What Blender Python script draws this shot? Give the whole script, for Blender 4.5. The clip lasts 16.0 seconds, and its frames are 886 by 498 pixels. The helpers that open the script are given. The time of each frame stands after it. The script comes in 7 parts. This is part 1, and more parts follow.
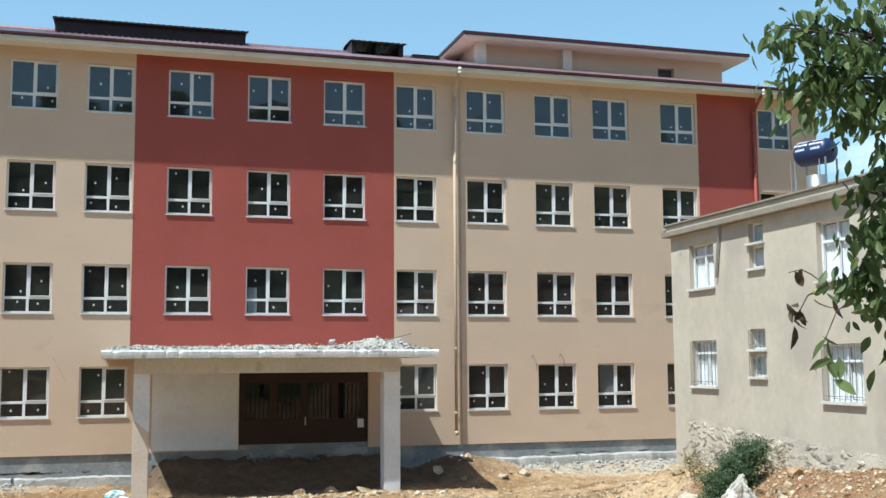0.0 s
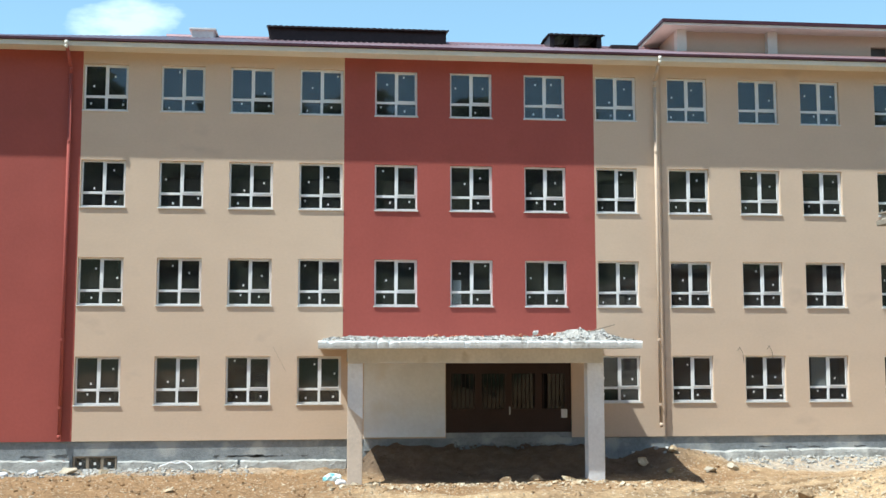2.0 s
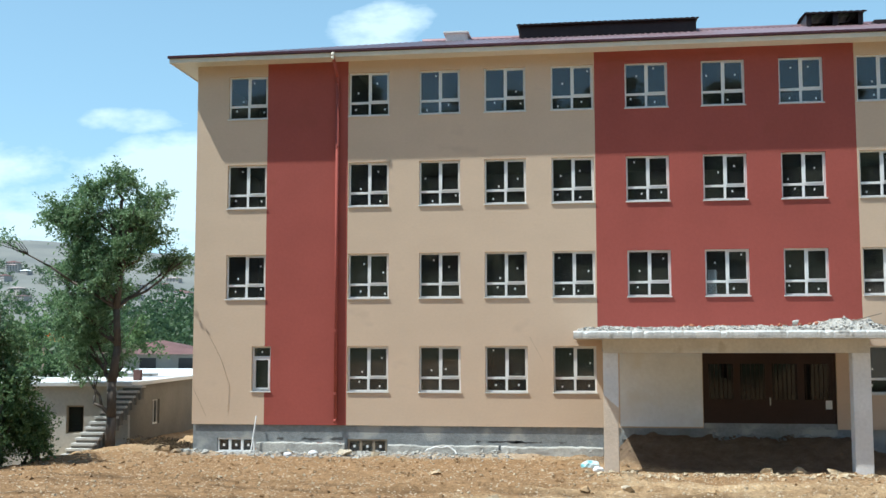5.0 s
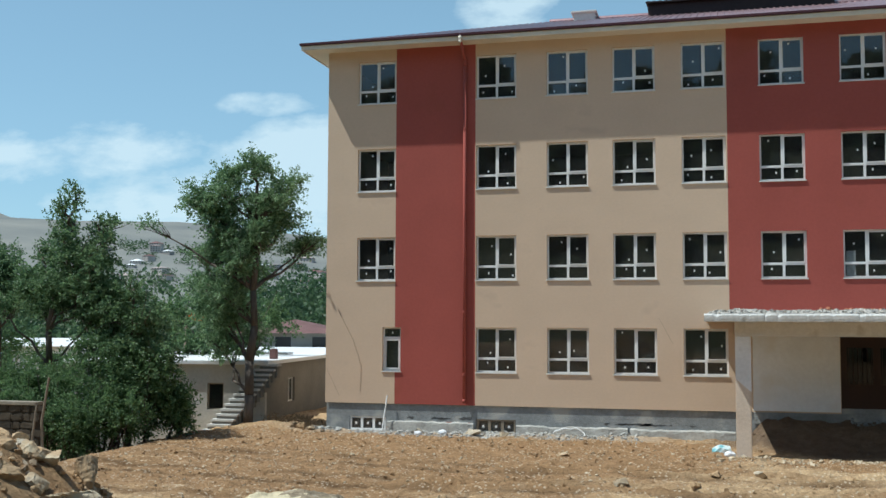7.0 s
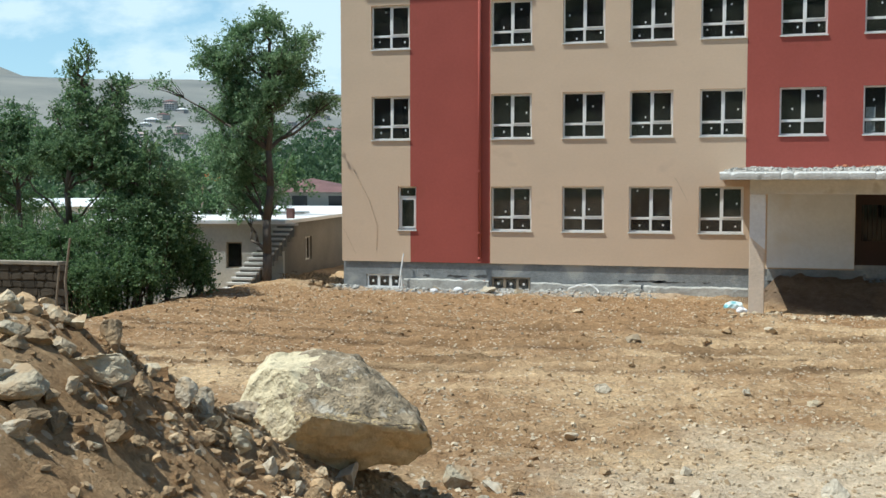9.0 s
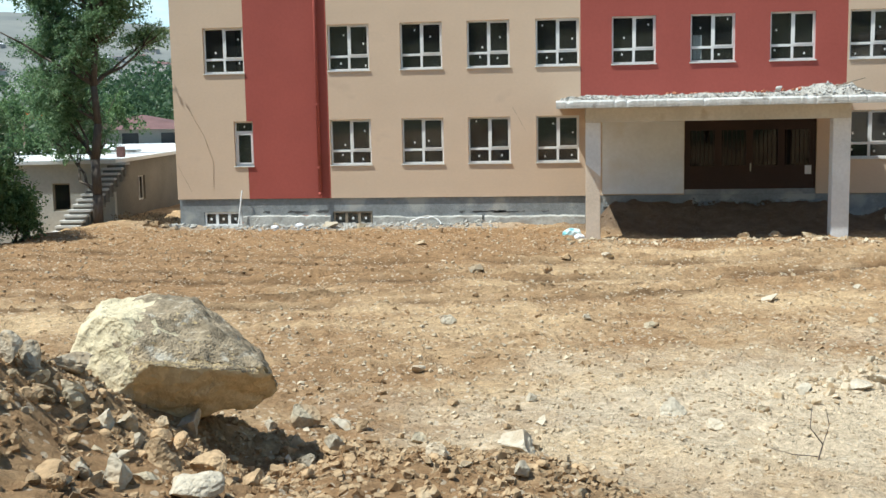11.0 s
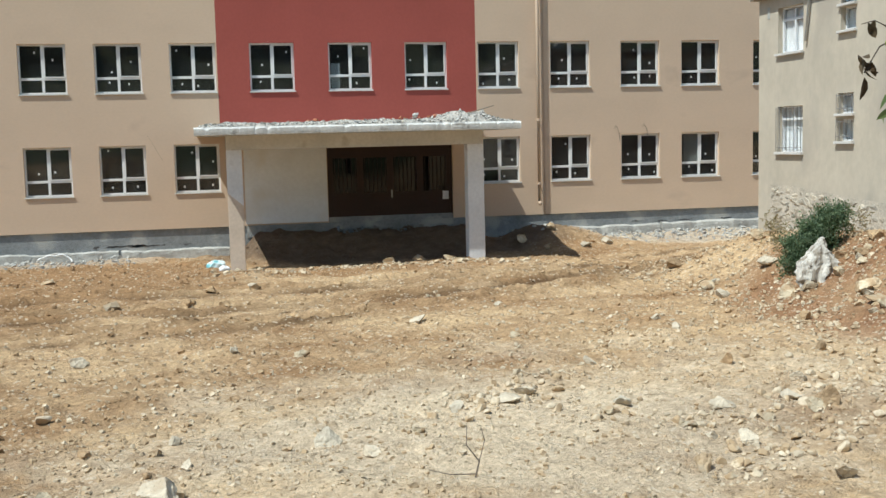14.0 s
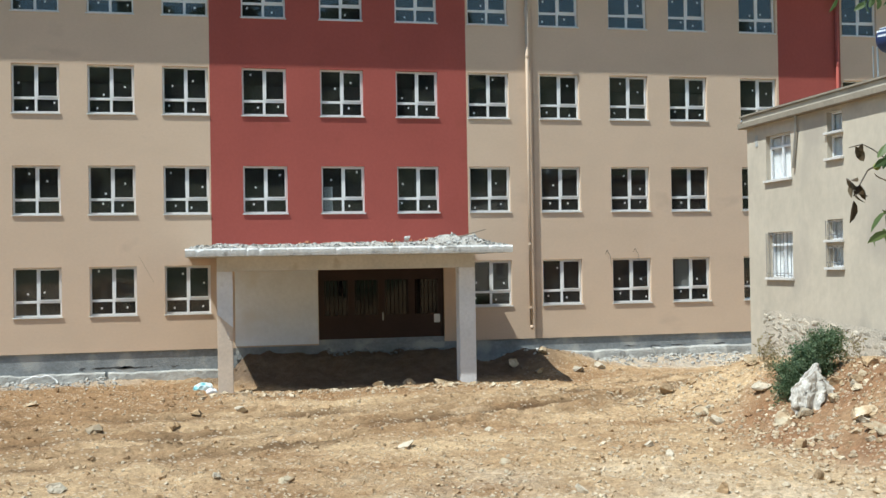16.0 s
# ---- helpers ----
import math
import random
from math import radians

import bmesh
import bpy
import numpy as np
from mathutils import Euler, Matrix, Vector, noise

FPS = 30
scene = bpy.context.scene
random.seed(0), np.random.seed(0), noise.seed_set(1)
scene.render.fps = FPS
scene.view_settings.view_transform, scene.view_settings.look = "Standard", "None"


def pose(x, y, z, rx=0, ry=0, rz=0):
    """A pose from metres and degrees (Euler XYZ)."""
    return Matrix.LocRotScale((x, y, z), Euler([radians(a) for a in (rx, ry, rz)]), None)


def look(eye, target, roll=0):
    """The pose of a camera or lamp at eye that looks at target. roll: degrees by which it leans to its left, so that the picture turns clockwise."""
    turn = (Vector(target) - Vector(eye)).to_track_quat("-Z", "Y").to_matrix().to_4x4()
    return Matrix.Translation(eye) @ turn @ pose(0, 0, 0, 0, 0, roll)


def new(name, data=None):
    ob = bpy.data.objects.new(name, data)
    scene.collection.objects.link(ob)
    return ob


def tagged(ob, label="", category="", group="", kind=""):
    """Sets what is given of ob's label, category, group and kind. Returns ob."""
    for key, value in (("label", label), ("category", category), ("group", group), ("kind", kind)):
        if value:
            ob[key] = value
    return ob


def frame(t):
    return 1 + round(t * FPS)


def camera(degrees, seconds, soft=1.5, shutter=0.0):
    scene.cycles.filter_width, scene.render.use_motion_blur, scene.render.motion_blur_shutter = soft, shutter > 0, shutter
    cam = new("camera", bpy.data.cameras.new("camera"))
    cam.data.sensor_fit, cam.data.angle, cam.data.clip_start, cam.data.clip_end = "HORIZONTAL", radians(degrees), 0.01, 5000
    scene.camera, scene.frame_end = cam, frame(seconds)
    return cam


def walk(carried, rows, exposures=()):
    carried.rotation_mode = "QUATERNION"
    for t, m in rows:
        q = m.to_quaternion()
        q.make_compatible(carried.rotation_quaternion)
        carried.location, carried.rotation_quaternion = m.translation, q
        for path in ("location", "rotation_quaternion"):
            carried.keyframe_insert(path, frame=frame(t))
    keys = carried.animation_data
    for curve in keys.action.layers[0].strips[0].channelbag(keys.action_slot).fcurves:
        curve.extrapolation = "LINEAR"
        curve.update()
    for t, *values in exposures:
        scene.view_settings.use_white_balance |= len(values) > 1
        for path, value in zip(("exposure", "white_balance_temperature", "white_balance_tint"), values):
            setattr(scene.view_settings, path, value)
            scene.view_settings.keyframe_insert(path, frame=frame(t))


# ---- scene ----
cam = camera(44.68, 16.0)
# seconds, eye in metres, yaw, pitch, roll in degrees
PATH = [
    (0, -0.090, -37.500, 4.400, -16.24, 6.05, -0.37),
    (0.5, -0.158, -37.571, 4.396, -13.90, 5.78, -0.28),
    (1, -0.206, -37.697, 4.396, -11.38, 5.49, -0.21),
    (1.5, -0.262, -37.824, 4.400, -8.69, 5.39, -0.27),
    (2, -0.319, -37.951, 4.395, -5.71, 5.62, -0.07),
    (2.5, -0.355, -38.088, 4.394, -3.51, 5.58, -0.00),
    (3, -0.363, -38.244, 4.392, -0.69, 5.43, -0.06),
    (3.5, -0.352, -38.424, 4.384, 2.27, 5.29, -0.35),
    (4, -0.334, -38.573, 4.380, 4.31, 5.25, -0.11),
    (4.5, -0.319, -38.689, 4.379, 5.86, 5.23, 0.08),
    (5, -0.300, -38.793, 4.384, 7.76, 5.12, -0.07),
    (5.2, -0.290, -38.832, 4.382, 8.72, 5.00, -0.10),
    (7.3, -0.215, -38.987, 4.485, 14.91, 3.78, 0.09),
    (7.5, -0.206, -39.006, 4.495, 14.92, 3.63, -0.07),
    (8, -0.190, -39.043, 4.520, 14.80, 2.91, -0.03),
    (8.5, -0.181, -39.062, 4.540, 15.48, -1.38, 0.13),
    (8.7, -0.183, -39.054, 4.545, 15.64, -2.43, 0.12),
    (10.8, -0.251, -38.815, 4.536, 8.19, -7.14, -1.03),
    (11, -0.242, -38.783, 4.535, 7.07, -7.20, -1.10),
    (11.5, -0.227, -38.692, 4.512, 4.21, -7.07, -1.55),
    (12, -0.224, -38.565, 4.470, 1.06, -7.04, -1.76),
    (12.5, -0.202, -38.403, 4.430, -2.29, -6.92, -1.64),
    (13, -0.180, -38.209, 4.356, -6.22, -6.78, -1.48),
    (13.5, -0.179, -38.016, 4.308, -9.65, -6.58, -1.45),
    (14, -0.167, -37.897, 4.282, -11.64, -5.75, -1.41),
    (14.5, -0.149, -37.838, 4.274, -12.44, -4.65, -1.32),
    (15, -0.131, -37.814, 4.273, -12.42, -2.99, -1.22),
    (15.5, -0.095, -37.777, 4.267, -12.30, -0.96, -1.14),
    (16, -0.080, -37.747, 4.260, -12.15, 0.80, -0.97),
]
# stops, kelvin and tint of the hand-held camera's automatic picture
EXPOSURES = [(t, e, k, 2) for t, e, k in ((0, 0.38, 5860), (1.5, 0.54, 5860), (3.5, 0.61, 5850), (5.0, 0.38, 5920), (7.5, -0.09, 5960), (8.5, 0.05, 6040), (11.0, 0.36, 6090), (12.5, 0.18, 6080), (14.5, 0.17, 6060), (16.0, 0.3, 5980))]
walk(cam, [(t, pose(x, y, z, 90 + p, 0, yaw) @ pose(0, 0, 0, 0, 0, r)) for t, x, y, z, yaw, p, r in PATH], EXPOSURES)

# ---- light ----
SUN_FROM = Vector((-1.76, -0.80, 3.45)).normalized()
sun_data = bpy.data.lights.new("sun", "SUN")
sun_data.energy, sun_data.angle, sun_data.color = 5.0, radians(0.53), (1.0, 0.955, 0.885)
sun_ob = new("sun", sun_data)
sun_ob.matrix_world = look(SUN_FROM * 60, (0, 0, 0))


def build_world():
    w = bpy.data.worlds.new("sky")
    scene.world = w
    w.use_nodes = True
    nt = w.node_tree
    nt.nodes.clear()

    def node(kind, **values):
        n = nt.nodes.new(kind)
        for k, v in values.items():
            if k == "operation":
                n.operation = v
            elif k == "default":
                for i, d in v.items():
                    n.inputs[i].default_value = d
        return n

    def maths(op, a, b=None, clamp=False):
        n = node("ShaderNodeMath", operation=op)
        n.use_clamp = clamp
        for i, v in enumerate((a, b)):
            if v is None:
                continue
            if isinstance(v, (int, float)):
                n.inputs[i].default_value = v
            else:
                nt.links.new(v, n.inputs[i])
        return n.outputs[0]

    sky = node("ShaderNodeTexSky")
    sky.sky_type, sky.sun_disc = "NISHITA", False
    sky.sun_elevation = math.asin(SUN_FROM.z)
    sky.sun_rotation = math.atan2(SUN_FROM.x, SUN_FROM.y)
    sky.altitude, sky.air_density, sky.dust_density, sky.ozone_density = 1500, 1.0, 0.9, 1.6
    coord = node("ShaderNodeTexCoord")
    split = node("ShaderNodeSeparateXYZ")
    nt.links.new(coord.outputs["Generated"], split.inputs[0])
    ahead = maths("MAXIMUM", split.outputs[1], 0.05)
    u, v = maths("DIVIDE", split.outputs[0], ahead), maths("DIVIDE", split.outputs[2], ahead)
    total = None
    # clouds over the valley: centre and half size in the plane one unit ahead
    for cu, cv, ru, rv, amount in ((-0.195, 0.305, 0.06, 0.036, 1.4), (-0.66, 0.178, 0.17, 0.040, 1.05), (-0.40, 0.165, 0.13, 0.050, 1.8),
                                   (-0.455, 0.222, 0.08, 0.016, 1.0), (-0.50, 0.120, 0.24, 0.050, 1.45), (0.78, 0.225, 0.09, 0.04, 1.0)):
        du = maths("DIVIDE", maths("SUBTRACT", u, cu), ru)
        dv = maths("DIVIDE", maths("SUBTRACT", v, cv), rv)
        d = maths("ADD", maths("MULTIPLY", du, du), maths("MULTIPLY", dv, dv))
        blob = maths("MULTIPLY", maths("SUBTRACT", 1.0, d, True), amount)
        total = blob if total is None else maths("MAXIMUM", total, blob)
    flat = node("ShaderNodeCombineXYZ")
    nt.links.new(u, flat.inputs[0])
    nt.links.new(maths("MULTIPLY", v, 2.2), flat.inputs[1])
    billow = node("ShaderNodeTexNoise", default={"Scale": 11.0, "Detail": 7.0, "Roughness": 0.58})
    nt.links.new(flat.outputs[0], billow.inputs["Vector"])
    cover = maths("ADD", maths("MULTIPLY", total, 0.95), maths("MULTIPLY", maths("SUBTRACT", billow.outputs[0], 0.5), 3.6))
    cover = maths("MULTIPLY", maths("MULTIPLY", maths("SUBTRACT", cover, 0.34), 1.15, True), maths("GREATER_THAN", split.outputs[1], 0.06))
    cover = maths("MULTIPLY", maths("MULTIPLY", cover, maths("MULTIPLY", total, 4.0, True)), 0.74)
    # a thin milky veil low over the horizon
    veil = maths("MULTIPLY", maths("SUBTRACT", 1.0, maths("MULTIPLY", split.outputs[2], 1.1), True), 0.55)

    def laid(fac, under, colour):
        mix = node("ShaderNodeMix")
        mix.data_type = "RGBA"
        nt.links.new(fac, mix.inputs[0])
        nt.links.new(under, mix.inputs[6])
        mix.inputs[7].default_value = (*colour, 1)
        return mix.outputs[2]

    sight = laid(cover, laid(veil, sky.outputs[0], (3.9, 6.3, 7.4)), (6.6, 7.6, 8.1))
    back = node("ShaderNodeBackground")
    back.inputs[1].default_value = 0.118
    nt.links.new(sight, back.inputs[0])
    out = node("ShaderNodeOutputWorld")
    nt.links.new(back.outputs[0], out.inputs[0])


build_world()


# ---- materials ----
def tint(c, k):
    return (min(1, c[0] * k), min(1, c[1] * k), min(1, c[2] * k), 1)


def mat(name, base, rough=0.85, var=0.15, scale=0.6, fine=14.0, bump=0.25, metal=0.0, spread=0.0, stain=None, stain_scale=0.35, stain_cut=0.58, stretch=1.0, spec=0.3):
    """Two scales of variation, fine relief, optional stains with a shape of their own, and a spread from object to object."""
    m = bpy.data.materials.new(name)
    m.use_nodes = True
    nt = m.node_tree
    bs = nt.nodes["Principled BSDF"]
    bs.inputs["Roughness"].default_value, bs.inputs["Metallic"].default_value = rough, metal
    bs.inputs["Specular IOR Level"].default_value = spec
    geo = nt.nodes.new("ShaderNodeNewGeometry")
    scaled = nt.nodes.new("ShaderNodeMapping")
    scaled.inputs["Scale"].default_value = (1, 1, 1 / stretch)
    nt.links.new(geo.outputs["Position"], scaled.inputs["Vector"])

    def noise_at(s, detail, vec=scaled.outputs[0]):
        n = nt.nodes.new("ShaderNodeTexNoise")
        n.inputs["Scale"].default_value, n.inputs["Detail"].default_value = s, detail
        nt.links.new(vec, n.inputs["Vector"])
        return n.outputs["Fac"]

    def ramp(fac, stops):
        r = nt.nodes.new("ShaderNodeValToRGB")
        for i, (p, c) in enumerate(stops):
            e = r.color_ramp.elements[i] if i < 2 else r.color_ramp.elements.new(p)
            e.position, e.color = p, c
        nt.links.new(fac, r.inputs[0])
        return r.outputs[0]

    def mixed(kind, fac, a, b):
        x = nt.nodes.new("ShaderNodeMix")
        x.data_type, x.blend_type = "RGBA", kind
        for sock, v in ((0, fac), (6, a), (7, b)):
            if isinstance(v, (float, int)):
                x.inputs[sock].default_value = v
            elif isinstance(v, tuple):
                x.inputs[sock].default_value = v
            else:
                nt.links.new(v, x.inputs[sock])
        return x.outputs[2]

    big = ramp(noise_at(scale, 5), ((0.3, tint(base, 1 - var)), (0.7, tint(base, 1 + var))))
    small = ramp(noise_at(fine, 4), ((0.25, (1 - var, 1 - var, 1 - var, 1)), (0.75, (1 + var * 0.6,) * 3 + (1,))))
    colour = mixed("MULTIPLY", 1.0, big, small)
    if stain:
        mask = ramp(noise_at(stain_scale, 8), ((stain_cut, (0, 0, 0, 1)), (stain_cut + 0.09, (1, 1, 1, 1))))
        colour = mixed("MIX", mask, colour, (*stain, 1))
    if spread:
        info = nt.nodes.new("ShaderNodeObjectInfo")
        tone = ramp(info.outputs["Random"], ((0.0, (1 - spread,) * 3 + (1,)), (1.0, (1 + spread, 1 + spread * 0.8, 1 + spread * 0.6, 1))))
        colour = mixed("MULTIPLY", 1.0, colour, tone)
    nt.links.new(colour, bs.inputs["Base Color"])
    if bump:
        b = nt.nodes.new("ShaderNodeBump")
        b.inputs["Strength"].default_value, b.inputs["Distance"].default_value = bump, 0.03
        nt.links.new(noise_at(fine * 1.7, 6), b.inputs["Height"])
        nt.links.new(b.outputs[0], bs.inputs["Normal"])
    return m


def leaf_mat(name, base, back, gloss=0.45):
    m = bpy.data.materials.new(name)
    m.use_nodes = True
    nt = m.node_tree
    bs = nt.nodes["Principled BSDF"]
    geo = nt.nodes.new("ShaderNodeNewGeometry")
    r = nt.nodes.new("ShaderNodeValToRGB")
    r.color_ramp.elements[0].color, r.color_ramp.elements[1].color = (*base, 1), (*back, 1)
    nt.links.new(geo.outputs["Random Per Island"], r.inputs[0])
    nt.links.new(r.outputs[0], bs.inputs["Base Color"])
    bs.inputs["Roughness"].default_value = gloss
    bs.inputs["Specular IOR Level"].default_value = 0.35
    glow = nt.nodes.new("ShaderNodeBsdfTranslucent")
    nt.links.new(r.outputs[0], glow.inputs[0])
    mix = nt.nodes.new("ShaderNodeMixShader")
    mix.inputs[0].default_value = 0.5
    nt.links.new(bs.outputs[0], mix.inputs[1])
    nt.links.new(glow.outputs[0], mix.inputs[2])
    nt.links.new(mix.outputs[0], nt.nodes["Material Output"].inputs[0])
    return m


def glass_mat(name, dim, gloss_level, film=0.0):
    m = bpy.data.materials.new(name)
    m.use_nodes = True
    nt = m.node_tree
    nt.nodes.remove(nt.nodes["Principled BSDF"])
    clear = nt.nodes.new("ShaderNodeBsdfTransparent")
    clear.inputs[0].default_value = (*dim, 1)
    gloss = nt.nodes.new("ShaderNodeBsdfGlossy")
    gloss.inputs["Roughness"].default_value = 0.015
    edge = nt.nodes.new("ShaderNodeLayerWeight")
    edge.inputs[0].default_value = 0.5
    steep = nt.nodes.new("ShaderNodeMath")
    steep.operation = "POWER"
    steep.inputs[1].default_value = 5.0
    nt.links.new(edge.outputs["Facing"], steep.inputs[0])
    level = nt.nodes.new("ShaderNodeMath")
    level.operation = "MULTIPLY_ADD"
    level.inputs[1].default_value, level.inputs[2].default_value = 1.0 - gloss_level, gloss_level
    nt.links.new(steep.outputs[0], level.inputs[0])
    # grey film for dust on the glass; also lifts dark panes like lens glare
    dust = nt.nodes.new("ShaderNodeBsdfDiffuse")
    dust.inputs[0].default_value = (0.55, 0.54, 0.52, 1)
    filmed = nt.nodes.new("ShaderNodeMixShader")
    filmed.inputs[0].default_value = film
    nt.links.new(clear.outputs[0], filmed.inputs[1])
    nt.links.new(dust.outputs[0], filmed.inputs[2])
    mix = nt.nodes.new("ShaderNodeMixShader")
    nt.links.new(level.outputs[0], mix.inputs[0])
    nt.links.new(filmed.outputs[0], mix.inputs[1])
    nt.links.new(gloss.outputs[0], mix.inputs[2])
    nt.links.new(mix.outputs[0], nt.nodes["Material Output"].inputs[0])
    return m


def ground_mat():
    m = bpy.data.materials.new("soil")
    m.use_nodes = True
    nt = m.node_tree
    bs = nt.nodes["Principled BSDF"]
    bs.inputs["Roughness"].default_value, bs.inputs["Specular IOR Level"].default_value = 0.95, 0.15
    geo = nt.nodes.new("ShaderNodeNewGeometry")
    split = nt.nodes.new("ShaderNodeSeparateXYZ")
    nt.links.new(geo.outputs["Position"], split.inputs[0])

    def maths(op, a, b=None, clamp=False):
        n = nt.nodes.new("ShaderNodeMath")
        n.operation, n.use_clamp = op, clamp
        for i, v in enumerate((a, b)):
            if isinstance(v, (int, float)):
                n.inputs[i].default_value = v
            elif v is not None:
                nt.links.new(v, n.inputs[i])
        return n.outputs[0]

    def noise_at(s, detail, rough=0.55):
        n = nt.nodes.new("ShaderNodeTexNoise")
        n.inputs["Scale"].default_value, n.inputs["Detail"].default_value, n.inputs["Roughness"].default_value = s, detail, rough
        nt.links.new(geo.outputs["Position"], n.inputs["Vector"])
        return n.outputs["Fac"]

    def ramp(fac, p0, c0, p1, c1):
        r = nt.nodes.new("ShaderNodeValToRGB")
        r.color_ramp.elements[0].position, r.color_ramp.elements[0].color = p0, (*c0, 1)
        r.color_ramp.elements[1].position, r.color_ramp.elements[1].color = p1, (*c1, 1)
        nt.links.new(fac, r.inputs[0])
        return r.outputs[0]

    def mixed(kind, fac, a, b):
        x = nt.nodes.new("ShaderNodeMix")
        x.data_type, x.blend_type = "RGBA", kind
        for sock, v in ((0, fac), (6, a), (7, b)):
            if isinstance(v, (float, int)):
                x.inputs[sock].default_value = v
            elif isinstance(v, tuple):
                x.inputs[sock].default_value = (*v, 1)
            else:
                nt.links.new(v, x.inputs[sock])
        return x.outputs[2]

    def oval(cx, cy, rx, ry):
        dx = maths("DIVIDE", maths("SUBTRACT", split.outputs[0], cx), rx)
        dy = maths("DIVIDE", maths("SUBTRACT", split.outputs[1], cy), ry)
        return maths("SUBTRACT", 1.0, maths("ADD", maths("MULTIPLY", dx, dx), maths("MULTIPLY", dy, dy)), True)

    drawn = nt.nodes.new("ShaderNodeMapping")
    drawn.inputs["Scale"].default_value, drawn.inputs["Rotation"].default_value = (0.16, 1.0, 1.0), (0, 0, -0.12)
    nt.links.new(geo.outputs["Position"], drawn.inputs["Vector"])
    streak = nt.nodes.new("ShaderNodeTexNoise")
    streak.inputs["Scale"].default_value, streak.inputs["Detail"].default_value, streak.inputs["Roughness"].default_value = 0.9, 3.0, 0.5
    nt.links.new(drawn.outputs[0], streak.inputs["Vector"])
    patchy = maths("ADD", maths("MULTIPLY", noise_at(0.30, 8, 0.70), 0.55), maths("MULTIPLY", streak.outputs["Fac"], 0.45))
    # fresher brown earth towards the open side of the yard and at the building's foot
    fresh = maths("ADD", maths("ADD", maths("MULTIPLY", oval(-12.0, -7.0, 13.0, 10.0), 2.4), oval(4.0, -4.5, 14.0, 3.5)), maths("MULTIPLY", oval(-5.0, -31.0, 6.5, 5.0), 1.0, True))
    patchy = maths("SUBTRACT", patchy, maths("MULTIPLY", maths("ADD", fresh, maths("MULTIPLY", oval(-4.5, -24.0, 4.5, 5.5), 0.8)), 0.11))
    soil = ramp(patchy, 0.38, SOIL_BROWN, 0.60, SOIL_TAN)
    # pale crushed stone spread over the middle of the yard
    pale = maths("ADD", oval(1.5, -24.5, 6.0, 4.5), maths("MULTIPLY", oval(7.5, -24.0, 9.5, 8.0), 0.80))
    pale = maths("ADD", pale, maths("MULTIPLY", maths("SUBTRACT", noise_at(0.55, 9, 0.74), 0.5), 3.4))
    pale = maths("MULTIPLY", maths("SUBTRACT", pale, 0.30), 1.0, True)
    soil = mixed("MIX", maths("MULTIPLY", pale, 0.58), soil, SOIL_PALE)
    # light lime dust along the foot of the building
    lime = maths("MULTIPLY", maths("MULTIPLY", oval(18, -0.6, 8.5, 2.2), 2.0, True), noise_at(1.2, 5))
    soil = mixed("MIX", lime, soil, SOIL_LIME)
    lime2 = maths("MULTIPLY", maths("MULTIPLY", oval(-9, -0.2, 8, 1.6), 2.0, True), noise_at(1.5, 5))
    soil = mixed("MIX", maths("MULTIPLY", lime2, 0.8), soil, SOIL_LIME)
    rust = maths("MULTIPLY", maths("MULTIPLY", oval(14.6, -18.2, 4.6, 5.6), 2.4, True), maths("MULTIPLY", noise_at(0.5, 4), 1.5, True))
    soil = mixed("MIX", maths("MULTIPLY", rust, 0.9), soil, SOIL_RUST)
    # wheel ruts: brown soil along three curves, darkened for the shadow of their edges
    for a, b, c, w in TRACKS:
        line = maths("ADD", maths("MULTIPLY", maths("ADD", maths("MULTIPLY", split.outputs[0], a), b), split.outputs[0]), c)
        off = maths("ABSOLUTE", maths("SUBTRACT", split.outputs[1], line))
        rut = maths("SUBTRACT", 1.0, maths("DIVIDE", maths("ABSOLUTE", maths("SUBTRACT", off, 0.75)), w), True)
        rut = maths("MULTIPLY", rut, maths("MULTIPLY", maths("SUBTRACT", noise_at(0.5, 5), 0.32), 4.0, True))
        soil = mixed("MIX", maths("MULTIPLY", rut, 0.9, True), soil, SOIL_RUT)
    grit = ramp(noise_at(4.0, 8, 0.78), 0.30, (0.66, 0.64, 0.62), 0.70, (1.34, 1.33, 1.31))
    soil = mixed("MULTIPLY", 1.0, soil, grit)
    soil = mixed("MULTIPLY", 1.0, soil, ramp(noise_at(15.0, 6, 0.75), 0.32, (0.78, 0.77, 0.76), 0.68, (1.22, 1.22, 1.21)))
    peb = nt.nodes.new("ShaderNodeTexVoronoi")
    peb.inputs["Scale"].default_value = 9.0
    nt.links.new(geo.outputs["Position"], peb.inputs["Vector"])
    small_stone = maths("MULTIPLY", maths("LESS_THAN", peb.outputs["Distance"], 0.30), maths("GREATER_THAN", noise_at(2.0, 4), 0.50))
    soil = mixed("MIX", maths("MULTIPLY", small_stone, 0.5), soil, SOIL_PALE)
    # earth thrown up in the entrance, with the canopy's shade put into its colour
    porch_shade = maths("MULTIPLY", oval(5.8, -0.8, 7.0, 4.0), 2.5, True)
    soil = mixed("MIX", maths("MULTIPLY", porch_shade, 0.88), soil, ramp(noise_at(2.2, 7, 0.7), 0.3, tuple(c * 0.55 for c in SOIL_PORCHSHADE), 0.7, tuple(c * 1.35 for c in SOIL_PORCHSHADE)))
    # beyond the yard: dry grass, hazed far hills, and dark unseen ground and woods behind
    dx = maths("DIVIDE", maths("SUBTRACT", split.outputs[0], 0.0), 48.0)
    dy = maths("DIVIDE", maths("ADD", split.outputs[1], 14.0), 34.0)
    out = maths("MULTIPLY", maths("SUBTRACT", maths("ADD", maths("MULTIPLY", dx, dx), maths("MULTIPLY", dy, dy)), 1.0), 3.0, True)
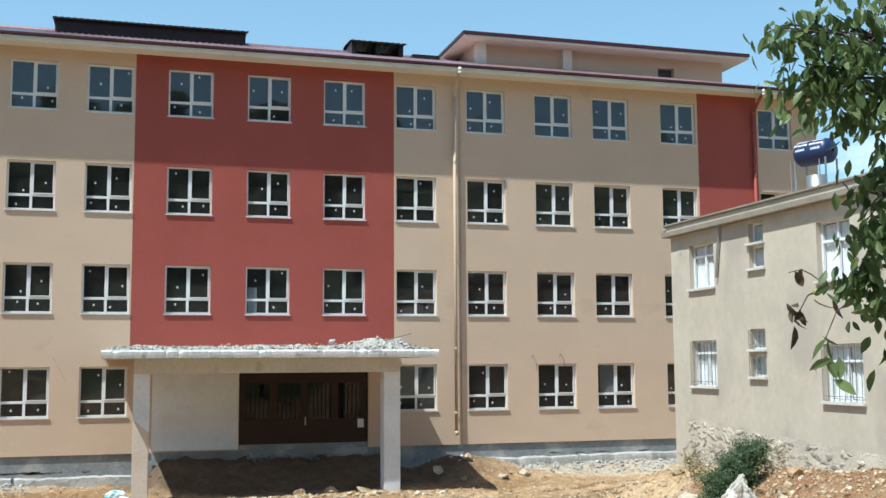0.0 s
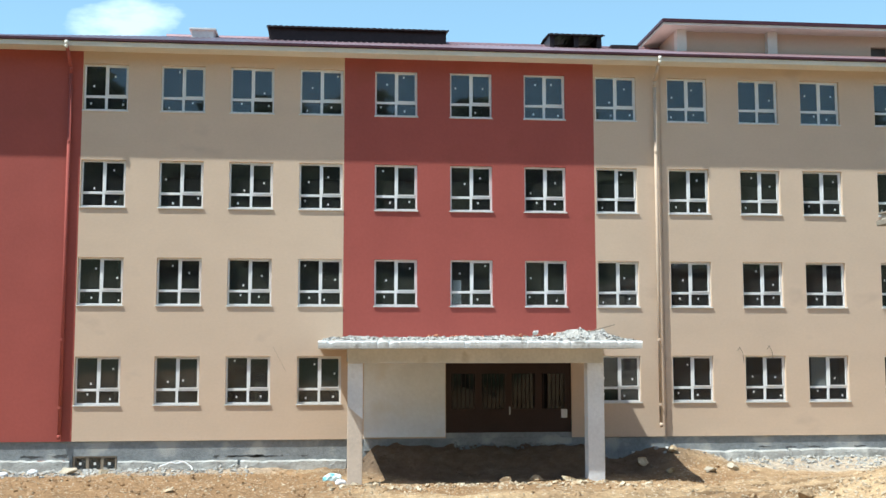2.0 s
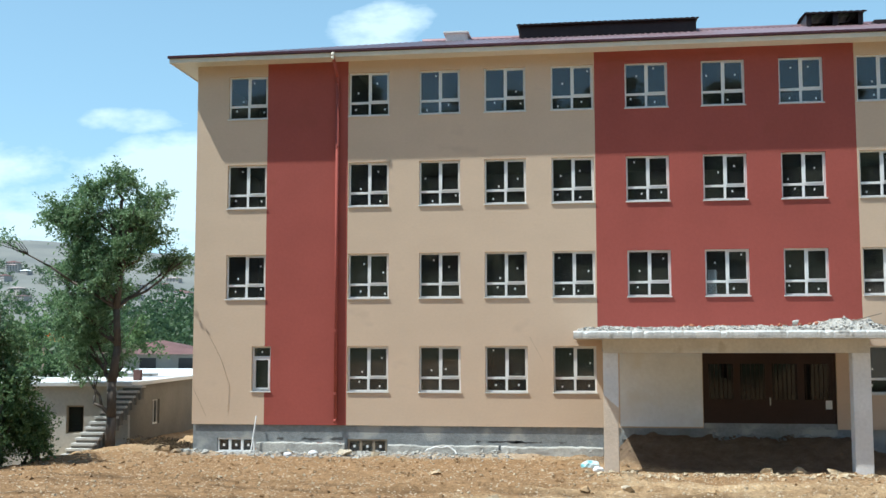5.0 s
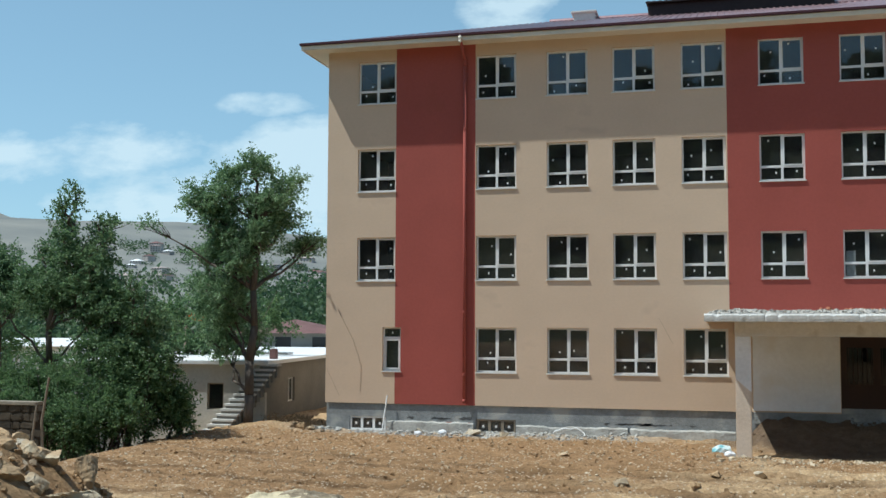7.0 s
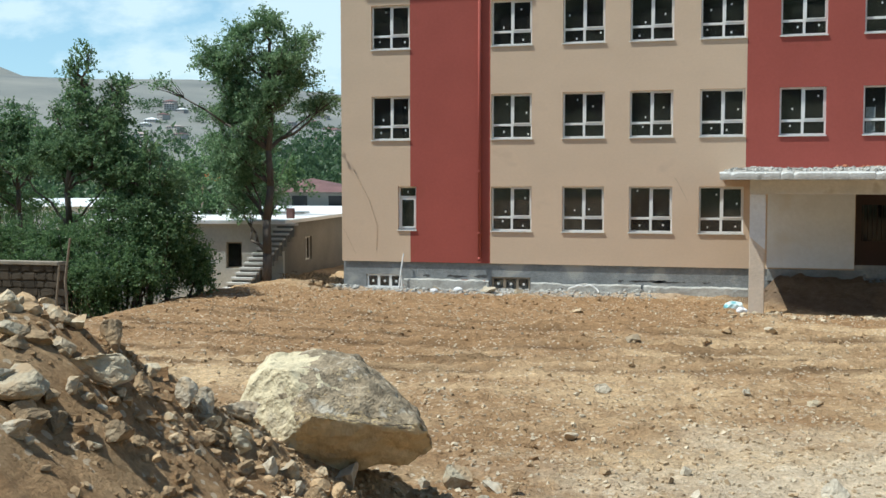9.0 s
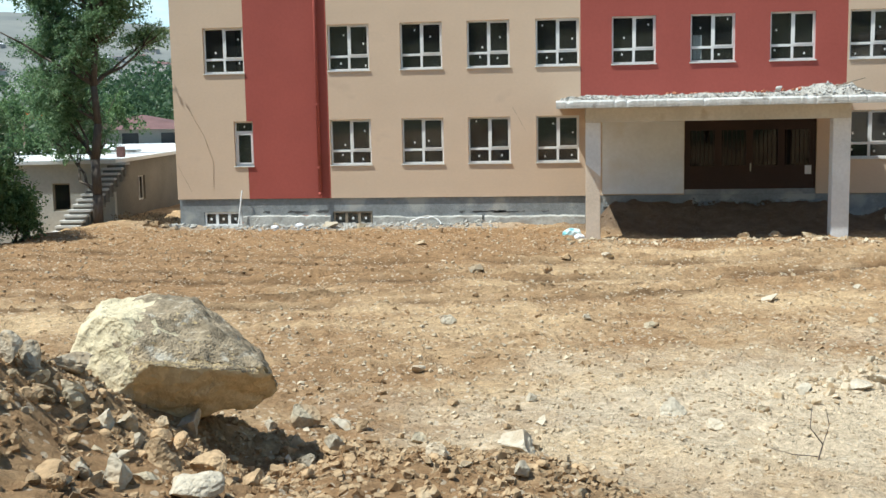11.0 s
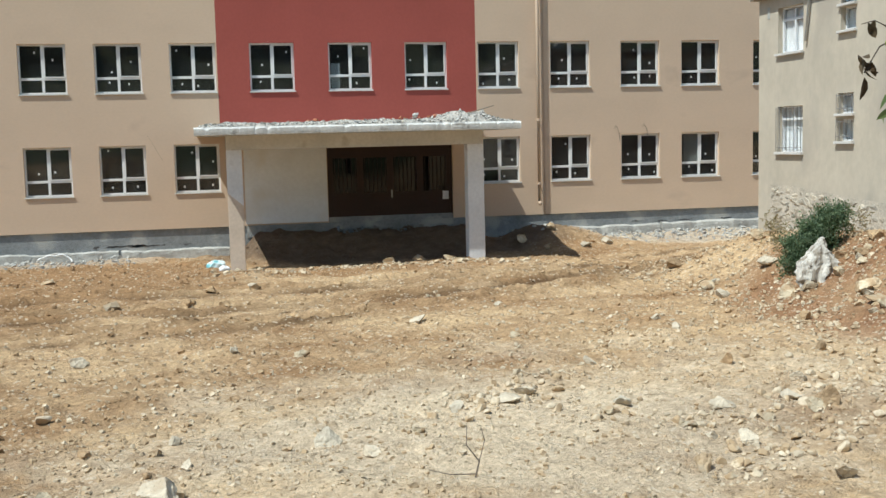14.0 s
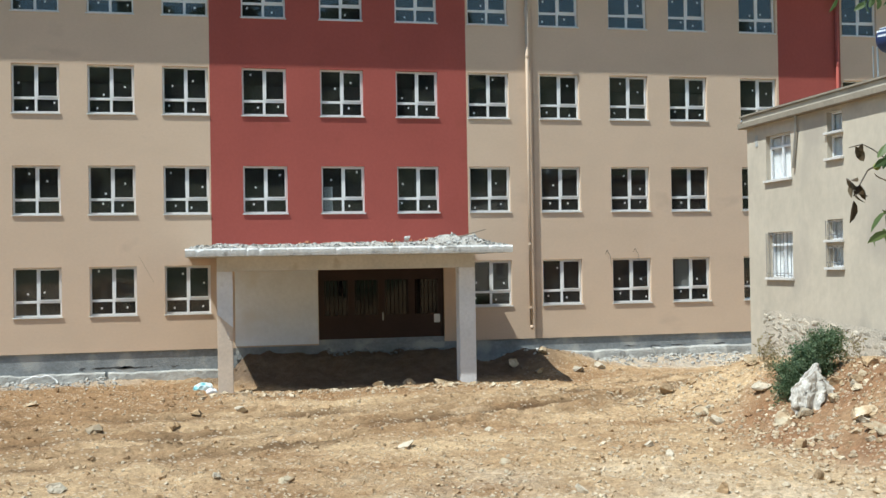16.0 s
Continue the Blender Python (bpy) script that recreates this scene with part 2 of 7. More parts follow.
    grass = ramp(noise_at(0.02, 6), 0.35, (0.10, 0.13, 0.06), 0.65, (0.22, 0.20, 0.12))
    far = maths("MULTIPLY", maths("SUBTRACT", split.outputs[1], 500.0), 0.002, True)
    # haze is put into the far hills as a greyer, bluer colour
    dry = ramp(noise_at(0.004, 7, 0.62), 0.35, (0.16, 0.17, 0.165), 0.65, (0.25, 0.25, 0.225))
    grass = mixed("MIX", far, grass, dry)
    # unseen ground behind and beside the viewpoint, darkened to dim the panes' reflections
    woods = maths("MULTIPLY", maths("SUBTRACT", maths("MAXIMUM", -34.8, maths("SUBTRACT", -42.0, split.outputs[0])), split.outputs[1]), 0.6, True)
    grass = mixed("MIX", woods, grass, ramp(noise_at(0.25, 6), 0.4, (0.075, 0.09, 0.045), 0.6, (0.17, 0.165, 0.10)))
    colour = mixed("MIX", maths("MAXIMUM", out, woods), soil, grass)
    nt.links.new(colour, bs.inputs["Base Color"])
    b = nt.nodes.new("ShaderNodeBump")
    b.inputs["Strength"].default_value, b.inputs["Distance"].default_value = 0.9, 0.105
    h = maths("ADD", maths("ADD", noise_at(7.0, 8, 0.72), maths("MULTIPLY", noise_at(1.7, 5), 1.2)), maths("MULTIPLY", noise_at(19.0, 5, 0.7), 0.3))
    # tread marks pressed by a tracked machine
    for cx, cy, rx, ry in ((-0.8, -19.6, 4.2, 0.9), (-3.5, -17.2, 3.2, 0.7), (4.0, -17.4, 3.0, 0.7)):
        cleat = maths("SINE", maths("MULTIPLY", maths("ADD", split.outputs[0], maths("MULTIPLY", split.outputs[1], 0.25)), 27.0))
        h = maths("ADD", h, maths("MULTIPLY", maths("MULTIPLY", cleat, 0.22), maths("MULTIPLY", oval(cx, cy, rx, ry), noise_at(0.9, 4))))
    nt.links.new(h, b.inputs["Height"])
    nt.links.new(b.outputs[0], bs.inputs["Normal"])
    return m


SOIL_BROWN, SOIL_TAN, SOIL_PALE = (0.315, 0.197, 0.104), (0.56, 0.41, 0.247), (0.68, 0.59, 0.455)
SOIL_LIME, SOIL_PORCHSHADE, SOIL_RUST = (0.52, 0.50, 0.45), (0.118, 0.083, 0.06), (0.23, 0.115, 0.06)
SOIL_RUT = (0.13, 0.078, 0.040)
# wheel tracks across the yard: y = (a x + b) x + c, and the rut's half width
TRACKS = ((0.0109, 0.1542, -12.2, 0.42), (0.0102, 0.0819, -9.3, 0.42), (0.0113, 0.2868, -14.7, 0.42))
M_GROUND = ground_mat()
M_BEIGE = mat("beige_render", (0.63, 0.478, 0.350), 0.9, 0.035, 0.5, 9.0, 0.12, stretch=0.6, stain=(0.57, 0.43, 0.318), stain_scale=0.5, stain_cut=0.62)
M_RED = mat("red_render", (0.352, 0.085, 0.067), 0.85, 0.06, 0.5, 9.0, 0.12, stain=(0.315, 0.079, 0.058), stain_scale=0.6, stain_cut=0.6)
M_PIPE = mat("beige_pipe_paint", (0.55, 0.42, 0.31), 0.7, 0.06, 0.8, 8.0, 0.06)
M_CREAM = mat("cream_soffit", (0.74, 0.685, 0.585), 0.8, 0.05, 0.8, 8.0, 0.08)
M_ROOF = mat("maroon_metal", (0.42, 0.27, 0.275), 0.36, 0.12, 0.7, 6.0, 0.05, metal=0.6, spec=0.5)
M_GUTTER = mat("maroon_gutter", (0.085, 0.032, 0.040), 0.45, 0.12, 0.8, 6.0, 0.05, metal=0.2)
M_ROOFDARK = mat("dark_metal", (0.035, 0.022, 0.022), 0.45, 0.2, 0.9, 6.0, 0.1, metal=0.2)
M_PVC = mat("white_pvc", (0.80, 0.80, 0.79), 0.45, 0.03, 1.0, 9.0, 0.0)
M_SILL = mat("stone_sill", (0.72, 0.71, 0.68), 0.7, 0.08, 1.5, 12.0, 0.1)
M_TAPE = mat("paper_label", (0.75, 0.76, 0.75), 0.7, 0.05, 4.0, 20.0, 0.0)
M_GLASS = glass_mat("window_glass", (0.70, 0.73, 0.74), 0.058, 0.022)
M_HOUSEGLASS = glass_mat("old_glass", (0.93, 0.95, 0.95), 0.035)
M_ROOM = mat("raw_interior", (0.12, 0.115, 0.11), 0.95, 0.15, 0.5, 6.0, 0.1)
M_PLINTH = mat("blue_grey_concrete", (0.27, 0.285, 0.29), 0.9, 0.2, 0.9, 10.0, 0.6, stain=(0.40, 0.395, 0.375), stain_scale=0.9, stain_cut=0.53)
M_CONC = mat("weathered_concrete", (0.60, 0.58, 0.55), 0.92, 0.10, 0.9, 10.0, 0.3, stain=(0.42, 0.38, 0.33), stain_scale=0.9, stain_cut=0.6)
M_SLAB = mat("chipped_slab_edge", (0.62, 0.61, 0.58), 0.92, 0.14, 1.5, 12.0, 0.5, stain=(0.33, 0.315, 0.285), stain_scale=3.2, stain_cut=0.60)
M_PILLARTAN = mat("tan_concrete", (0.66, 0.555, 0.455), 0.92, 0.10, 0.9, 10.0, 0.3, stain=(0.45, 0.40, 0.36), stain_scale=0.9, stain_cut=0.58)
M_PILLARPALE = mat("pale_concrete", (0.74, 0.745, 0.76), 0.92, 0.08, 0.9, 10.0, 0.3, stain=(0.50, 0.49, 0.48), stain_scale=0.9, stain_cut=0.6)
M_LEDGE = mat("broken_concrete", (0.42, 0.41, 0.38), 0.95, 0.2, 1.6, 12.0, 0.9, stain=(0.34, 0.32, 0.29), stain_scale=1.3, stain_cut=0.55)
M_LEDGE2 = mat("plaster_rubble", (0.468, 0.446, 0.405), 0.95, 0.26, 2.5, 16.0, 0.9, stain=(0.34, 0.31, 0.275), stain_scale=2.5, stain_cut=0.56)
M_WHITEWALL = mat("white_panel", (0.84, 0.87, 0.90), 0.8, 0.05, 0.8, 9.0, 0.1, stain=(0.79, 0.79, 0.77), stain_scale=0.5, stain_cut=0.52)
M_DOORGLASS = glass_mat("door_glass", (0.08, 0.08, 0.08), 0.030, 0.010)
M_DOOR = mat("brown_steel", (0.038, 0.018, 0.014), 0.5, 0.15, 1.2, 9.0, 0.05)
M_STEEL = mat("bare_steel", (0.45, 0.45, 0.44), 0.4, 0.1, 3.0, 20.0, 0.05, metal=0.8)
M_IRON = mat("dark_iron", (0.05, 0.05, 0.05), 0.55, 0.2, 3.0, 20.0, 0.1, metal=0.5)
M_GRILLE = mat("worn_grille_paint", (0.22, 0.215, 0.21), 0.6, 0.2, 3.0, 20.0, 0.1)
M_HOUSE = mat("grey_cement_render", (0.50, 0.446, 0.362), 0.95, 0.08, 0.6, 5.0, 0.16, stain=(0.41, 0.365, 0.305), stain_scale=0.45, stain_cut=0.55, stretch=1.3)
M_PATCH = mat("repair_mortar", (0.42, 0.42, 0.40), 0.95, 0.1, 1.0, 12.0, 0.4)
M_STONE = mat("rubble_stone", (0.46, 0.42, 0.35), 0.95, 0.25, 1.6, 12.0, 0.7, spread=0.22)
M_MORTAR = mat("old_mortar", (0.52, 0.465, 0.385), 0.95, 0.18, 1.2, 12.0, 0.6)
M_ROCK = mat("limestone", (0.50, 0.43, 0.31), 0.95, 0.24, 2.3, 14.0, 1.0, spread=0.22, stain=(0.40, 0.30, 0.19), stain_scale=3.4, stain_cut=0.47)
M_ROCKGREY = mat("grey_stone", (0.44, 0.39, 0.305), 0.95, 0.25, 2.3, 14.0, 1.0, spread=0.2, stain=(0.40, 0.315, 0.21), stain_scale=3.2, stain_cut=0.46)
M_ROCKEARTH = mat("earth_caked_stone", (0.38, 0.275, 0.165), 0.97, 0.28, 2.6, 16.0, 1.0, spread=0.25, stain=(0.46, 0.37, 0.25), stain_scale=3.0, stain_cut=0.60)
M_ROCKPALE = mat("chalky_stone", (0.53, 0.465, 0.36), 0.95, 0.2, 2.3, 14.0, 1.0, spread=0.1, stain=(0.44, 0.36, 0.26), stain_scale=2.6, stain_cut=0.56)
M_BROKENFACE = mat("fresh_ochre_face", (0.56, 0.43, 0.25), 0.95, 0.16, 1.6, 12.0, 0.7, stain=(0.40, 0.27, 0.14), stain_scale=1.8, stain_cut=0.62)
M_CRUST = mat("brown_weathered_crust", (0.34, 0.27, 0.18), 0.97, 0.40, 4.0, 26.0, 1.0, stain=(0.56, 0.50, 0.40), stain_scale=5.5, stain_cut=0.58)
M_BOULDER = mat("weathered_limestone", (0.63, 0.54, 0.36), 0.95, 0.2, 1.9, 16.0, 1.0, stain=(0.48, 0.41, 0.29), stain_scale=2.4, stain_cut=0.56)
M_CHALKLUMP = mat("lime_mortar", (0.50, 0.47, 0.42), 0.95, 0.35, 4.0, 22.0, 1.0, stain=(0.27, 0.235, 0.19), stain_scale=6.0, stain_cut=0.50, stretch=2.5)
M_RUBBLE = mat("site_rubble", (0.54, 0.45, 0.325), 0.95, 0.25, 3.0, 12.0, 0.5, stain=(0.40, 0.295, 0.18), stain_scale=3.5, stain_cut=0.46)
M_BRICK = mat("red_brick", (0.42, 0.17, 0.10), 0.9, 0.15, 2.0, 15.0, 0.3, spread=0.2)
M_BARK = mat("bark", (0.125, 0.102, 0.085), 0.95, 0.25, 2.0, 18.0, 0.9, stretch=4)
M_LEAF = leaf_mat("poplar_leaf", (0.10, 0.185, 0.085), (0.29, 0.41, 0.215))
M_LEAFDARK = leaf_mat("plum_leaf", (0.075, 0.145, 0.065), (0.22, 0.32, 0.155))
M_LEAFNEAR = leaf_mat("walnut_leaf", (0.07, 0.115, 0.04), (0.22, 0.29, 0.11), 0.4)
M_LEAFDRY = leaf_mat("withered_leaf", (0.07, 0.045, 0.025), (0.20, 0.15, 0.09))
M_LEAFBUSH = leaf_mat("bush_leaf", (0.07, 0.135, 0.055), (0.19, 0.29, 0.125))
M_WEED = leaf_mat("weed_leaf", (0.085, 0.14, 0.075), (0.21, 0.28, 0.155))
M_WEEDDRY = leaf_mat("dry_weed_leaf", (0.24, 0.20, 0.11), (0.42, 0.37, 0.22))
M_FARLEAF = leaf_mat("far_foliage", (0.055, 0.105, 0.05), (0.12, 0.185, 0.09))
M_SLOPELEAF = leaf_mat("slope_foliage", (0.10, 0.13, 0.075), (0.24, 0.27, 0.16))
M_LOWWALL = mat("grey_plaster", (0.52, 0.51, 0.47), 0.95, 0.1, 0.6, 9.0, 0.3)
# darker colour of side wall and stair risers, for the shade on them
M_SHADEWALL = mat("shade_dark_wall", (0.215, 0.20, 0.175), 0.95, 0.12, 0.6, 9.0, 0.3)
# garden wall stone, its colour lowered for the shade of the trees
M_FIELDSTONE = mat("shaded_field_stone", (0.075, 0.063, 0.048), 0.95, 0.16, 1.6, 12.0, 0.7, spread=0.25)
M_WHITEROOF = mat("white_sheet_roof", (0.78, 0.79, 0.80), 0.5, 0.05, 0.8, 6.0, 0.05)
M_TILE = mat("clay_tiles", (0.17, 0.095, 0.09), 0.9, 0.15, 1.0, 8.0, 0.3)
M_TOWN = mat("town_walls", (0.46, 0.43, 0.41), 0.9, 0.1, 0.05, 1.0, 0.0, spread=0.3)
M_TOWNROOF = mat("town_roofs", (0.30, 0.26, 0.26), 0.8, 0.1, 0.05, 1.0, 0.0, spread=0.45)
M_DARKPANE = mat("dark_pane", (0.05, 0.055, 0.06), 0.25, 0.1, 0.5, 3.0, 0.0, spec=0.5)
M_BLUE = mat("blue_tank_paint", (0.018, 0.032, 0.10), 0.4, 0.08, 2.0, 10.0, 0.02, spec=0.5)
M_WHITE = mat("white_paint", (0.75, 0.76, 0.78), 0.6, 0.05, 2.0, 12.0, 0.0)
M_BAG = mat("plastic_sack", (0.62, 0.72, 0.74), 0.35, 0.12, 5.0, 25.0, 0.3, stain=(0.20, 0.50, 0.56), stain_scale=3.0, stain_cut=0.48)
M_ORANGE = mat("orange_sheet", (0.75, 0.17, 0.03), 0.6, 0.1, 1.0, 8.0, 0.1)
M_CURTAIN = mat("net_curtain", (0.80, 0.81, 0.82), 0.9, 0.12, 3.0, 18.0, 0.2)
M_WOOD = mat("grey_timber", (0.30, 0.25, 0.19), 0.9, 0.2, 1.0, 20.0, 0.4, stretch=6)
M_COPING = mat("weathered_coping", (0.27, 0.235, 0.185), 0.95, 0.15, 1.2, 10.0, 0.3)
# near black of the painted plinth gaps, and of scraps in the canopy rubble
M_GAPSCRAP = mat("gap_shade_scrap", (0.11, 0.11, 0.11), 0.8, 0.25, 3.0, 15.0, 0.4)
M_WIRELINE = mat("tan_wire_line", (0.36, 0.27, 0.20), 0.7, 0.1, 3.0, 20.0, 0.0)
M_NUT = mat("green_husk", (0.28, 0.30, 0.08), 0.6, 0.1, 6.0, 30.0, 0.1)


# ---- building kit ----
class Build:
    """Gathers corners and faces of one mesh."""

    def __init__(self):
        self.v, self.f = [], []

    def add(self, verts, faces):
        n = len(self.v)
        self.v.extend(tuple(p) for p in verts)
        self.f.extend(tuple(i + n for i in f) for f in faces)
        return self

    def box(self, x0, x1, y0, y1, z0, z1):
        return self.add([(x, y, z) for z in (z0, z1) for y in (y0, y1) for x in (x0, x1)],
                        [(0, 2, 3, 1), (4, 5, 7, 6), (0, 1, 5, 4), (2, 6, 7, 3), (0, 4, 6, 2), (1, 3, 7, 5)])

    def soft_box(self, x0, x1, y0, y1, z0, z1, r):
        """A box with chamfered edges."""
        bm = bmesh.new()
        bmesh.ops.create_cube(bm, size=1)
        for p in bm.verts:
            p.co = Vector((x0 + (p.co.x + 0.5) * (x1 - x0), y0 + (p.co.y + 0.5) * (y1 - y0), z0 + (p.co.z + 0.5) * (z1 - z0)))
        bmesh.ops.bevel(bm, geom=bm.edges[:], offset=r, segments=2, affect="EDGES")
        bm.verts.index_update()
        self.add([p.co.copy() for p in bm.verts], [[p.index for p in f.verts] for f in bm.faces])
        bm.free()
        return self

    def tube(self, p0, p1, r0, r1=None, n=8, caps=True):
        p0, p1, r1 = Vector(p0), Vector(p1), r0 if r1 is None else r1
        q = (p1 - p0).to_track_quat("Z", "Y")
        ring = [Vector((math.cos(a), math.sin(a), 0)) for a in [2 * math.pi * i / n for i in range(n)]]
        verts = [p0 + q @ (c * r0) for c in ring] + [p1 + q @ (c * r1) for c in ring]
        faces = [(i, (i + 1) % n, n + (i + 1) % n, n + i) for i in range(n)]
        if caps:
            faces += [tuple(range(n))[::-1], tuple(range(n, 2 * n))]
        return self.add(verts, faces)

    def path(self, points, r0, r1=None, n=8):
        r1 = r0 if r1 is None else r1
        k = len(points) - 1
        for i in range(k):
            self.tube(points[i], points[i + 1], r0 + (r1 - r0) * i / k, r0 + (r1 - r0) * (i + 1) / k, n)
        return self

    def ring(self, x0, x1, z0, z1, f, y0, y1):
        """A rectangular frame of one piece, f wide, between the planes y0 and y1."""
        o, i = [(x0, z0), (x1, z0), (x1, z1), (x0, z1)], [(x0 + f, z0 + f), (x1 - f, z0 + f), (x1 - f, z1 - f), (x0 + f, z1 - f)]
        verts = [(x, y, z) for y in (y0, y1) for x, z in o + i]
        faces = []
        for a in range(4):
            b = (a + 1) % 4
            faces += [(a, b, 4 + b, 4 + a), (8 + b, 8 + a, 12 + a, 12 + b), (4 + a, 4 + b, 12 + b, 12 + a), (b, a, 8 + a, 8 + b)]
        return self.add(verts, faces)

    def mesh(self, name, material, smooth=False):
        me = bpy.data.meshes.new(name)
        me.from_pydata(self.v, [], self.f)
        me.materials.append(material)
        if smooth:
            me.polygons.foreach_set("use_smooth", [True] * len(me.polygons))
        me.update()
        return me

    def put(self, name, material, parent=None, label="", smooth=False):
        ob = new(name, self.mesh(name, material, smooth))
        if parent is not None:
            ob.parent = parent
        return tagged(ob, label)


def empty(name, label, category, group="", kind=""):
    ob = new(name)
    ob.empty_display_size = 0.3
    return tagged(ob, label, category, group, kind)


def child(name, mesh, parent, at=(0, 0, 0), label=""):
    ob = new(name, mesh)
    ob.parent, ob.location = parent, at
    return tagged(ob, label)


rng = np.random.default_rng(7)


def weld(ob):
    """Joins the corners of a mesh's cells, so that it is one piece."""
    bm = bmesh.new()
    bm.from_mesh(ob.data)
    bmesh.ops.remove_doubles(bm, verts=bm.verts[:], dist=0.001)
    bm.to_mesh(ob.data)
    bm.free()
    return ob


# ---- ground ----
def smooth01(t):
    t = np.clip(t, 0, 1)
    return t * t * (3 - 2 * t)


FOOT_X = (-40, -14, -9, -6, -3, -1, 0, 1, 3, 6, 12, 40)
FOOT_Y = (-18, -20.5, -24.6, -26.2, -26.8, -27.2, -27.9, -28.9, -29.4, -30.2, -31.2, -32)


def lumps(x, y, s, seed):
    """Smooth uneven relief from crossed waves."""
    r = np.random.default_rng(seed)
    total = 0
    for _ in range(7):
        a, p = r.uniform(0, 6.283, 2)
        k = r.uniform(0.6, 1.6) / s * 6.283
        total = total + np.sin(x * k * np.cos(a) + y * k * np.sin(a) + p + 1.3 * np.sin(x * k * 0.37 * np.sin(a) + p * 2))
    return total / 4.0


def track(x, y, points, width, depth):
    """A wheel rut along a line of points with earth pushed up on both sides."""
    px, py = [p[0] for p in points], [p[1] for p in points]
    off = y - np.interp(x, px, py)
    inside = smooth01((x - px[0]) / 1.5) * smooth01((px[-1] - x) / 1.5)
    d = off / width
    return inside * depth * (-np.exp(-d * d) + 0.7 * np.exp(-((np.abs(d) - 1.6) ** 2) * 2.5))


def height(x, y):
    x, y = np.asarray(x, float), np.asarray(y, float)
    z = 0.5 + 0.05 * lumps(x, y, 9, 1)
    # earth heaped in the entrance and against the wall beside it
    z = z + (0.72 + 0.07 * lumps(x, y, 1.4, 21) + 0.05 * lumps(x, y, 0.5, 22)) * smooth01((y + 3.6) / 3.2) * smooth01((x - 0.3) / 0.9) * smooth01((9.4 - x) / 1.2) * (y < 1)
    z = z + 0.70 * np.exp(-((x - 10.7) / 1.5) ** 2 - ((y + 1.7) / 1.2) ** 2) + 0.35 * np.exp(-((x - 12.4) / 1.6) ** 2 - ((y + 1.9) / 1.1) ** 2)
    z = z + 0.22 * smooth01((y + 2.0) / 1.8) * smooth01((x - 12.5) / 2) * (y < 1)
    # the yard falls away at its open side
    z = z - 1.3 * smooth01((-18.3 - 0.25 * np.minimum(0, y + 4) * 0.2 - x) / 6)
    # bank of dumped earth on which one stands
    foot = np.interp(x, FOOT_X, FOOT_Y)
    top = np.interp(x, (-30, -9, -5, -2, 30), (3.1, 3.1, 2.95, 2.5, 2.4))
    away = np.clip(foot - y, 0, None)
    rise = 0.5 * np.minimum(away, 1.5) + np.interp(x, (-8, -5.4, -4.2, -3, 0), (0.64, 0.56, 0.28, 0.17, 0.17)) * np.clip(away - 1.5, 0, None)
    z = z + top * np.tanh(rise / top) + 0.75 * smooth01((-33.8 - y) / 4)
    z = z + np.clip(away, 0, 1) * (y > -36) * (0.05 * lumps(x, y, 0.8, 12) + 0.035 * lumps(x, y, 0.42, 13))
    # crest of the heap beside the boulder and the hollow under it
    z = z + 0.70 * np.exp(-((x + 6.2) / 1.6) ** 2 - ((y + 31.4) / 1.6) ** 2)
    z = z - 0.30 * np.exp(-((x + 3.2) / 0.75) ** 2 - ((y + 29.3) / 0.9) ** 2) + 0.36 * np.exp(-((x + 4.7) / 0.85) ** 2 - ((y + 29.7) / 0.8) ** 2)
    z = z + 0.16 * np.exp(-((x + 5.7) / 1.1) ** 2 - ((y + 31.6) / 1.5) ** 2)
    z = z + 0.24 * np.exp(-((x + 4.25) / 0.8) ** 2 - ((y + 28.5) / 0.7) ** 2)
    # earth bank against the old house
    z = z + smooth01((x - 10.8) / 3.8) * np.clip(0.95 + 0.085 * (-10 - y), 0.3, 1.9) * smooth01((-7.6 - y) / 3.0) * smooth01((y + 42) / 8)
    # low heap of dug earth at the corner of the school
    z = z + 0.20 * np.exp(-((x + 16.9) / 1.3) ** 2 - ((y - 0.2) / 0.8) ** 2)
    # wheel tracks
    z = z + track(x, y, ((-9, -12.8), (0.6, -12.3), (7.2, -10.5), (13, -8.4)), 0.24, 0.22)
    z = z + track(x, y, ((-7, -9.6), (2.2, -9.2), (8, -8.3), (12, -7.0)), 0.24, 0.19)
    z = z + track(x, y, ((-12, -17), (-3, -15.2), (5, -13.8), (11, -10.5)), 0.3, 0.16)
    near = np.exp(-((x / 40) ** 4 + ((y + 15) / 32) ** 4))
    z = z + near * (0.055 * lumps(x, y, 2.1, 2) + 0.044 * lumps(x, y, 0.95, 3) * (0.4 + 0.6 * np.abs(lumps(x, y, 6, 9))) + 0.028 * lumps(x, y, 0.5, 4))
    # wooded slope behind, valley and bare hills ahead
    z = z + np.clip(-47 - y, 0, 66) * 0.50
    r = np.hypot(x, y + 38)
    az = np.arctan2(x, np.maximum(y + 38, 1))
    z = z - 5 * smooth01((r - 55) / 200) * (y > -20)
    crest = 210 + 14 * np.sin(az * 9 + 1) + 8 * np.sin(az * 23)
    z = z + crest * smooth01((r - 500) / 1900) ** 1.25 * (y > -20)
    # a farther mountain over the shoulder of the hills
    z = z + 175 * smooth01((r - 2700) / 1100) * smooth01((-az - 0.585) / 0.09) * (y > -20)
    return z


def axis_steps(lo, hi, step, far, grow):
    a = list(np.arange(lo, hi + 1e-6, step))
    d = step
    while a[-1] < far:
        d *= grow
        a.append(a[-1] + d)
    d = step
    while a[0] > -far:
        d *= grow
        a.insert(0, a[0] - d)
    return np.array(a)


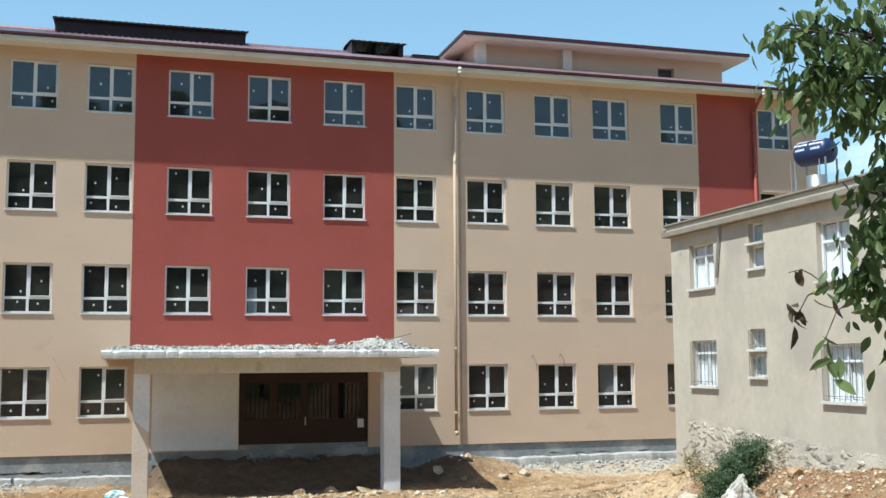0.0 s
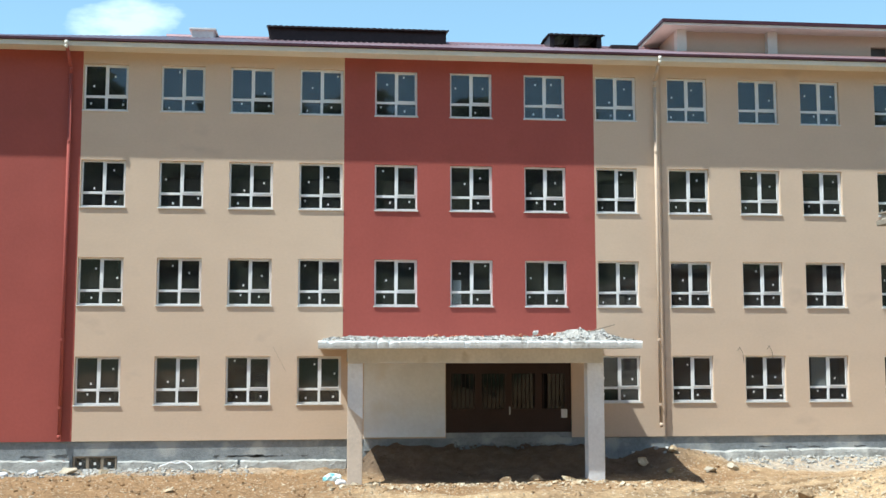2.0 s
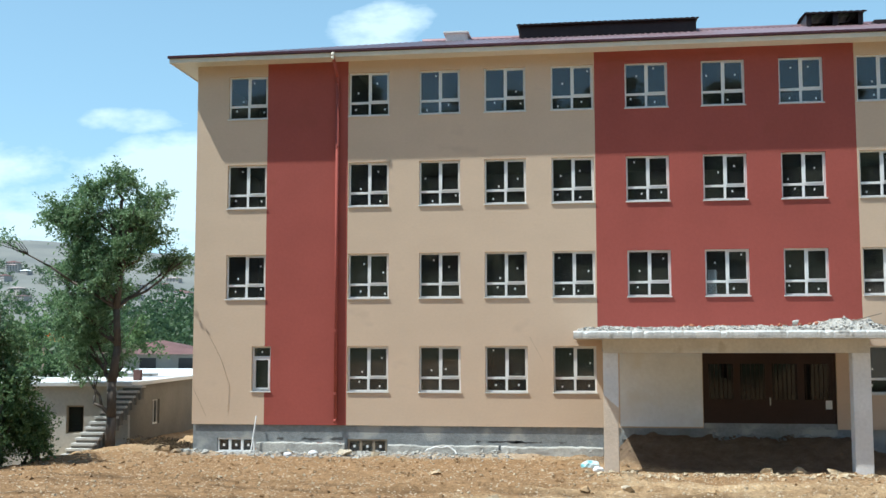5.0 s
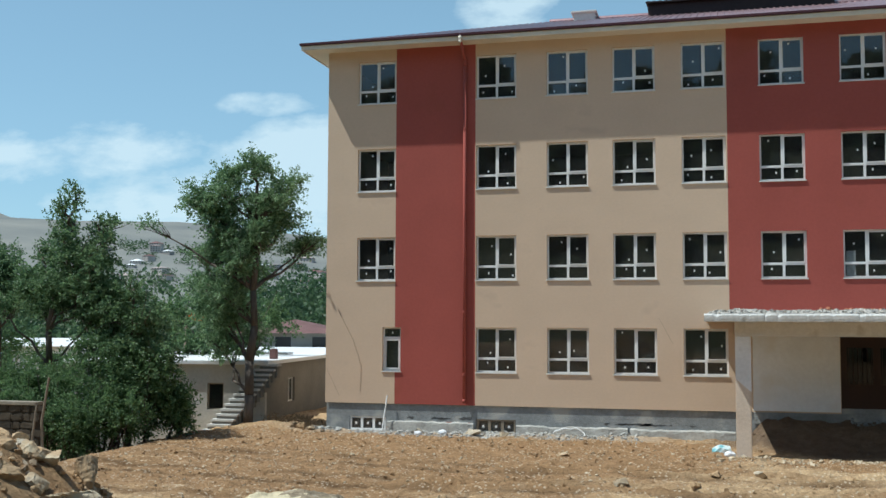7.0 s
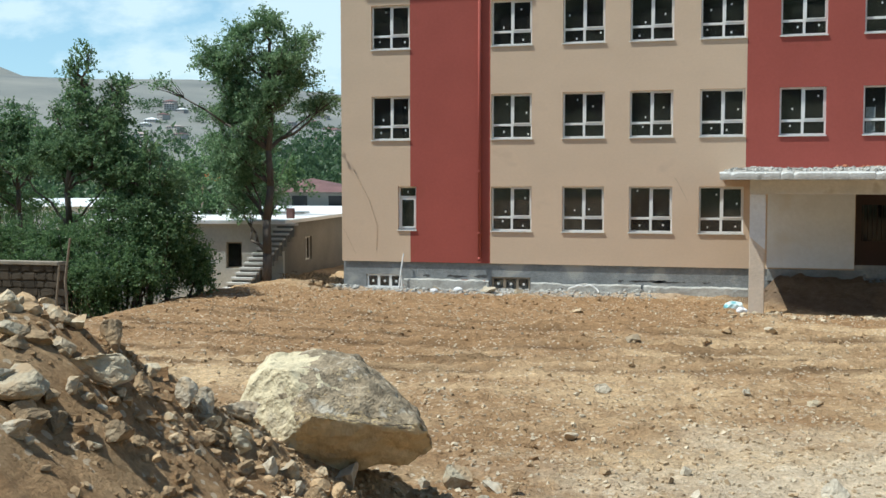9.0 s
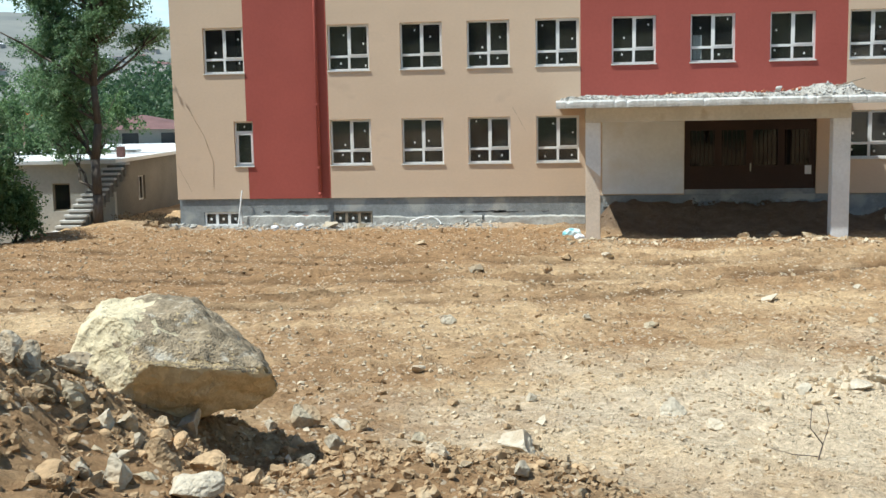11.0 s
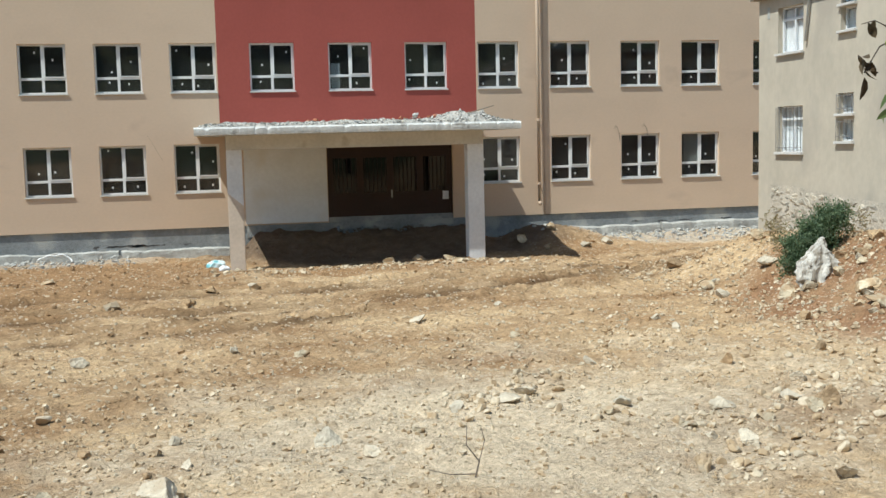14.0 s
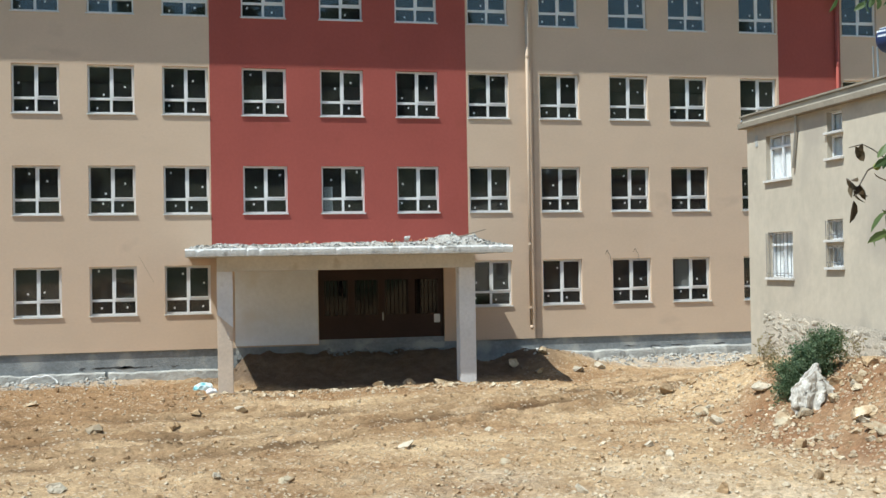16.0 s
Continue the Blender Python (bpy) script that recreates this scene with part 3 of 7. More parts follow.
def build_ground():
    xs, ys = axis_steps(-20, 17, 0.115, 4300, 1.13), axis_steps(-36, 0.4, 0.115, 4300, 1.13)
    gx, gy = np.meshgrid(xs, ys)
    gz = height(gx, gy)
    verts = np.stack([gx.ravel(), gy.ravel(), gz.ravel()], 1)
    w = len(xs)
    i = (np.arange(len(ys) - 1)[:, None] * w + np.arange(w - 1)[None]).ravel()
    faces = np.stack([i, i + 1, i + w + 1, i + w], 1)
    me = bpy.data.meshes.new("ground")
    me.from_pydata(verts.tolist(), [], faces.tolist())
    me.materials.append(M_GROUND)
    me.polygons.foreach_set("use_smooth", [True] * len(me.polygons))
    tagged(new("ground", me), "bare brown earth of a building yard with pale gravel and wheel tracks", "ground", kind="structure")


build_ground()


# ---- school building ----
BASE, STOREY, SILL, WIN_H, SOFFIT = 1.68, 3.4, 2.72, 1.64, 15.02
LEFT_END, RIGHT_END, DEPTH = -15.01, 26.83, 15.0
COLUMNS = (-13.78, -9.12, -6.47, -4.06, -1.62, 1.04, 3.74, 6.43, 9.07, 11.76, 14.47, 16.86, 19.76, 24.13)
WIN_W = 1.52
RED_BAYS = ((-12.25, -9.15), (-0.05, 9.00), (21.37, 24.04))
school = empty("school_building", "four-storey school in beige and red render, almost finished", "school building")


def window_spots():
    for k in range(4):
        for x in COLUMNS:
            if k == 0 and (0 < x < 8 or x == COLUMNS[0]):
                continue
            yield x, SILL + k * STOREY, WIN_W, k
    yield -12.74, SILL, 0.72, 0


def build_school_walls():
    holes = [(x, x + w, z, z + WIN_H) for x, z, w, k in window_spots()] + [(3.57, 8.06, 1.50, 4.12)]
    xs = sorted({LEFT_END, RIGHT_END, *[v for h in holes for v in h[:2]], *[v for b in RED_BAYS for v in b], 11.48, 11.51})
    zs = sorted({BASE, SOFFIT, 4.9, *[v for h in holes for v in h[2:]]})
    edges = sorted({LEFT_END, RIGHT_END, *[v for b in RED_BAYS for v in b]})
    pieces = {}
    thick = 0.30

    def hollow(x, z):
        return any(a < x < b and c < z < d for a, b, c, d in holes)

    def kind(x, z):
        bay = max(i for i, e in enumerate(edges) if e < x)
        red = any(a < x < b and (i != 1 or z > 4.9) for i, (a, b) in enumerate(RED_BAYS))
        return pieces.setdefault((bay, red), Build())

    for i in range(len(xs) - 1):
        for j in range(len(zs) - 1):
            x0, x1, z0, z1 = xs[i], xs[i + 1], zs[j], zs[j + 1]
            cx, cz = (x0 + x1) / 2, (z0 + z1) / 2
            if hollow(cx, cz):
                continue
            b = kind(cx, cz)
            y0 = 0.025 if abs(cx - 11.495) < 0.02 else 0.0
            b.add([(x0, y0, z0), (x1, y0, z0), (x1, y0, z1), (x0, y0, z1)], [(0, 1, 2, 3)])
            b.add([(x0, thick, z0), (x1, thick, z0), (x1, thick, z1), (x0, thick, z1)], [(3, 2, 1, 0)])
            for dx, dz, quad in ((-1, 0, (x0, x0, z0, z1)), (1, 0, (x1, x1, z0, z1)), (0, -1, (x0, x1, z0, z0)), (0, 1, (x0, x1, z1, z1))):
                nx, nz = cx + dx * ((x1 - x0) / 2 + 0.004), cz + dz * ((z1 - z0) / 2 + 0.004)
                if hollow(nx, nz):
                    a0, a1, c0, c1 = quad
                    b.add([(a0, y0, c0), (a1, y0, c1), (a1, thick, c1), (a0, thick, c0)], [(0, 1, 2, 3)])
    Build().box(LEFT_END, LEFT_END + thick, thick, DEPTH, BASE, SOFFIT).put("wall", M_BEIGE, school, "beige rendered side wall")
    Build().box(RIGHT_END - thick, RIGHT_END, thick, DEPTH, BASE, SOFFIT).put("wall", M_BEIGE, school, "beige rendered side wall")
    Build().box(LEFT_END, RIGHT_END, DEPTH, DEPTH + thick, BASE, SOFFIT).put("wall", M_BEIGE, school, "beige rendered rear wall")
    for (bay, red), b in sorted(pieces.items()):
        weld(b.put("wall", M_RED if red else M_BEIGE, school, "brick-red rendered bay" if red else "beige rendered wall"))
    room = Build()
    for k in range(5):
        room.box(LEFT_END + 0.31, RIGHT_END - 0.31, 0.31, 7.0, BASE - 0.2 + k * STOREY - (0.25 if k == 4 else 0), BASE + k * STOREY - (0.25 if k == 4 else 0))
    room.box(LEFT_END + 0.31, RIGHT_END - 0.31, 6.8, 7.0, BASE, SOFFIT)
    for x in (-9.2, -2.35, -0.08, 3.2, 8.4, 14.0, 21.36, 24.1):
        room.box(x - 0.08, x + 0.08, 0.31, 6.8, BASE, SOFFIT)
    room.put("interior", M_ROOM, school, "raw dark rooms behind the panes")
    # basement band, with its rough ledge
    pl = Build()
    for x0, x1 in ((LEFT_END + 0.04, -14.04), (-12.60, -9.12), (-7.64, RIGHT_END - 0.04)):
        pl.box(x0, x1, 0.06, 0.36, -0.4, BASE)
    for x0, x1 in ((-14.04, -12.60), (-9.12, -7.64)):
        pl.box(x0, x1, 0.06, 0.36, 1.0, BASE).box(x0, x1, 0.06, 0.36, -0.4, 0.50).box(x0, x1, 0.30, 0.36, 0.5, 1.0)
    pl.box(LEFT_END + 0.04, LEFT_END + 0.34, 0.36, DEPTH, -0.4, BASE).box(RIGHT_END - 0.34, RIGHT_END - 0.04, 0.36, DEPTH, -0.4, BASE)
    pl.put("plinth", M_PLINTH, school, "bare blue-grey concrete plinth")


def rough_ledge(x0, x1, z, h, out):
    """Broken concrete edge of the footing, uneven along its run."""
    b, n = Build(), max(4, int((x1 - x0) / 0.06))
    prev = None

    def wave(x, f, k):
        return noise.noise(Vector((x * f, k, z * 3)))

    for i in range(n + 1):
        x = x0 + (x1 - x0) * i / n
        a, c, d = wave(x, 1.3, 0.0), wave(x, 4.0, 5.0), wave(x, 11.0, 9.0)
        o = out * (1 + 0.35 * a + 0.25 * c)
        t = z + 0.05 * a + 0.025 * c + 0.015 * d
        ring = [(x, 0.10, z - h), (x, -o - 0.03 + 0.02 * d, z - h), (x, -o + 0.02 * c, t - 0.14 + 0.03 * d), (x, -o * 0.9 + 0.02 * d, t - 0.03), (x, -o * 0.45, t), (x, 0.10, t + 0.02)]
        k = len(b.v)
        b.v.extend(ring)
        if prev is not None:
            for q in range(5):
                b.f.append((prev + q, k + q, k + q + 1, prev + q + 1))
        else:
            b.f.append(tuple(range(k, k + 6)))
        prev = k
    b.f.append(tuple(range(prev + 5, prev - 1, -1)))
    return b


def build_ledges():
    for x0, x1, z, h, out in ((-12.5, -9.2, 0.86, 0.5, 0.10), (-7.6, -3.6, 0.80, 0.45, 0.09), (-3.5, 0.1, 0.78, 0.45, 0.12),
                              (10.2, 15.9, 0.98, 0.7, 0.20), (16.0, 21.5, 1.02, 0.7, 0.22), (21.6, 26.7, 1.0, 0.7, 0.2), (11.6, 21.2, 0.68, 0.6, 0.42)):
        rough_ledge(x0, x1, z, h, out).put("footing_edge", M_LEDGE, school, "broken pale concrete footing")


WINDOW_KIT = {}


def window_kit(w):
    """Meshes of a white plastic window with four panes, shared by all of one width."""
    if w in WINDOW_KIT:
        return WINDOW_KIT[w]
    h, f, m = WIN_H, 0.06, 0.044
    narrow = w < 1
    split = 1.24 if narrow else 0.50
    c, s = w / 2, 0.032
    extra = [("transom", Build().soft_box(f, w - f, 0.002, 0.068, split - m, split + m, 0.008).mesh("transom", M_PVC))]
    if narrow:
        extra.append(("sash", Build().ring(f, w - f, f, split - m, 0.06, -0.012, 0.05).mesh("sash", M_PVC)))
        panes = [(f + 0.06, w - f - 0.06, f + 0.06, split - m - 0.06), (f, w - f, split + m, h - f)]
    else:
        x0, x1, z0, z1 = c + m, w - f, split + m, h - f
        extra += [("mullion", Build().soft_box(c - m, c + m, 0.001, 0.069, split + m, h - f, 0.008).mesh("mullion", M_PVC)),
                  ("mullion", Build().soft_box(c - m, c + m, 0.001, 0.069, f, split - m, 0.008).mesh("mullion", M_PVC)),
                  ("sash", Build().ring(x0, x1, z0, z1, s, -0.015, 0.05).mesh("sash", M_PVC))]
        panes = [(f, c - m, f, split - m), (c + m, w - f, f, split - m), (f, c - m, split + m, h - f), (x0 + s, x1 - s, z0 + s, z1 - s)]
    kit = {"frame": Build().ring(0, w, 0, h, f, 0, 0.07).mesh("window", M_PVC), "extra": extra, "panes": [], "spots": panes}
    for a, b2, c2, d2 in panes:
        g = Build().box(a - 0.004, b2 + 0.004, 0.030, 0.036, c2 - 0.004, d2 + 0.004)
        kit["panes"].append(g.mesh("pane", M_GLASS))
    sq = Build().add([(x, y, z) for y in (0, 0.002) for x, z in ((-0.028, -0.036), (0.028, -0.036), (0.028, 0.036), (-0.028, 0.036))],
                     [(0, 1, 2, 3), (0, 4, 5, 1), (1, 5, 6, 2), (2, 6, 7, 3), (3, 7, 4, 0)])
    kit["tape"] = sq.mesh("maker_label", M_TAPE)
    kit["sill"] = Build().soft_box(-0.03, w + 0.03, -0.165, 0.02, -0.045, 0.0, 0.008).mesh("sill", M_SILL)
    WINDOW_KIT[w] = kit
    return kit


def build_school_windows():
    r = random.Random(11)
    for x, z, w, k in window_spots():
        kit = window_kit(w)
        win = child("window", kit["frame"], school, (x, 0.12, z), "white plastic window frame")
        for name, me in kit["extra"]:
            child(name, me, win)
        child("sill", kit["sill"], win, (0, 0, 0), "pale stone sill")
        for i, (a, b, c, d) in enumerate(kit["spots"]):
            p = child("pane", kit["panes"][i], win)
            p.visible_shadow = False
            if r.random() < 0.82:
                t = child("maker_label", kit["tape"], win, (r.uniform(a + 0.1, b - 0.1), 0.024, r.uniform(c + 0.09, d - 0.09)), "small white paper label")
                t.rotation_euler = (0, r.uniform(-0.3, 0.3), 0)
    # one casement is still backed with sheeting, one has a loose white board
    Build().box(3.84, 4.14, 0.165, 0.18, 6.20, 7.05).put("board", M_WHITE, school, "white board behind a pane")
    Build().box(17.03, 17.66, 0.20, 0.21, SILL + 0.55, SILL + 1.6).put("sheet", M_PATCH, school, "grey film on one pane")


def build_basement_windows():
    for x0, x1 in ((-14.02, -12.62), (-9.10, -7.66)):
        n = 3
        m_f = M_PVC if x0 < -10 else M_WOOD
        win = Build().ring(x0, x1, 0.50, 1.0, 0.06, 0.09, 0.15).put("basement_window", m_f, school, "low three-part basement window")
        for i in range(1, n):
            c = x0 + (x1 - x0) * i / n
            Build().box(c - 0.05, c + 0.05, 0.09, 0.15, 0.56, 0.94).put("mullion", m_f, win)
        for i in range(n):
            a, b = x0 + (x1 - x0) * i / n + 0.04, x0 + (x1 - x0) * (i + 1) / n - 0.04
            Build().box(a, b, 0.115, 0.121, 0.56, 0.94).put("pane", M_GLASS, win)
            Build().box((a + b) / 2 - 0.04, (a + b) / 2 + 0.04, 0.108, 0.112, 0.70, 0.79).put("maker_label", M_TAPE, win)
        Build().soft_box(x0 - 0.05, x1 + 0.05, -0.05, 0.12, 0.44, 0.50, 0.01).put("sill", M_SILL, win)


OUT, EAVE_TOP, PITCH = 0.80, 15.20, 0.315


def build_school_roof():
    x0, x1, y0, y1 = LEFT_END - OUT, RIGHT_END + OUT, -OUT, DEPTH + OUT
    so = Build()
    so.box(x0, x1, y0, y1, SOFFIT - 0.02, SOFFIT + 0.10)
    so.put("soffit", M_CREAM, school, "cream painted eaves")
    fa = Build()
    for a, b, c, d in ((x0 - 0.01, x1 + 0.01, y0 - 0.03, y0), (x0 - 0.03, x0, y0 - 0.03, y1), (x1, x1 + 0.03, y0 - 0.03, y1)):
        fa.soft_box(a, b, c, d, SOFFIT - 0.06, EAVE_TOP - 0.07, 0.006)
    fa.put("fascia", M_CREAM, school, "cream fascia board")
    gu = Build()
    gu.soft_box(x0 - 0.09, x1 + 0.09, y0 - 0.11, y0 + 0.02, EAVE_TOP - 0.07, EAVE_TOP + 0.03, 0.02)
    gu.soft_box(x0 - 0.09, x0 + 0.02, y0 + 0.02, y1, EAVE_TOP - 0.07, EAVE_TOP + 0.03, 0.02)
    gu.soft_box(x1 - 0.02, x1 + 0.09, y0 + 0.02, y1, EAVE_TOP - 0.07, EAVE_TOP + 0.03, 0.02)
    gu.put("gutter", M_GUTTER, school, "dark maroon gutter edge")
    # hipped roof of ribbed sheet: trapezoid ribs run up the slope
    ridge_y = (y0 + y1) / 2
    rise = (ridge_y - y0) * PITCH
    rf = Build()
    run = ridge_y - y0
    xs, x = [], x0
    while x < x1:
        xs += [(x, 0.0), (x + 0.17, 0.0), (x + 0.19, 0.035), (x + 0.23, 0.035)]
        x += 0.25
    for side in (0, 1):
        prev = None
        for px, up in xs:
            px = min(px, x1)
            reach = min(run, px - x0, x1 - px)
            yb, yt = (y0, y0 + reach) if side == 0 else (y1, y1 - reach)
            n = len(rf.v)
            rf.v.extend([(px, yb, EAVE_TOP + up), (px, yt, EAVE_TOP + reach * PITCH + up)])
            if prev is not None:
                rf.f.append((prev, n, n + 1, prev + 1))
            prev = n
    for xe, s in ((x0, 1), (x1, -1)):
        rf.add([(xe, y0, EAVE_TOP), (xe, y1, EAVE_TOP), (xe + s * run, ridge_y, EAVE_TOP + rise)], [(0, 1, 2)])
    rf.put("roof", M_ROOF, school, "maroon ribbed metal roof")
    Build().tube((x0 + run, ridge_y, EAVE_TOP + rise), (x1 - run, ridge_y, EAVE_TOP + rise), 0.12).put("ridge_cap", M_ROOF, school)

    def lid(a, b, z0, z1, legs):
        """A raised ridge vent with a ribbed cover."""
        top = Build()
        n, prev = int((b - a) / 0.12), None
        for i in range(n + 1):
            px, up = a + (b - a) * i / n, 0.03 * (i % 2)
            k = len(top.v)
            top.v.extend([(px, 6.1, z1 - 0.05 + up), (px, 7.3, z1 + 0.05 + up), (px, 8.4, z1 - 0.05 + up), (px, 6.1, z1 - 0.10), (px, 8.4, z1 - 0.10)])
            if prev is not None:
                top.f += [(prev, k, k + 1, prev + 1), (prev + 1, k + 1, k + 2, prev + 2), (prev + 3, k + 3, k, prev), (prev + 2, k + 2, k + 4, prev + 4)]
            prev = k
        vent = top.put("ridge_vent", M_ROOFDARK, school, "dark raised ridge vent with ribbed cover")
        for c in legs:
            Build().box(c[0], c[1], 6.3, 8.2, z0 - 0.4, z1 - 0.06).put("upstand", M_ROOFDARK, vent)

    lid(-3.25, 4.35, 17.6, 18.05, ((-3.15, 4.25),))
    lid(8.60, 11.05, 17.6, 18.05, ((8.7, 8.9), (9.75, 9.95), (10.75, 10.95)))
    Build().box(11.4, 12.6, 6.4, 7.6, 17.3, 17.68).put("hatch", M_ROOFDARK, school)
    Build().soft_box(-6.35, -5.45, 6.6, 7.4, 17.3, 17.95, 0.02).soft_box(-6.45, -5.35, 6.5, 7.5, 17.86, 17.95, 0.02).put("chimney", M_SILL, school, "pale squat chimney")
    # stair head on the roof
    hz, hx0, hx1, hy = 18.0, 13.85, 25.75, 5.0
    head = empty("stair_head", "", "")
    head.parent = school
    for x0, x1, y0, y1, z0, z1 in ((hx0 + 0.25, 22.5, 0.30, 0.55, 15.2, hz), (23.3, hx1, 0.30, 0.55, 15.2, hz), (22.5, 23.3, 0.30, 0.55, 15.2, 17.15), (22.5, 23.3, 0.30, 0.55, 17.55, hz),
                                   (hx0, hx0 + 0.25, 0.4, 6.0, 15.2, hz), (hx1 - 0.25, hx1, 0.55, 6.0, 15.2, hz), (hx0, hx1, 6.0, 6.25, 15.2, hz)):
        Build().box(x0, x1, hy + y0, hy + y1, z0, z1).put("wall", M_BEIGE, head, "beige rendered roof storey")
    for px in (hx0, 17.80):
        Build().soft_box(px, px + 0.42, hy, hy + 0.4, 15.2, hz, 0.01).put("pillar", M_CREAM, head, "cream pillar")
    r2 = Build()
    ex0, ex1, ey0, ey1 = hx0 - 0.75, hx1 + 0.85, hy - 0.6, hy + 7.1
    r2.add([(ex0, ey0, hz + 0.22), (ex1, ey0, hz + 0.22), (ex1, ey1, hz + 0.22), (ex0, ey1, hz + 0.22), (ex0 + 4, (ey0 + ey1) / 2, hz + 1.15), (ex1 - 4, (ey0 + ey1) / 2, hz + 1.15)],
           [(0, 1, 5, 4), (2, 3, 4, 5), (1, 2, 5), (3, 0, 4)])
    r2.put("upper_roof", M_ROOF, head, "low maroon roof")
    Build().box(ex0, ex1, ey0, ey1, hz, hz + 0.14).put("upper_soffit", M_CREAM, head, "pinkish cream eaves")
    Build().soft_box(ex0 - 0.04, ex1 + 0.04, ey0 - 0.06, ey0 + 0.02, hz + 0.10, hz + 0.25, 0.015).soft_box(ex0 - 0.06, ex0 + 0.02, ey0, ey1, hz + 0.10, hz + 0.25, 0.015).put("upper_gutter", M_GUTTER, head)
    # dark sheet behind the hole, standing in for its shaded depth
    Build().box(22.45, 23.35, hy + 0.57, hy + 0.61, 17.1, 17.6).put("dark_opening", M_ROOM, head)


def build_downpipes():
    for x, foot, off, m, label in ((11.26, 1.86, 0.14, M_PIPE, "beige painted downpipe"), (-9.54, 1.6, 0.085, M_RED, "red painted downpipe"), (23.85, 1.6, 0.085, M_RED, "red painted downpipe")):
        b = Build()
        b.path([(x, -0.90, SOFFIT - 0.03), (x, -0.68, SOFFIT - 0.16), (x, -off - 0.05, SOFFIT - 0.62), (x, -off, SOFFIT - 0.85), (x, -off, foot + 0.12), (x, -off - 0.06, foot)], 0.062, 0.062, 10)
        pipe = b.put("downpipe", m, school, label, smooth=True)
        Build().tube((x, -0.88, EAVE_TOP - 0.34), (x, -0.88, EAVE_TOP - 0.24), 0.048, 0.062, 10).tube((x, -0.88, EAVE_TOP - 0.24), (x, -0.88, EAVE_TOP - 0.08), 0.062, 0.062, 10).put("hopper", M_CREAM, pipe, "cream outlet under the gutter", smooth=True)
        for z in (2.6, 4.9, 8.3, 11.7):
            Build().tube((x, -off, z), (x, -off, z + 0.09), 0.070, 0.070, 10).box(x - 0.02, x + 0.02, -off + 0.02, 0.01, z + 0.02, z + 0.06).put("clamp", m, pipe)


def build_entrance():
    Build().soft_box(0.70, 3.55, -0.05, -0.003, 1.55, 4.2, 0.01).put("white_panel", M_WHITEWALL, school, "white panel beside the entrance")
    Build().box(0.72, 8.6, -0.10, 0.055, 1.1, 1.50).put("threshold", M_PLINTH, school, "rough concrete threshold")
    d = Build()
    d.box(3.57, 8.06, 0.10, 0.16, 4.00, 4.12).box(3.57, 3.66, 0.10, 0.16, 1.5, 4.0).box(7.97, 8.06, 0.10, 0.16, 1.5, 4.0)
    door = d.put("entrance_door", M_DOOR, school, "wide dark brown steel double door, shut")
    for i in range(4):
        a, b = 3.66 + i * 1.0775, 3.66 + (i + 1) * 1.0775
        leaf = Build().box(a, b, 0.12, 0.15, 1.5, 2.50).box(a, b, 0.12, 0.15, 3.74, 4.0).box(a, a + 0.12, 0.115, 0.15, 2.5, 3.74).box(b - 0.12, b, 0.115, 0.15, 2.5, 3.74)
        lf = leaf.put("door_leaf", M_DOOR, door)
        Build().box(a + 0.12, b - 0.12, 0.135, 0.14, 2.5, 3.74).put("pane", M_DOORGLASS, lf)
        for j in range(6):
            x = a + 0.17 + j * 0.148
            Build().tube((x, 0.10, 2.50), (x, 0.10, 3.74), 0.010, n=6).put("bar", M_DOOR, lf)
    Build().soft_box(5.83, 5.87, 0.05, 0.12, 2.30, 2.58, 0.01).put("handle", M_STEEL, door, "bright pull handle")
    Build().box(7.70, 7.92, 0.112, 0.118, 2.18, 2.48).put("notice", M_WHITE, door, "white paper notice")


def build_gap_shade():
    """Ragged dark strips painted as shaded gaps where the plinth meets its footing."""
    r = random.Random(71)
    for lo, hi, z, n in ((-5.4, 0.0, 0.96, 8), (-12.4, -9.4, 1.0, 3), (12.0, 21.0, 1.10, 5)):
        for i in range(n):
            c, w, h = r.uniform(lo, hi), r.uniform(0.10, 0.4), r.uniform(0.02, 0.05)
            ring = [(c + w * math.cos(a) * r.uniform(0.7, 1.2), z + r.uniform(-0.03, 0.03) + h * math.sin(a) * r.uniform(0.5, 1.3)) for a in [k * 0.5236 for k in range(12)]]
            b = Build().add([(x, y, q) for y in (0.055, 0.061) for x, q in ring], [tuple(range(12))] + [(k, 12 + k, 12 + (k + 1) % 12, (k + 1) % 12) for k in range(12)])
            b.put("bitumen_patch", M_GAPSCRAP, school, "dark strip for the shaded gap under the plinth")


def build_bared_bricks():
    """Brick courses showing where the plinth's render has come off."""
    r = random.Random(35)
    me = Build().soft_box(-0.095, 0.095, -0.05, 0.05, -0.03, 0.03, 0.006).mesh("brick", M_BRICK)
    for lo, hi, z0, rows in ((-10.35, -9.25, 0.62, 4), (-7.5, -6.9, 0.60, 2), (-12.45, -12.0, 0.62, 2)):
        for k in range(rows):
            x = lo + (0.1 if k % 2 else 0.0)
            while x < hi:
                if r.random() < 0.82:
                    ob = child("brick", me, school, (x, 0.035 + r.uniform(-0.012, 0.012), z0 + 0.07 * k))
                    ob.rotation_euler = (0, r.uniform(-0.03, 0.03), r.uniform(-0.08, 0.08))
                x += 0.205


build_school_walls()
build_bared_bricks()
build_gap_shade()
build_ledges()
build_school_windows()
build_basement_windows()
build_school_roof()
build_downpipes()
build_entrance()


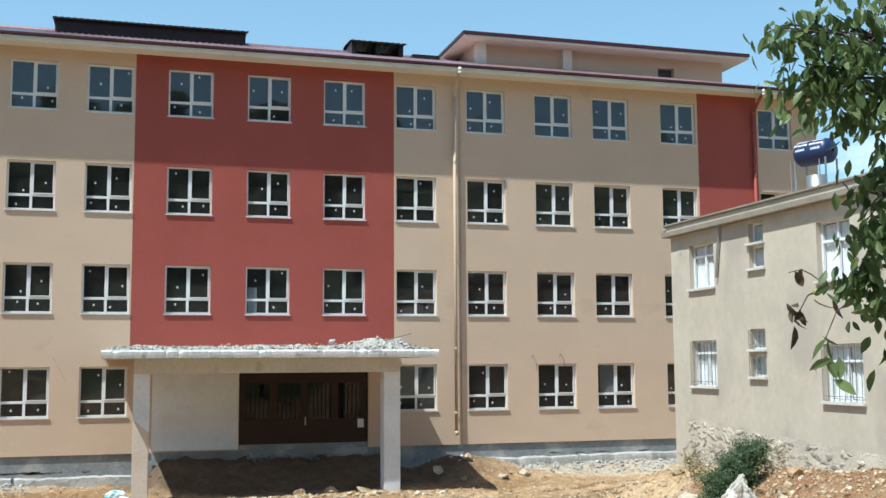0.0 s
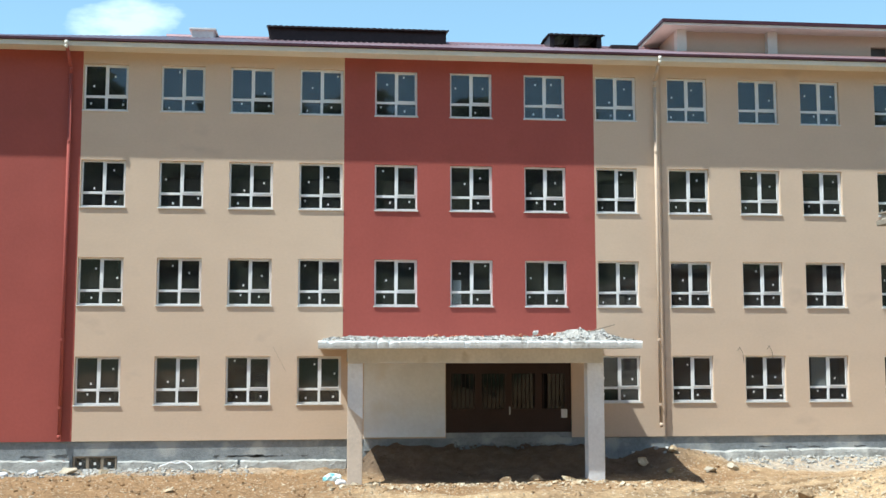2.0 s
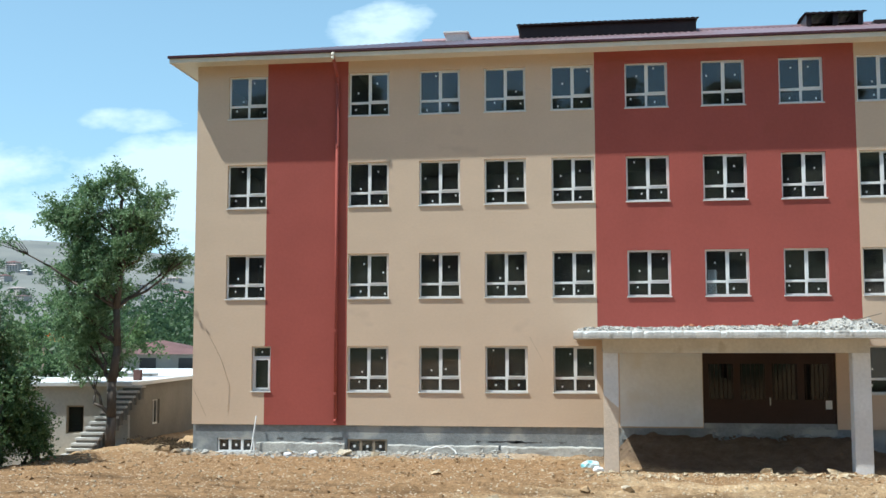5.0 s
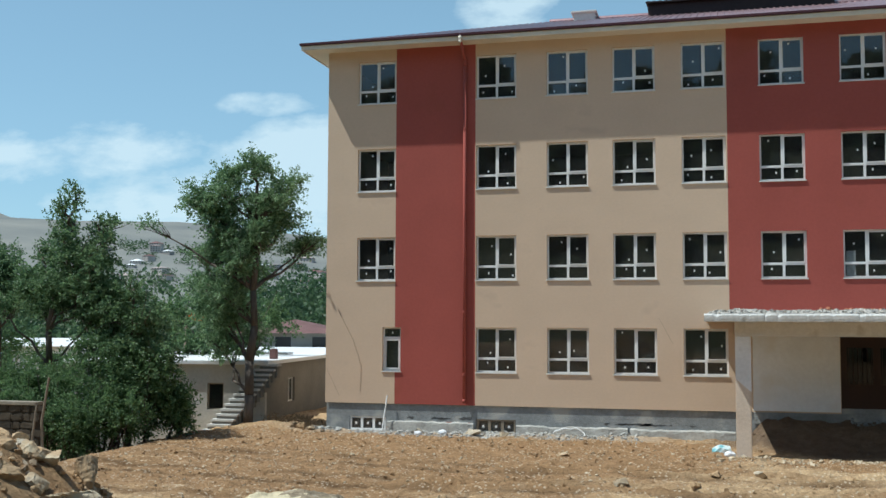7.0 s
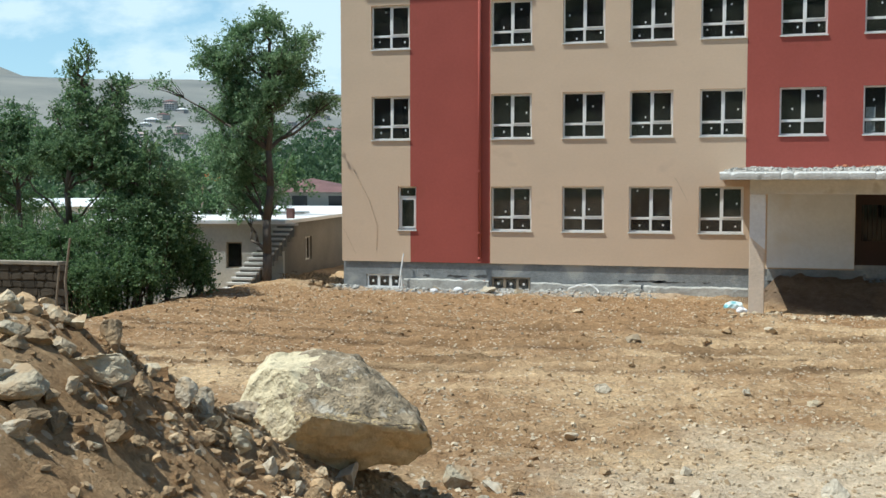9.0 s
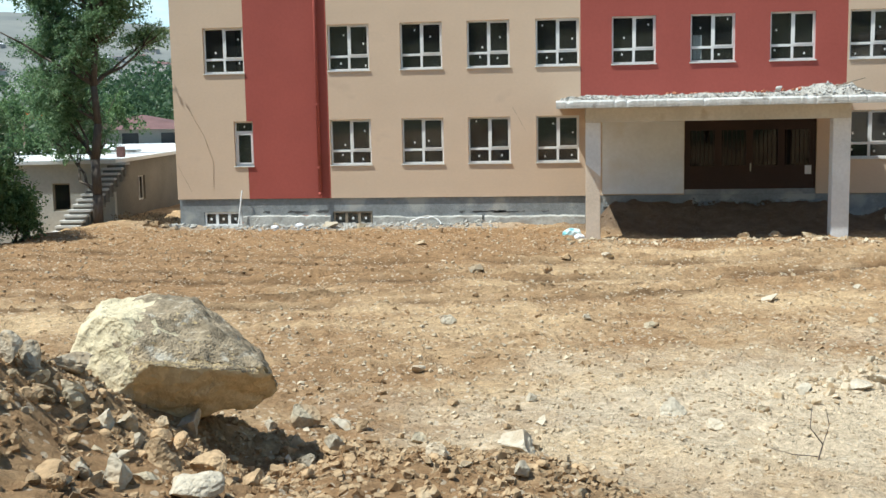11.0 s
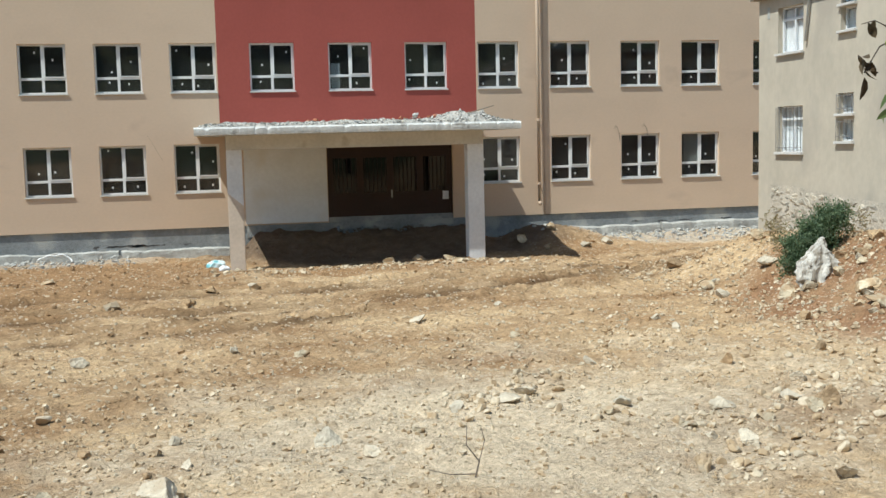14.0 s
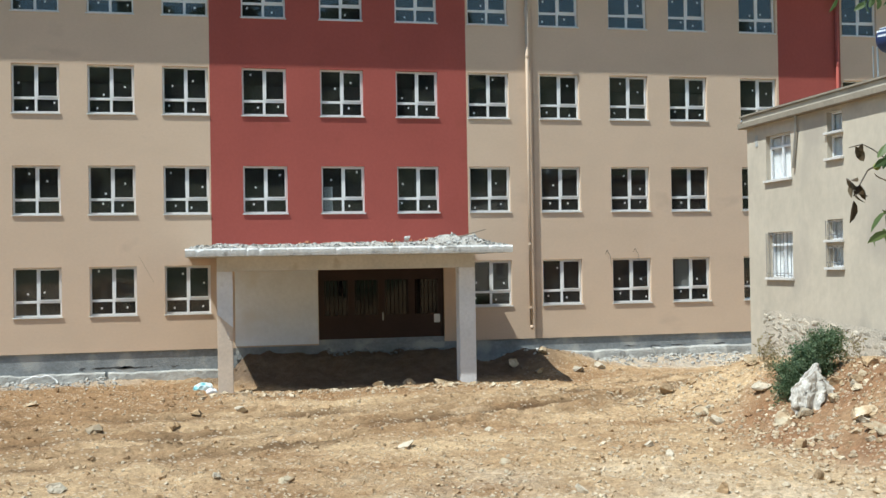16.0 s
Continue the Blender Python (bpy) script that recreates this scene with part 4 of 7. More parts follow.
# ---- entrance canopy ----
def chunk(r, size, flat=0.75, cuts=5):
    """An angular lump of stone: a ball cut by random planes."""
    bm = bmesh.new()
    bmesh.ops.create_icosphere(bm, subdivisions=2, radius=1.0)
    for _ in range(cuts):
        n = Vector((r.gauss(0, 1), r.gauss(0, 1), r.gauss(0, 1))).normalized()
        d = r.uniform(0.45, 0.8)
        for v in bm.verts:
            over = v.co.dot(n) - d
            if over > 0:
                v.co -= n * over
    s = Vector((r.uniform(0.8, 1.3), r.uniform(0.7, 1.1), r.uniform(0.6, 1.0) * flat))
    for v in bm.verts:
        v.co = Vector((v.co.x * s.x, v.co.y * s.y, v.co.z * s.z)) * size
    bm.verts.index_update()
    out = [v.co.copy() for v in bm.verts], [[v.index for v in f.verts] for f in bm.faces]
    bm.free()
    return out


CHUNKS = [chunk(random.Random(100 + i), 1.0, 0.8, 6) for i in range(14)]


def small_lump(r):
    """A cheap pebble: a squashed block with shaken corners."""
    w, h = r.uniform(0.55, 0.95), r.uniform(0.6, 1.0)
    base = [(x, y, z) for z in (-0.6, 0.6) for x, y in ((-1, -0.9), (1, -0.8), (0.9, 1), (-0.8, 0.9))]
    v = [(x * w * r.uniform(0.55, 1.05), y * r.uniform(0.45, 0.95), z * h * r.uniform(0.6, 1.2)) for x, y, z in base]
    return v, [(3, 2, 1, 0), (4, 5, 6, 7), (0, 1, 5, 4), (1, 2, 6, 5), (2, 3, 7, 6), (3, 0, 4, 7)]


def scatter_mesh(spots, seed, lumps_from):
    """Many stones in one mesh: x, y, z, size."""
    r, b = random.Random(seed), Build()
    for x, y, z, s in spots:
        verts, faces = lumps_from(r)
        turn = Euler((r.gauss(0, 0.4), r.gauss(0, 0.4), r.uniform(0, 6.283))).to_matrix() * s
        b.add([(x + q.x, y + q.y, z + q.z) for q in [turn @ Vector(p) for p in verts]], faces)
    return b


CAN = dict(x0=-0.82, x1=9.08, y0=-5.5, z0=4.595, z1=4.83)


def build_canopy():
    canopy = empty("entrance_canopy", "raw concrete porch roof on two pillars, strewn with rubble", "canopy")
    r = random.Random(5)
    # slab with a chipped front edge
    b, n = Build(), 330
    prev = None
    for i in range(n + 1):
        x = CAN["x0"] + (CAN["x1"] - CAN["x0"]) * i / n
        chip = max(0.0, noise.noise(Vector((x * 3.4, 3.0, 0))) - 0.12) * 0.10 + max(0.0, noise.noise(Vector((x * 11.0, 9.0, 0))) - 0.1) * 0.05
        low = 0.02 * max(0.0, noise.noise(Vector((x * 6.0, 0, 5))) - 0.2)
        ring = [(x, -0.003, CAN["z0"]), (x, CAN["y0"] + 0.012, CAN["z0"] + low), (x, CAN["y0"] + 0.3 * chip, CAN["z0"] + 0.09 + low),
                (x, CAN["y0"] + 0.5 * chip, CAN["z1"] - 0.05 - 1.1 * chip), (x, CAN["y0"] + 0.05 + 1.3 * chip, CAN["z1"] - 0.2 * chip), (x, -0.003, CAN["z1"])]
        k = len(b.v)
        b.v.extend(ring)
        if prev is None:
            b.f.append(tuple(range(k, k + 6)))
        else:
            for a in range(6):
                b.f.append((prev + a, k + a, k + (a + 1) % 6, prev + (a + 1) % 6))
        prev = k
    b.f.append(tuple(range(prev + 5, prev - 1, -1)))
    b.put("slab", M_SLAB, canopy, "chipped concrete slab")
    Build().soft_box(0.08, 8.08, -4.60, -4.18, 4.145, CAN["z0"], 0.012).put("beam", M_CONC, canopy)
    for x in (0.10, 7.64):
        Build().soft_box(x, x + 0.42, -4.58, -0.003, 4.18, CAN["z0"], 0.012).put("side_beam", M_CONC, canopy)
    for x0, x1 in ((0.08, 0.54), (7.55, 8.08)):
        z = float(height((x0 + x1) / 2, -4.4))
        Build().soft_box(x0, x1, -4.605, -4.12, z - 0.3, 4.16, 0.02).put("pillar", M_PILLARTAN if x0 < 1 else M_PILLARPALE, canopy, "square tan concrete pillar" if x0 < 1 else "square whitish concrete pillar")
    # paler upper front of this pillar, with a slanting lower edge
    Build().add([(0.076, -4.610, 2.85), (0.544, -4.610, 2.45), (0.544, -4.610, 4.14), (0.076, -4.610, 4.14), (0.076, -4.602, 2.85), (0.544, -4.602, 2.45), (0.544, -4.602, 4.14), (0.076, -4.602, 4.14)],
                [(0, 1, 2, 3), (0, 4, 5, 1), (2, 6, 7, 3), (1, 5, 6, 2), (3, 7, 4, 0)]).put("whitewash_coat", M_PILLARPALE, canopy, "whitish face of the upper pillar")
    # rubble left lying on the slab: a bed of dust and lumps, heaped towards one end
    def bed_top(x, y):
        h = 0.09 + 0.07 * math.exp(-((x - 4.4) / 1.9) ** 2) + 0.06 * math.exp(-((x - 0.3) / 0.8) ** 2) + 0.27 * math.exp(-((x - 7.55) / 0.85) ** 2) + 0.08 * math.exp(-((x - 8.3) / 0.5) ** 2)
        h *= min(1.0, 0.25 + (y - CAN["y0"]) / 1.1) * min(1.0, max(0.0, (x - CAN["x0"]) / 0.45), max(0.0, (CAN["x1"] - x) / 0.95))
        q = Vector((x * 2.6, y * 2.6, 1.0))
        return CAN["z1"] + max(-0.01, h * (0.75 + 0.6 * noise.noise(q)) + 0.05 * noise.noise(q * 3.1) + 0.035 * noise.noise(q * 8))

    bed, nx, ny = Build(), 190, 40
    for j in range(ny + 1):
        for i in range(nx + 1):
            x, y = CAN["x0"] + 0.06 + (CAN["x1"] - CAN["x0"] - 0.12) * i / nx, CAN["y0"] + 0.12 + (-0.05 - CAN["y0"] - 0.12) * j / ny
            if j == 0 or i in (0, nx):
                bed.v.append((x, y - (0.03 if j == 0 else 0), CAN["z1"] - 0.012))
                continue
            bed.v.append((x, y, bed_top(x, y)))
    for j in range(ny):
        for i in range(nx):
            k = j * (nx + 1) + i
            bed.f.append((k, k + 1, k + nx + 2, k + nx + 1))
    tagged(bed.put("rubble_bed", M_LEDGE2), "pale plaster dust and broken concrete heaped on the canopy", "rubble", kind="stuff")

    def shard(q):
        v, f = small_lump(q)
        t, c = q.uniform(-0.7, 0.7), q.uniform(0.25, 0.55)
        return [(x, y, z * c + x * t) for x, y, z in v], f

    for count, top, m, seed, label in ((1500, 0.05, M_LEDGE2, 3, "pale broken plaster strewn on the canopy"), (650, 0.06, M_PATCH, 4, "grey broken concrete strewn on the canopy"), (420, 0.045, M_GAPSCRAP, 6, "dark shards and scraps among the rubble on the canopy"), (260, 0.05, M_MORTAR, 7, "brown broken mortar strewn on the canopy")):
        spots = []
        for _ in range(count):
            x, y = r.uniform(CAN["x0"] + 0.12, CAN["x1"] - 0.12), CAN["y0"] + 0.10 + 2.6 * r.random() ** 1.6
            z = 0.014 + (top - 0.014) * r.random() ** 2.0
            spots.append((x, y, bed_top(x, y) + z * 0.2, z))
        tagged(scatter_mesh(spots, seed, shard).put("rubble", m), label, "rubble", kind="stuff")
    blk = Build()
    blk.add([(p.x, p.y, p.z) for p in CHUNKS[3][0]], CHUNKS[3][1])
    ob = tagged(blk.put("concrete_block", M_CONC), "pale concrete lump lying on the canopy edge", "rubble")
    ob.location, ob.scale = (5.85, -5.05, CAN["z1"] + 0.26), (0.13, 0.12, 0.15)
    lath = Build().soft_box(-0.55, 0.55, -0.03, 0.03, -0.012, 0.012, 0.004)
    ob = tagged(lath.put("wooden_lath", M_WOOD), "short grey wooden lath lying on the rubble", "timber")
    ob.matrix_world = pose(7.95, -4.6, CAN["z1"] + 0.38, 0, -14, 12)
    for i in range(26):
        x = r.choice((r.uniform(2.5, 4.4), r.uniform(4.4, 7.8)))
        br = Build().soft_box(-0.1, 0.1, -0.05, 0.05, -0.045, 0.045, 0.008)
        ob = tagged(br.put("broken_brick", M_BRICK), "broken red brick among the rubble on the canopy", "brick", "bricks on the canopy")
        ob.matrix_world = pose(x, r.uniform(-5.1, -1), CAN["z1"] + 0.17 + 0.16 * math.exp(-((x - 7.5) / 0.9) ** 2), r.uniform(-25, 25), r.uniform(-25, 25), r.uniform(0, 180)) @ Matrix.Scale(r.uniform(0.5, 0.9), 4)


build_canopy()


# ---- old house ----
def build_house():
    house = empty("old_house", "old two-storey house in grey cement render on a rubble stone base", "house")
    X, Y0, Y1, TOP = 14.92, -9.80, -24.0, 7.98
    # openings on the side wall: far edge, near edge, sill, head
    wins = [(-10.60, -11.90, 6.40, 7.62, "plain"), (-10.60, -11.90, 3.74, 4.97, "barred"), (-16.42, -17.62, 6.20, 7.54, "plain"), (-16.50, -17.86, 3.50, 4.77, "barred")]
    slots = [(-13.62, -14.28, 7.36, 7.86, "small"), (-13.62, -14.28, 6.72, 7.28, "small"), (-13.55, -14.22, 4.70, 5.20, "small_barred"), (-13.55, -14.22, 4.02, 4.56, "small_barred")]
    holes = [(b, a, c, d) for a, b, c, d, k in wins + slots]
    ys, zs = sorted({Y0, Y1, *[v for h in holes for v in h[:2]]}), sorted({0.2, TOP, 2.86, *[v for h in holes for v in h[2:]]})
    b, t = Build(), 0.3

    def hollow(y, z):
        return any(p < y < q and c < z < d for p, q, c, d in holes)

    for i in range(len(ys) - 1):
        for j in range(len(zs) - 1):
            a, c, z0, z1 = ys[i], ys[i + 1], zs[j], zs[j + 1]
            cy, cz = (a + c) / 2, (z0 + z1) / 2
            if hollow(cy, cz):
                continue
            b.add([(X, a, z0), (X, c, z0), (X, c, z1), (X, a, z1)], [(3, 2, 1, 0)])
            for dy, dz, q in ((-1, 0, ((a, z0), (a, z1))), (1, 0, ((c, z0), (c, z1))), (0, -1, ((a, z0), (c, z0))), (0, 1, ((a, z1), (c, z1)))):
                if hollow(cy + dy * ((c - a) / 2 + 0.004), cz + dz * ((z1 - z0) / 2 + 0.004)):
                    (p0, q0), (p1, q1) = q
                    b.add([(X, p0, q0), (X, p1, q1), (X + t, p1, q1), (X + t, p0, q0)], [(0, 1, 2, 3)])
    for q in ((X, X + 9, Y0, Y0 + 0.25), (X + 9, X + 9.25, Y1, Y0 + 0.25), (X, X + 9.25, Y1 - 0.25, Y1)):
        Build().box(*q, 0.2, TOP).put("wall", M_HOUSE, house)
    weld(b.put("wall", M_HOUSE, house, "grey-beige cement render, patched and stained"))
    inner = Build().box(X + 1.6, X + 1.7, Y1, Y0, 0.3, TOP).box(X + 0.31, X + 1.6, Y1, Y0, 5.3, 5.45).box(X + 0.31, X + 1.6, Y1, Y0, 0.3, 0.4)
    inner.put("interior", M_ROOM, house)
    Build().soft_box(X - 0.22, X + 9.4, Y1 - 0.4, Y0 + 0.40, TOP - 0.02, TOP + 0.13, 0.015).put("roof_slab", M_COPING, house, "overhanging concrete roof slab")
    pr = Build()
    pr.soft_box(X - 0.10, X + 0.10, Y1 - 0.3, Y0 + 0.34, TOP + 0.13, TOP + 0.30, 0.012).soft_box(X + 0.10, X + 9.3, Y0 + 0.14, Y0 + 0.34, TOP + 0.13, TOP + 0.30, 0.012)
    pr.put("parapet", M_HOUSE, house)
    Build().soft_box(X - 0.16, X + 0.16, Y1 - 0.3, Y0 + 0.40, TOP + 0.30, TOP + 0.36, 0.01).put("coping", M_COPING, house, "thin brownish coping")
    for a, c, z0, z1, kind in wins + slots:
        win = Build()
        f, x = 0.05, X + 0.14
        win.ring(c, a, z0, z1, f, x, x + 0.06)
        win.v = [(q, p, z) for p, q, z in win.v]
        w = win.put("window", M_WHITE, house, "white painted casement")
        if kind in ("plain", "barred"):
            m = (a + c) / 2
            Build().box(x + 0.001, x + 0.059, m - 0.03, m + 0.03, z0 + f, z1 - f).put("mullion", M_WHITE, w)
            for p, q in ((c + f, m - 0.03), (m + 0.03, a - f)):
                Build().box(x + 0.002, x + 0.058, p, q, z0 + 0.86, z0 + 0.92).put("transom", M_WHITE, w)
        Build().add([(x + 0.028, c + f, z0 + f), (x + 0.028, a - f, z0 + f), (x + 0.028, a - f, z1 - f), (x + 0.028, c + f, z1 - f)], [(0, 1, 2, 3)]).put("pane", M_HOUSEGLASS, w).visible_shadow = False
        Build().soft_box(X - 0.09, X + 0.10, c - 0.06, a + 0.06, z0 - 0.07, z0, 0.01).put("sill", M_CONC, w)
        # gathered net curtains: shallow folds
        for p, q in ((c + 0.02, (a + c) / 2 - 0.02), ((a + c) / 2 + 0.03, a - 0.02)):
            cu, n = Build(), 18
            for i in range(n):
                y0, y1 = p + (q - p) * i / n, p + (q - p) * (i + 1) / n
                d0, d1 = 0.03 * math.sin(i * 1.7), 0.03 * math.sin((i + 1) * 1.7)
                cu.add([(X + 0.245 + d0, y0, z0 + 0.06), (X + 0.245 + d1, y1, z0 + 0.06), (X + 0.245 + d1, y1, z1 - 0.06), (X + 0.245 + d0, y0, z1 - 0.06)], [(0, 1, 2, 3)])
            cu.put("curtain", M_CURTAIN, w, "white net curtain")
        if "barred" in kind:
            n = 7 if kind == "barred" else 4
            for i in range(n + 1):
                y = c + (a - c) * i / n
                Build().box(X - 0.055, X - 0.043, y - 0.006, y + 0.006, z0 + 0.02, z1 - 0.02).put("grille_bar", M_GRILLE, w)
            for z in (z0 + 0.12, z1 - 0.06):
                Build().box(X - 0.058, X - 0.040, c, a, z - 0.008, z + 0.008).put("grille_rail", M_GRILLE, w)
    Build().path([(X - 0.10, -12.33, TOP + 0.02), (X - 0.07, -12.30, TOP - 0.3), (X - 0.06, -12.10, 6.62)], 0.035, n=8).put("drain_pipe", M_STEEL, house, "thin grey drain pipe")
    for y, z, sy, sz in ((-10.1, 7.55, 0.07, 0.16),):
        Build().soft_box(X - 0.012, X + 0.01, y - sy, y + sy, z - sz, z + sz, 0.005).put("render_patch", M_PATCH, house, "grey mortar repair")
    # exposed rubble base: mortar bed with single stones standing proud
    bed = Build().add([(X - 0.012, Y0, 0.2), (X - 0.012, Y1, 0.2), (X - 0.012, Y1, 2.20), (X - 0.012, -19, 2.42), (X - 0.012, -14, 2.66), (X - 0.012, -11.4, 2.84), (X - 0.012, -10.25, 2.84), (X - 0.012, -10.2, 1.3), (X - 0.012, Y0, 1.0)], [(0, 1, 2, 3, 4, 5, 6, 7, 8)])
    bed.put("stone_base", M_MORTAR, house, "exposed rubble stone footing")
    r = random.Random(21)
    meshes = []
    for i in range(8):
        v, f = CHUNKS[i]
        meshes.append(Build().add(v, f).mesh("stone", M_STONE))
    for i in range(298):
        y = r.uniform(-20.5, -10.35)
        top = float(np.interp(-y, (10.25, 11.4, 14, 19, 24), (2.78, 2.78, 2.60, 2.36, 2.2)))
        z = r.uniform(max(1.0, top - 1.3), top - 0.05)
        w, h = r.uniform(0.09, 0.23), r.uniform(0.06, 0.15)
        stone = child("stone", r.choice(meshes), house, (X - 0.012, y, z))
        stone.scale = (r.uniform(0.018, 0.04), w, h)
        stone.rotation_euler = (r.uniform(-0.6, 0.6), 0, 0)
    return house


def build_tank():
    tank = empty("water_tank", "dark blue cylindrical water tank with white lettering on a roof stand", "water tank")
    c, ax = Vector((17.0, -13.62, 9.80)), Vector((0.35, -0.94, 0)).normalized()
    b = Build()
    L, R, n = 0.52, 0.33, 24
    prof = [(-L, 0.05), (-L + 0.02, R * 0.75), (-L + 0.10, R * 0.97), (-L + 0.16, R), (L - 0.16, R), (L - 0.10, R * 0.97), (L - 0.02, R * 0.75), (L, 0.05)]
    for (a0, r0), (a1, r1) in zip(prof, prof[1:]):
        b.tube(c + ax * a0, c + ax * a1, r0, r1, n, caps=False)
    weld(b.put("barrel", M_BLUE, tank, "glossy dark blue barrel", smooth=True))
    side = Vector((-ax.y, ax.x, 0)) * (1 if -ax.y < 0 else -1)
    for row, (ang, w) in enumerate(((58, 0.36), (34, 0.40), (10, 0.28))):
        for s in (-0.24, 0.22):
            m = Build()
            for i in range(6):
                p, q = s - w / 2 + w * i / 6, s - w / 2 + w * (i + 0.7) / 6
                ring = []
                for a in (ang - 5, ang + 5):
                    d = side * math.cos(radians(a)) + Vector((0, 0, math.sin(radians(a))))
                    ring += [c + ax * p + d * (R + 0.006), c + ax * q + d * (R + 0.006)]
                m.add([ring[0], ring[1], ring[3], ring[2]], [(0, 1, 2, 3)])
            m.put("lettering", M_WHITE, tank, "white unreadable lettering")
    for s in (-0.45, 0.45):
        for k in (-0.25, 0.25):
            p = c + ax * s + Vector((-ax.y, ax.x, 0)) * k
            Build().tube((p.x, p.y, 8.10), (p.x, p.y, c.z - 0.2), 0.025, n=8).put("leg", M_STEEL, tank)
    for s in (-0.5, 0.35):
        Build().tube(c + ax * s + Vector((-0.25, 0, -1.6)), c + ax * s + Vector((-0.25, 0, -0.15)), 0.018, n=6).put("pipe", M_STEEL, tank)
    drum = empty("boiler_drum", "small bare metal drum beside the water tank", "drum")
    Build().tube((16.7, -14.05, 8.13), (16.7, -14.05, 9.1), 0.26, 0.26, 18).put("body", M_STEEL, drum, smooth=True)


build_house()
build_tank()


# ---- foliage kit ----
def leaf_cloud(lobes, count, size, seed, flat=1.0, droop=0.0, shape=0.45, tufts=85, spread=0.16):
    """Single leaves, each two folded halves, filling the shells of the lobes (x, y, z, radius x, radius z)."""
    g = np.random.default_rng(seed)
    lob = np.array(lobes, float)
    weight = lob[:, 3] ** 2 * lob[:, 4]
    pick = g.choice(len(lob), count, p=weight / weight.sum())
    d = g.normal(size=(count, 3))
    d /= np.linalg.norm(d, axis=1)[:, None]
    rad = g.uniform(0.25, 1.0, count) ** 0.55
    # twig tufts: leaves gather round a few hundred anchors
    anchors = g.normal(size=(len(lob), tufts, 3))
    anchors /= np.linalg.norm(anchors, axis=2)[:, :, None]
    anchors *= g.uniform(0.25, 1.45, (len(lob), tufts, 1)) ** 0.7
    c = anchors[pick, g.integers(0, tufts, count)] * 0.95 + d * rad[:, None] * spread
    pos = lob[pick, :3] + c * np.stack([lob[pick, 3], lob[pick, 3], lob[pick, 4]], 1)
    axis = g.normal(size=(count, 3))
    axis[:, 2] = axis[:, 2] * flat - droop
    axis /= np.linalg.norm(axis, axis=1)[:, None]
    side = np.cross(axis, g.normal(size=(count, 3)))
    side /= np.linalg.norm(side, axis=1)[:, None]
    up = np.cross(axis, side)
    s = size * g.uniform(0.6, 1.3, count)[:, None]
    a, b = pos, pos + axis * s
    mid = pos + axis * s * 0.5
    l = mid + (side * shape + up * 0.16) * s
    r = mid + (-side * shape + up * 0.16) * s
    verts = np.stack([a, l, b, r], 1).reshape(-1, 3)
    i = np.arange(count)[:, None] * 4
    faces = np.concatenate([i + [0, 1, 2], i + [0, 2, 3]], 0)
    return verts, faces


def twig_cloud(lobes, count, size, seed, reach=1.0, blade=0.32, per_twig=26):
    """Leaves strung along curved twigs that grow outwards and up from inside each lobe."""
    g = np.random.default_rng(seed)
    lob = np.array(lobes, float)
    n = count // per_twig
    weight = lob[:, 3] ** 1.7 * lob[:, 4]
    pick = g.choice(len(lob), n, p=weight / weight.sum())
    d = g.normal(size=(n, 3))
    d /= np.linalg.norm(d, axis=1)[:, None]
    ext = np.stack([lob[pick, 3], lob[pick, 3], lob[pick, 4]], 1)
    start = lob[pick, :3] + d * ext * g.uniform(0.05, 0.75, (n, 1))
    grow = d * ext + g.normal(size=(n, 3)) * 0.28 * reach + [0, 0, 0.16]
    grow *= (g.uniform(0.35, 1.0, n) ** 1.3 / np.linalg.norm(grow, axis=1) * 0.85 * reach)[:, None]
    t = g.uniform(0.0, 1.0, (n, per_twig, 1))
    sag = -0.16 * t ** 2 * np.abs(g.normal(size=(n, 1, 1))) * [[[0, 0, 1]]]
    pos = (start[:, None] + grow[:, None] * t + sag + g.normal(size=(n, per_twig, 3)) * 0.05).reshape(-1, 3)
    m = len(pos)
    axis = np.repeat(grow / np.linalg.norm(grow, axis=1)[:, None], per_twig, 0) * 0.5 + g.normal(size=(m, 3)) * 0.7 - [0, 0, 0.25]
    axis /= np.linalg.norm(axis, axis=1)[:, None]
    side = np.cross(axis, g.normal(size=(m, 3)) * 0.8 + [0, 0, 0.6])
    side /= np.linalg.norm(side, axis=1)[:, None]
    up = np.cross(axis, side)
    s = size * g.uniform(0.6, 1.35, m)[:, None]
    mid = pos + axis * s * 0.45
    verts = np.stack([pos, mid + (side * blade + up * 0.12) * s, pos + axis * s, mid + (-side * blade + up * 0.12) * s], 1).reshape(-1, 3)
    i = np.arange(m)[:, None] * 4
    return verts, np.concatenate([i + [0, 1, 2], i + [0, 2, 3]], 0)


def leaves(name, lobes, count, size, seed, material, parent=None, label="", **kw):
    cloud = leaf_cloud if "tufts" in kw or "shape" in kw else twig_cloud
    v, f = cloud(lobes, count, size, seed, **kw)
    me = bpy.data.meshes.new(name)
    me.from_pydata(v.tolist(), [], f.tolist())
    me.materials.append(material)
    ob = new(name, me)
    if parent is not None:
        ob.parent = parent
    return tagged(ob, label)


def limb(b, p0, p1, r0, r1, bend, rr, n=7, steps=5):
    p0, p1 = Vector(p0), Vector(p1)
    pts = []
    for i in range(steps + 1):
        t = i / steps
        w = math.sin(t * math.pi) * bend
        pts.append(p0.lerp(p1, t) + Vector((rr.uniform(-1, 1), rr.uniform(-1, 1), rr.uniform(-0.5, 0.5))) * w)
    b.path(pts, r0, r1, n)
    return pts


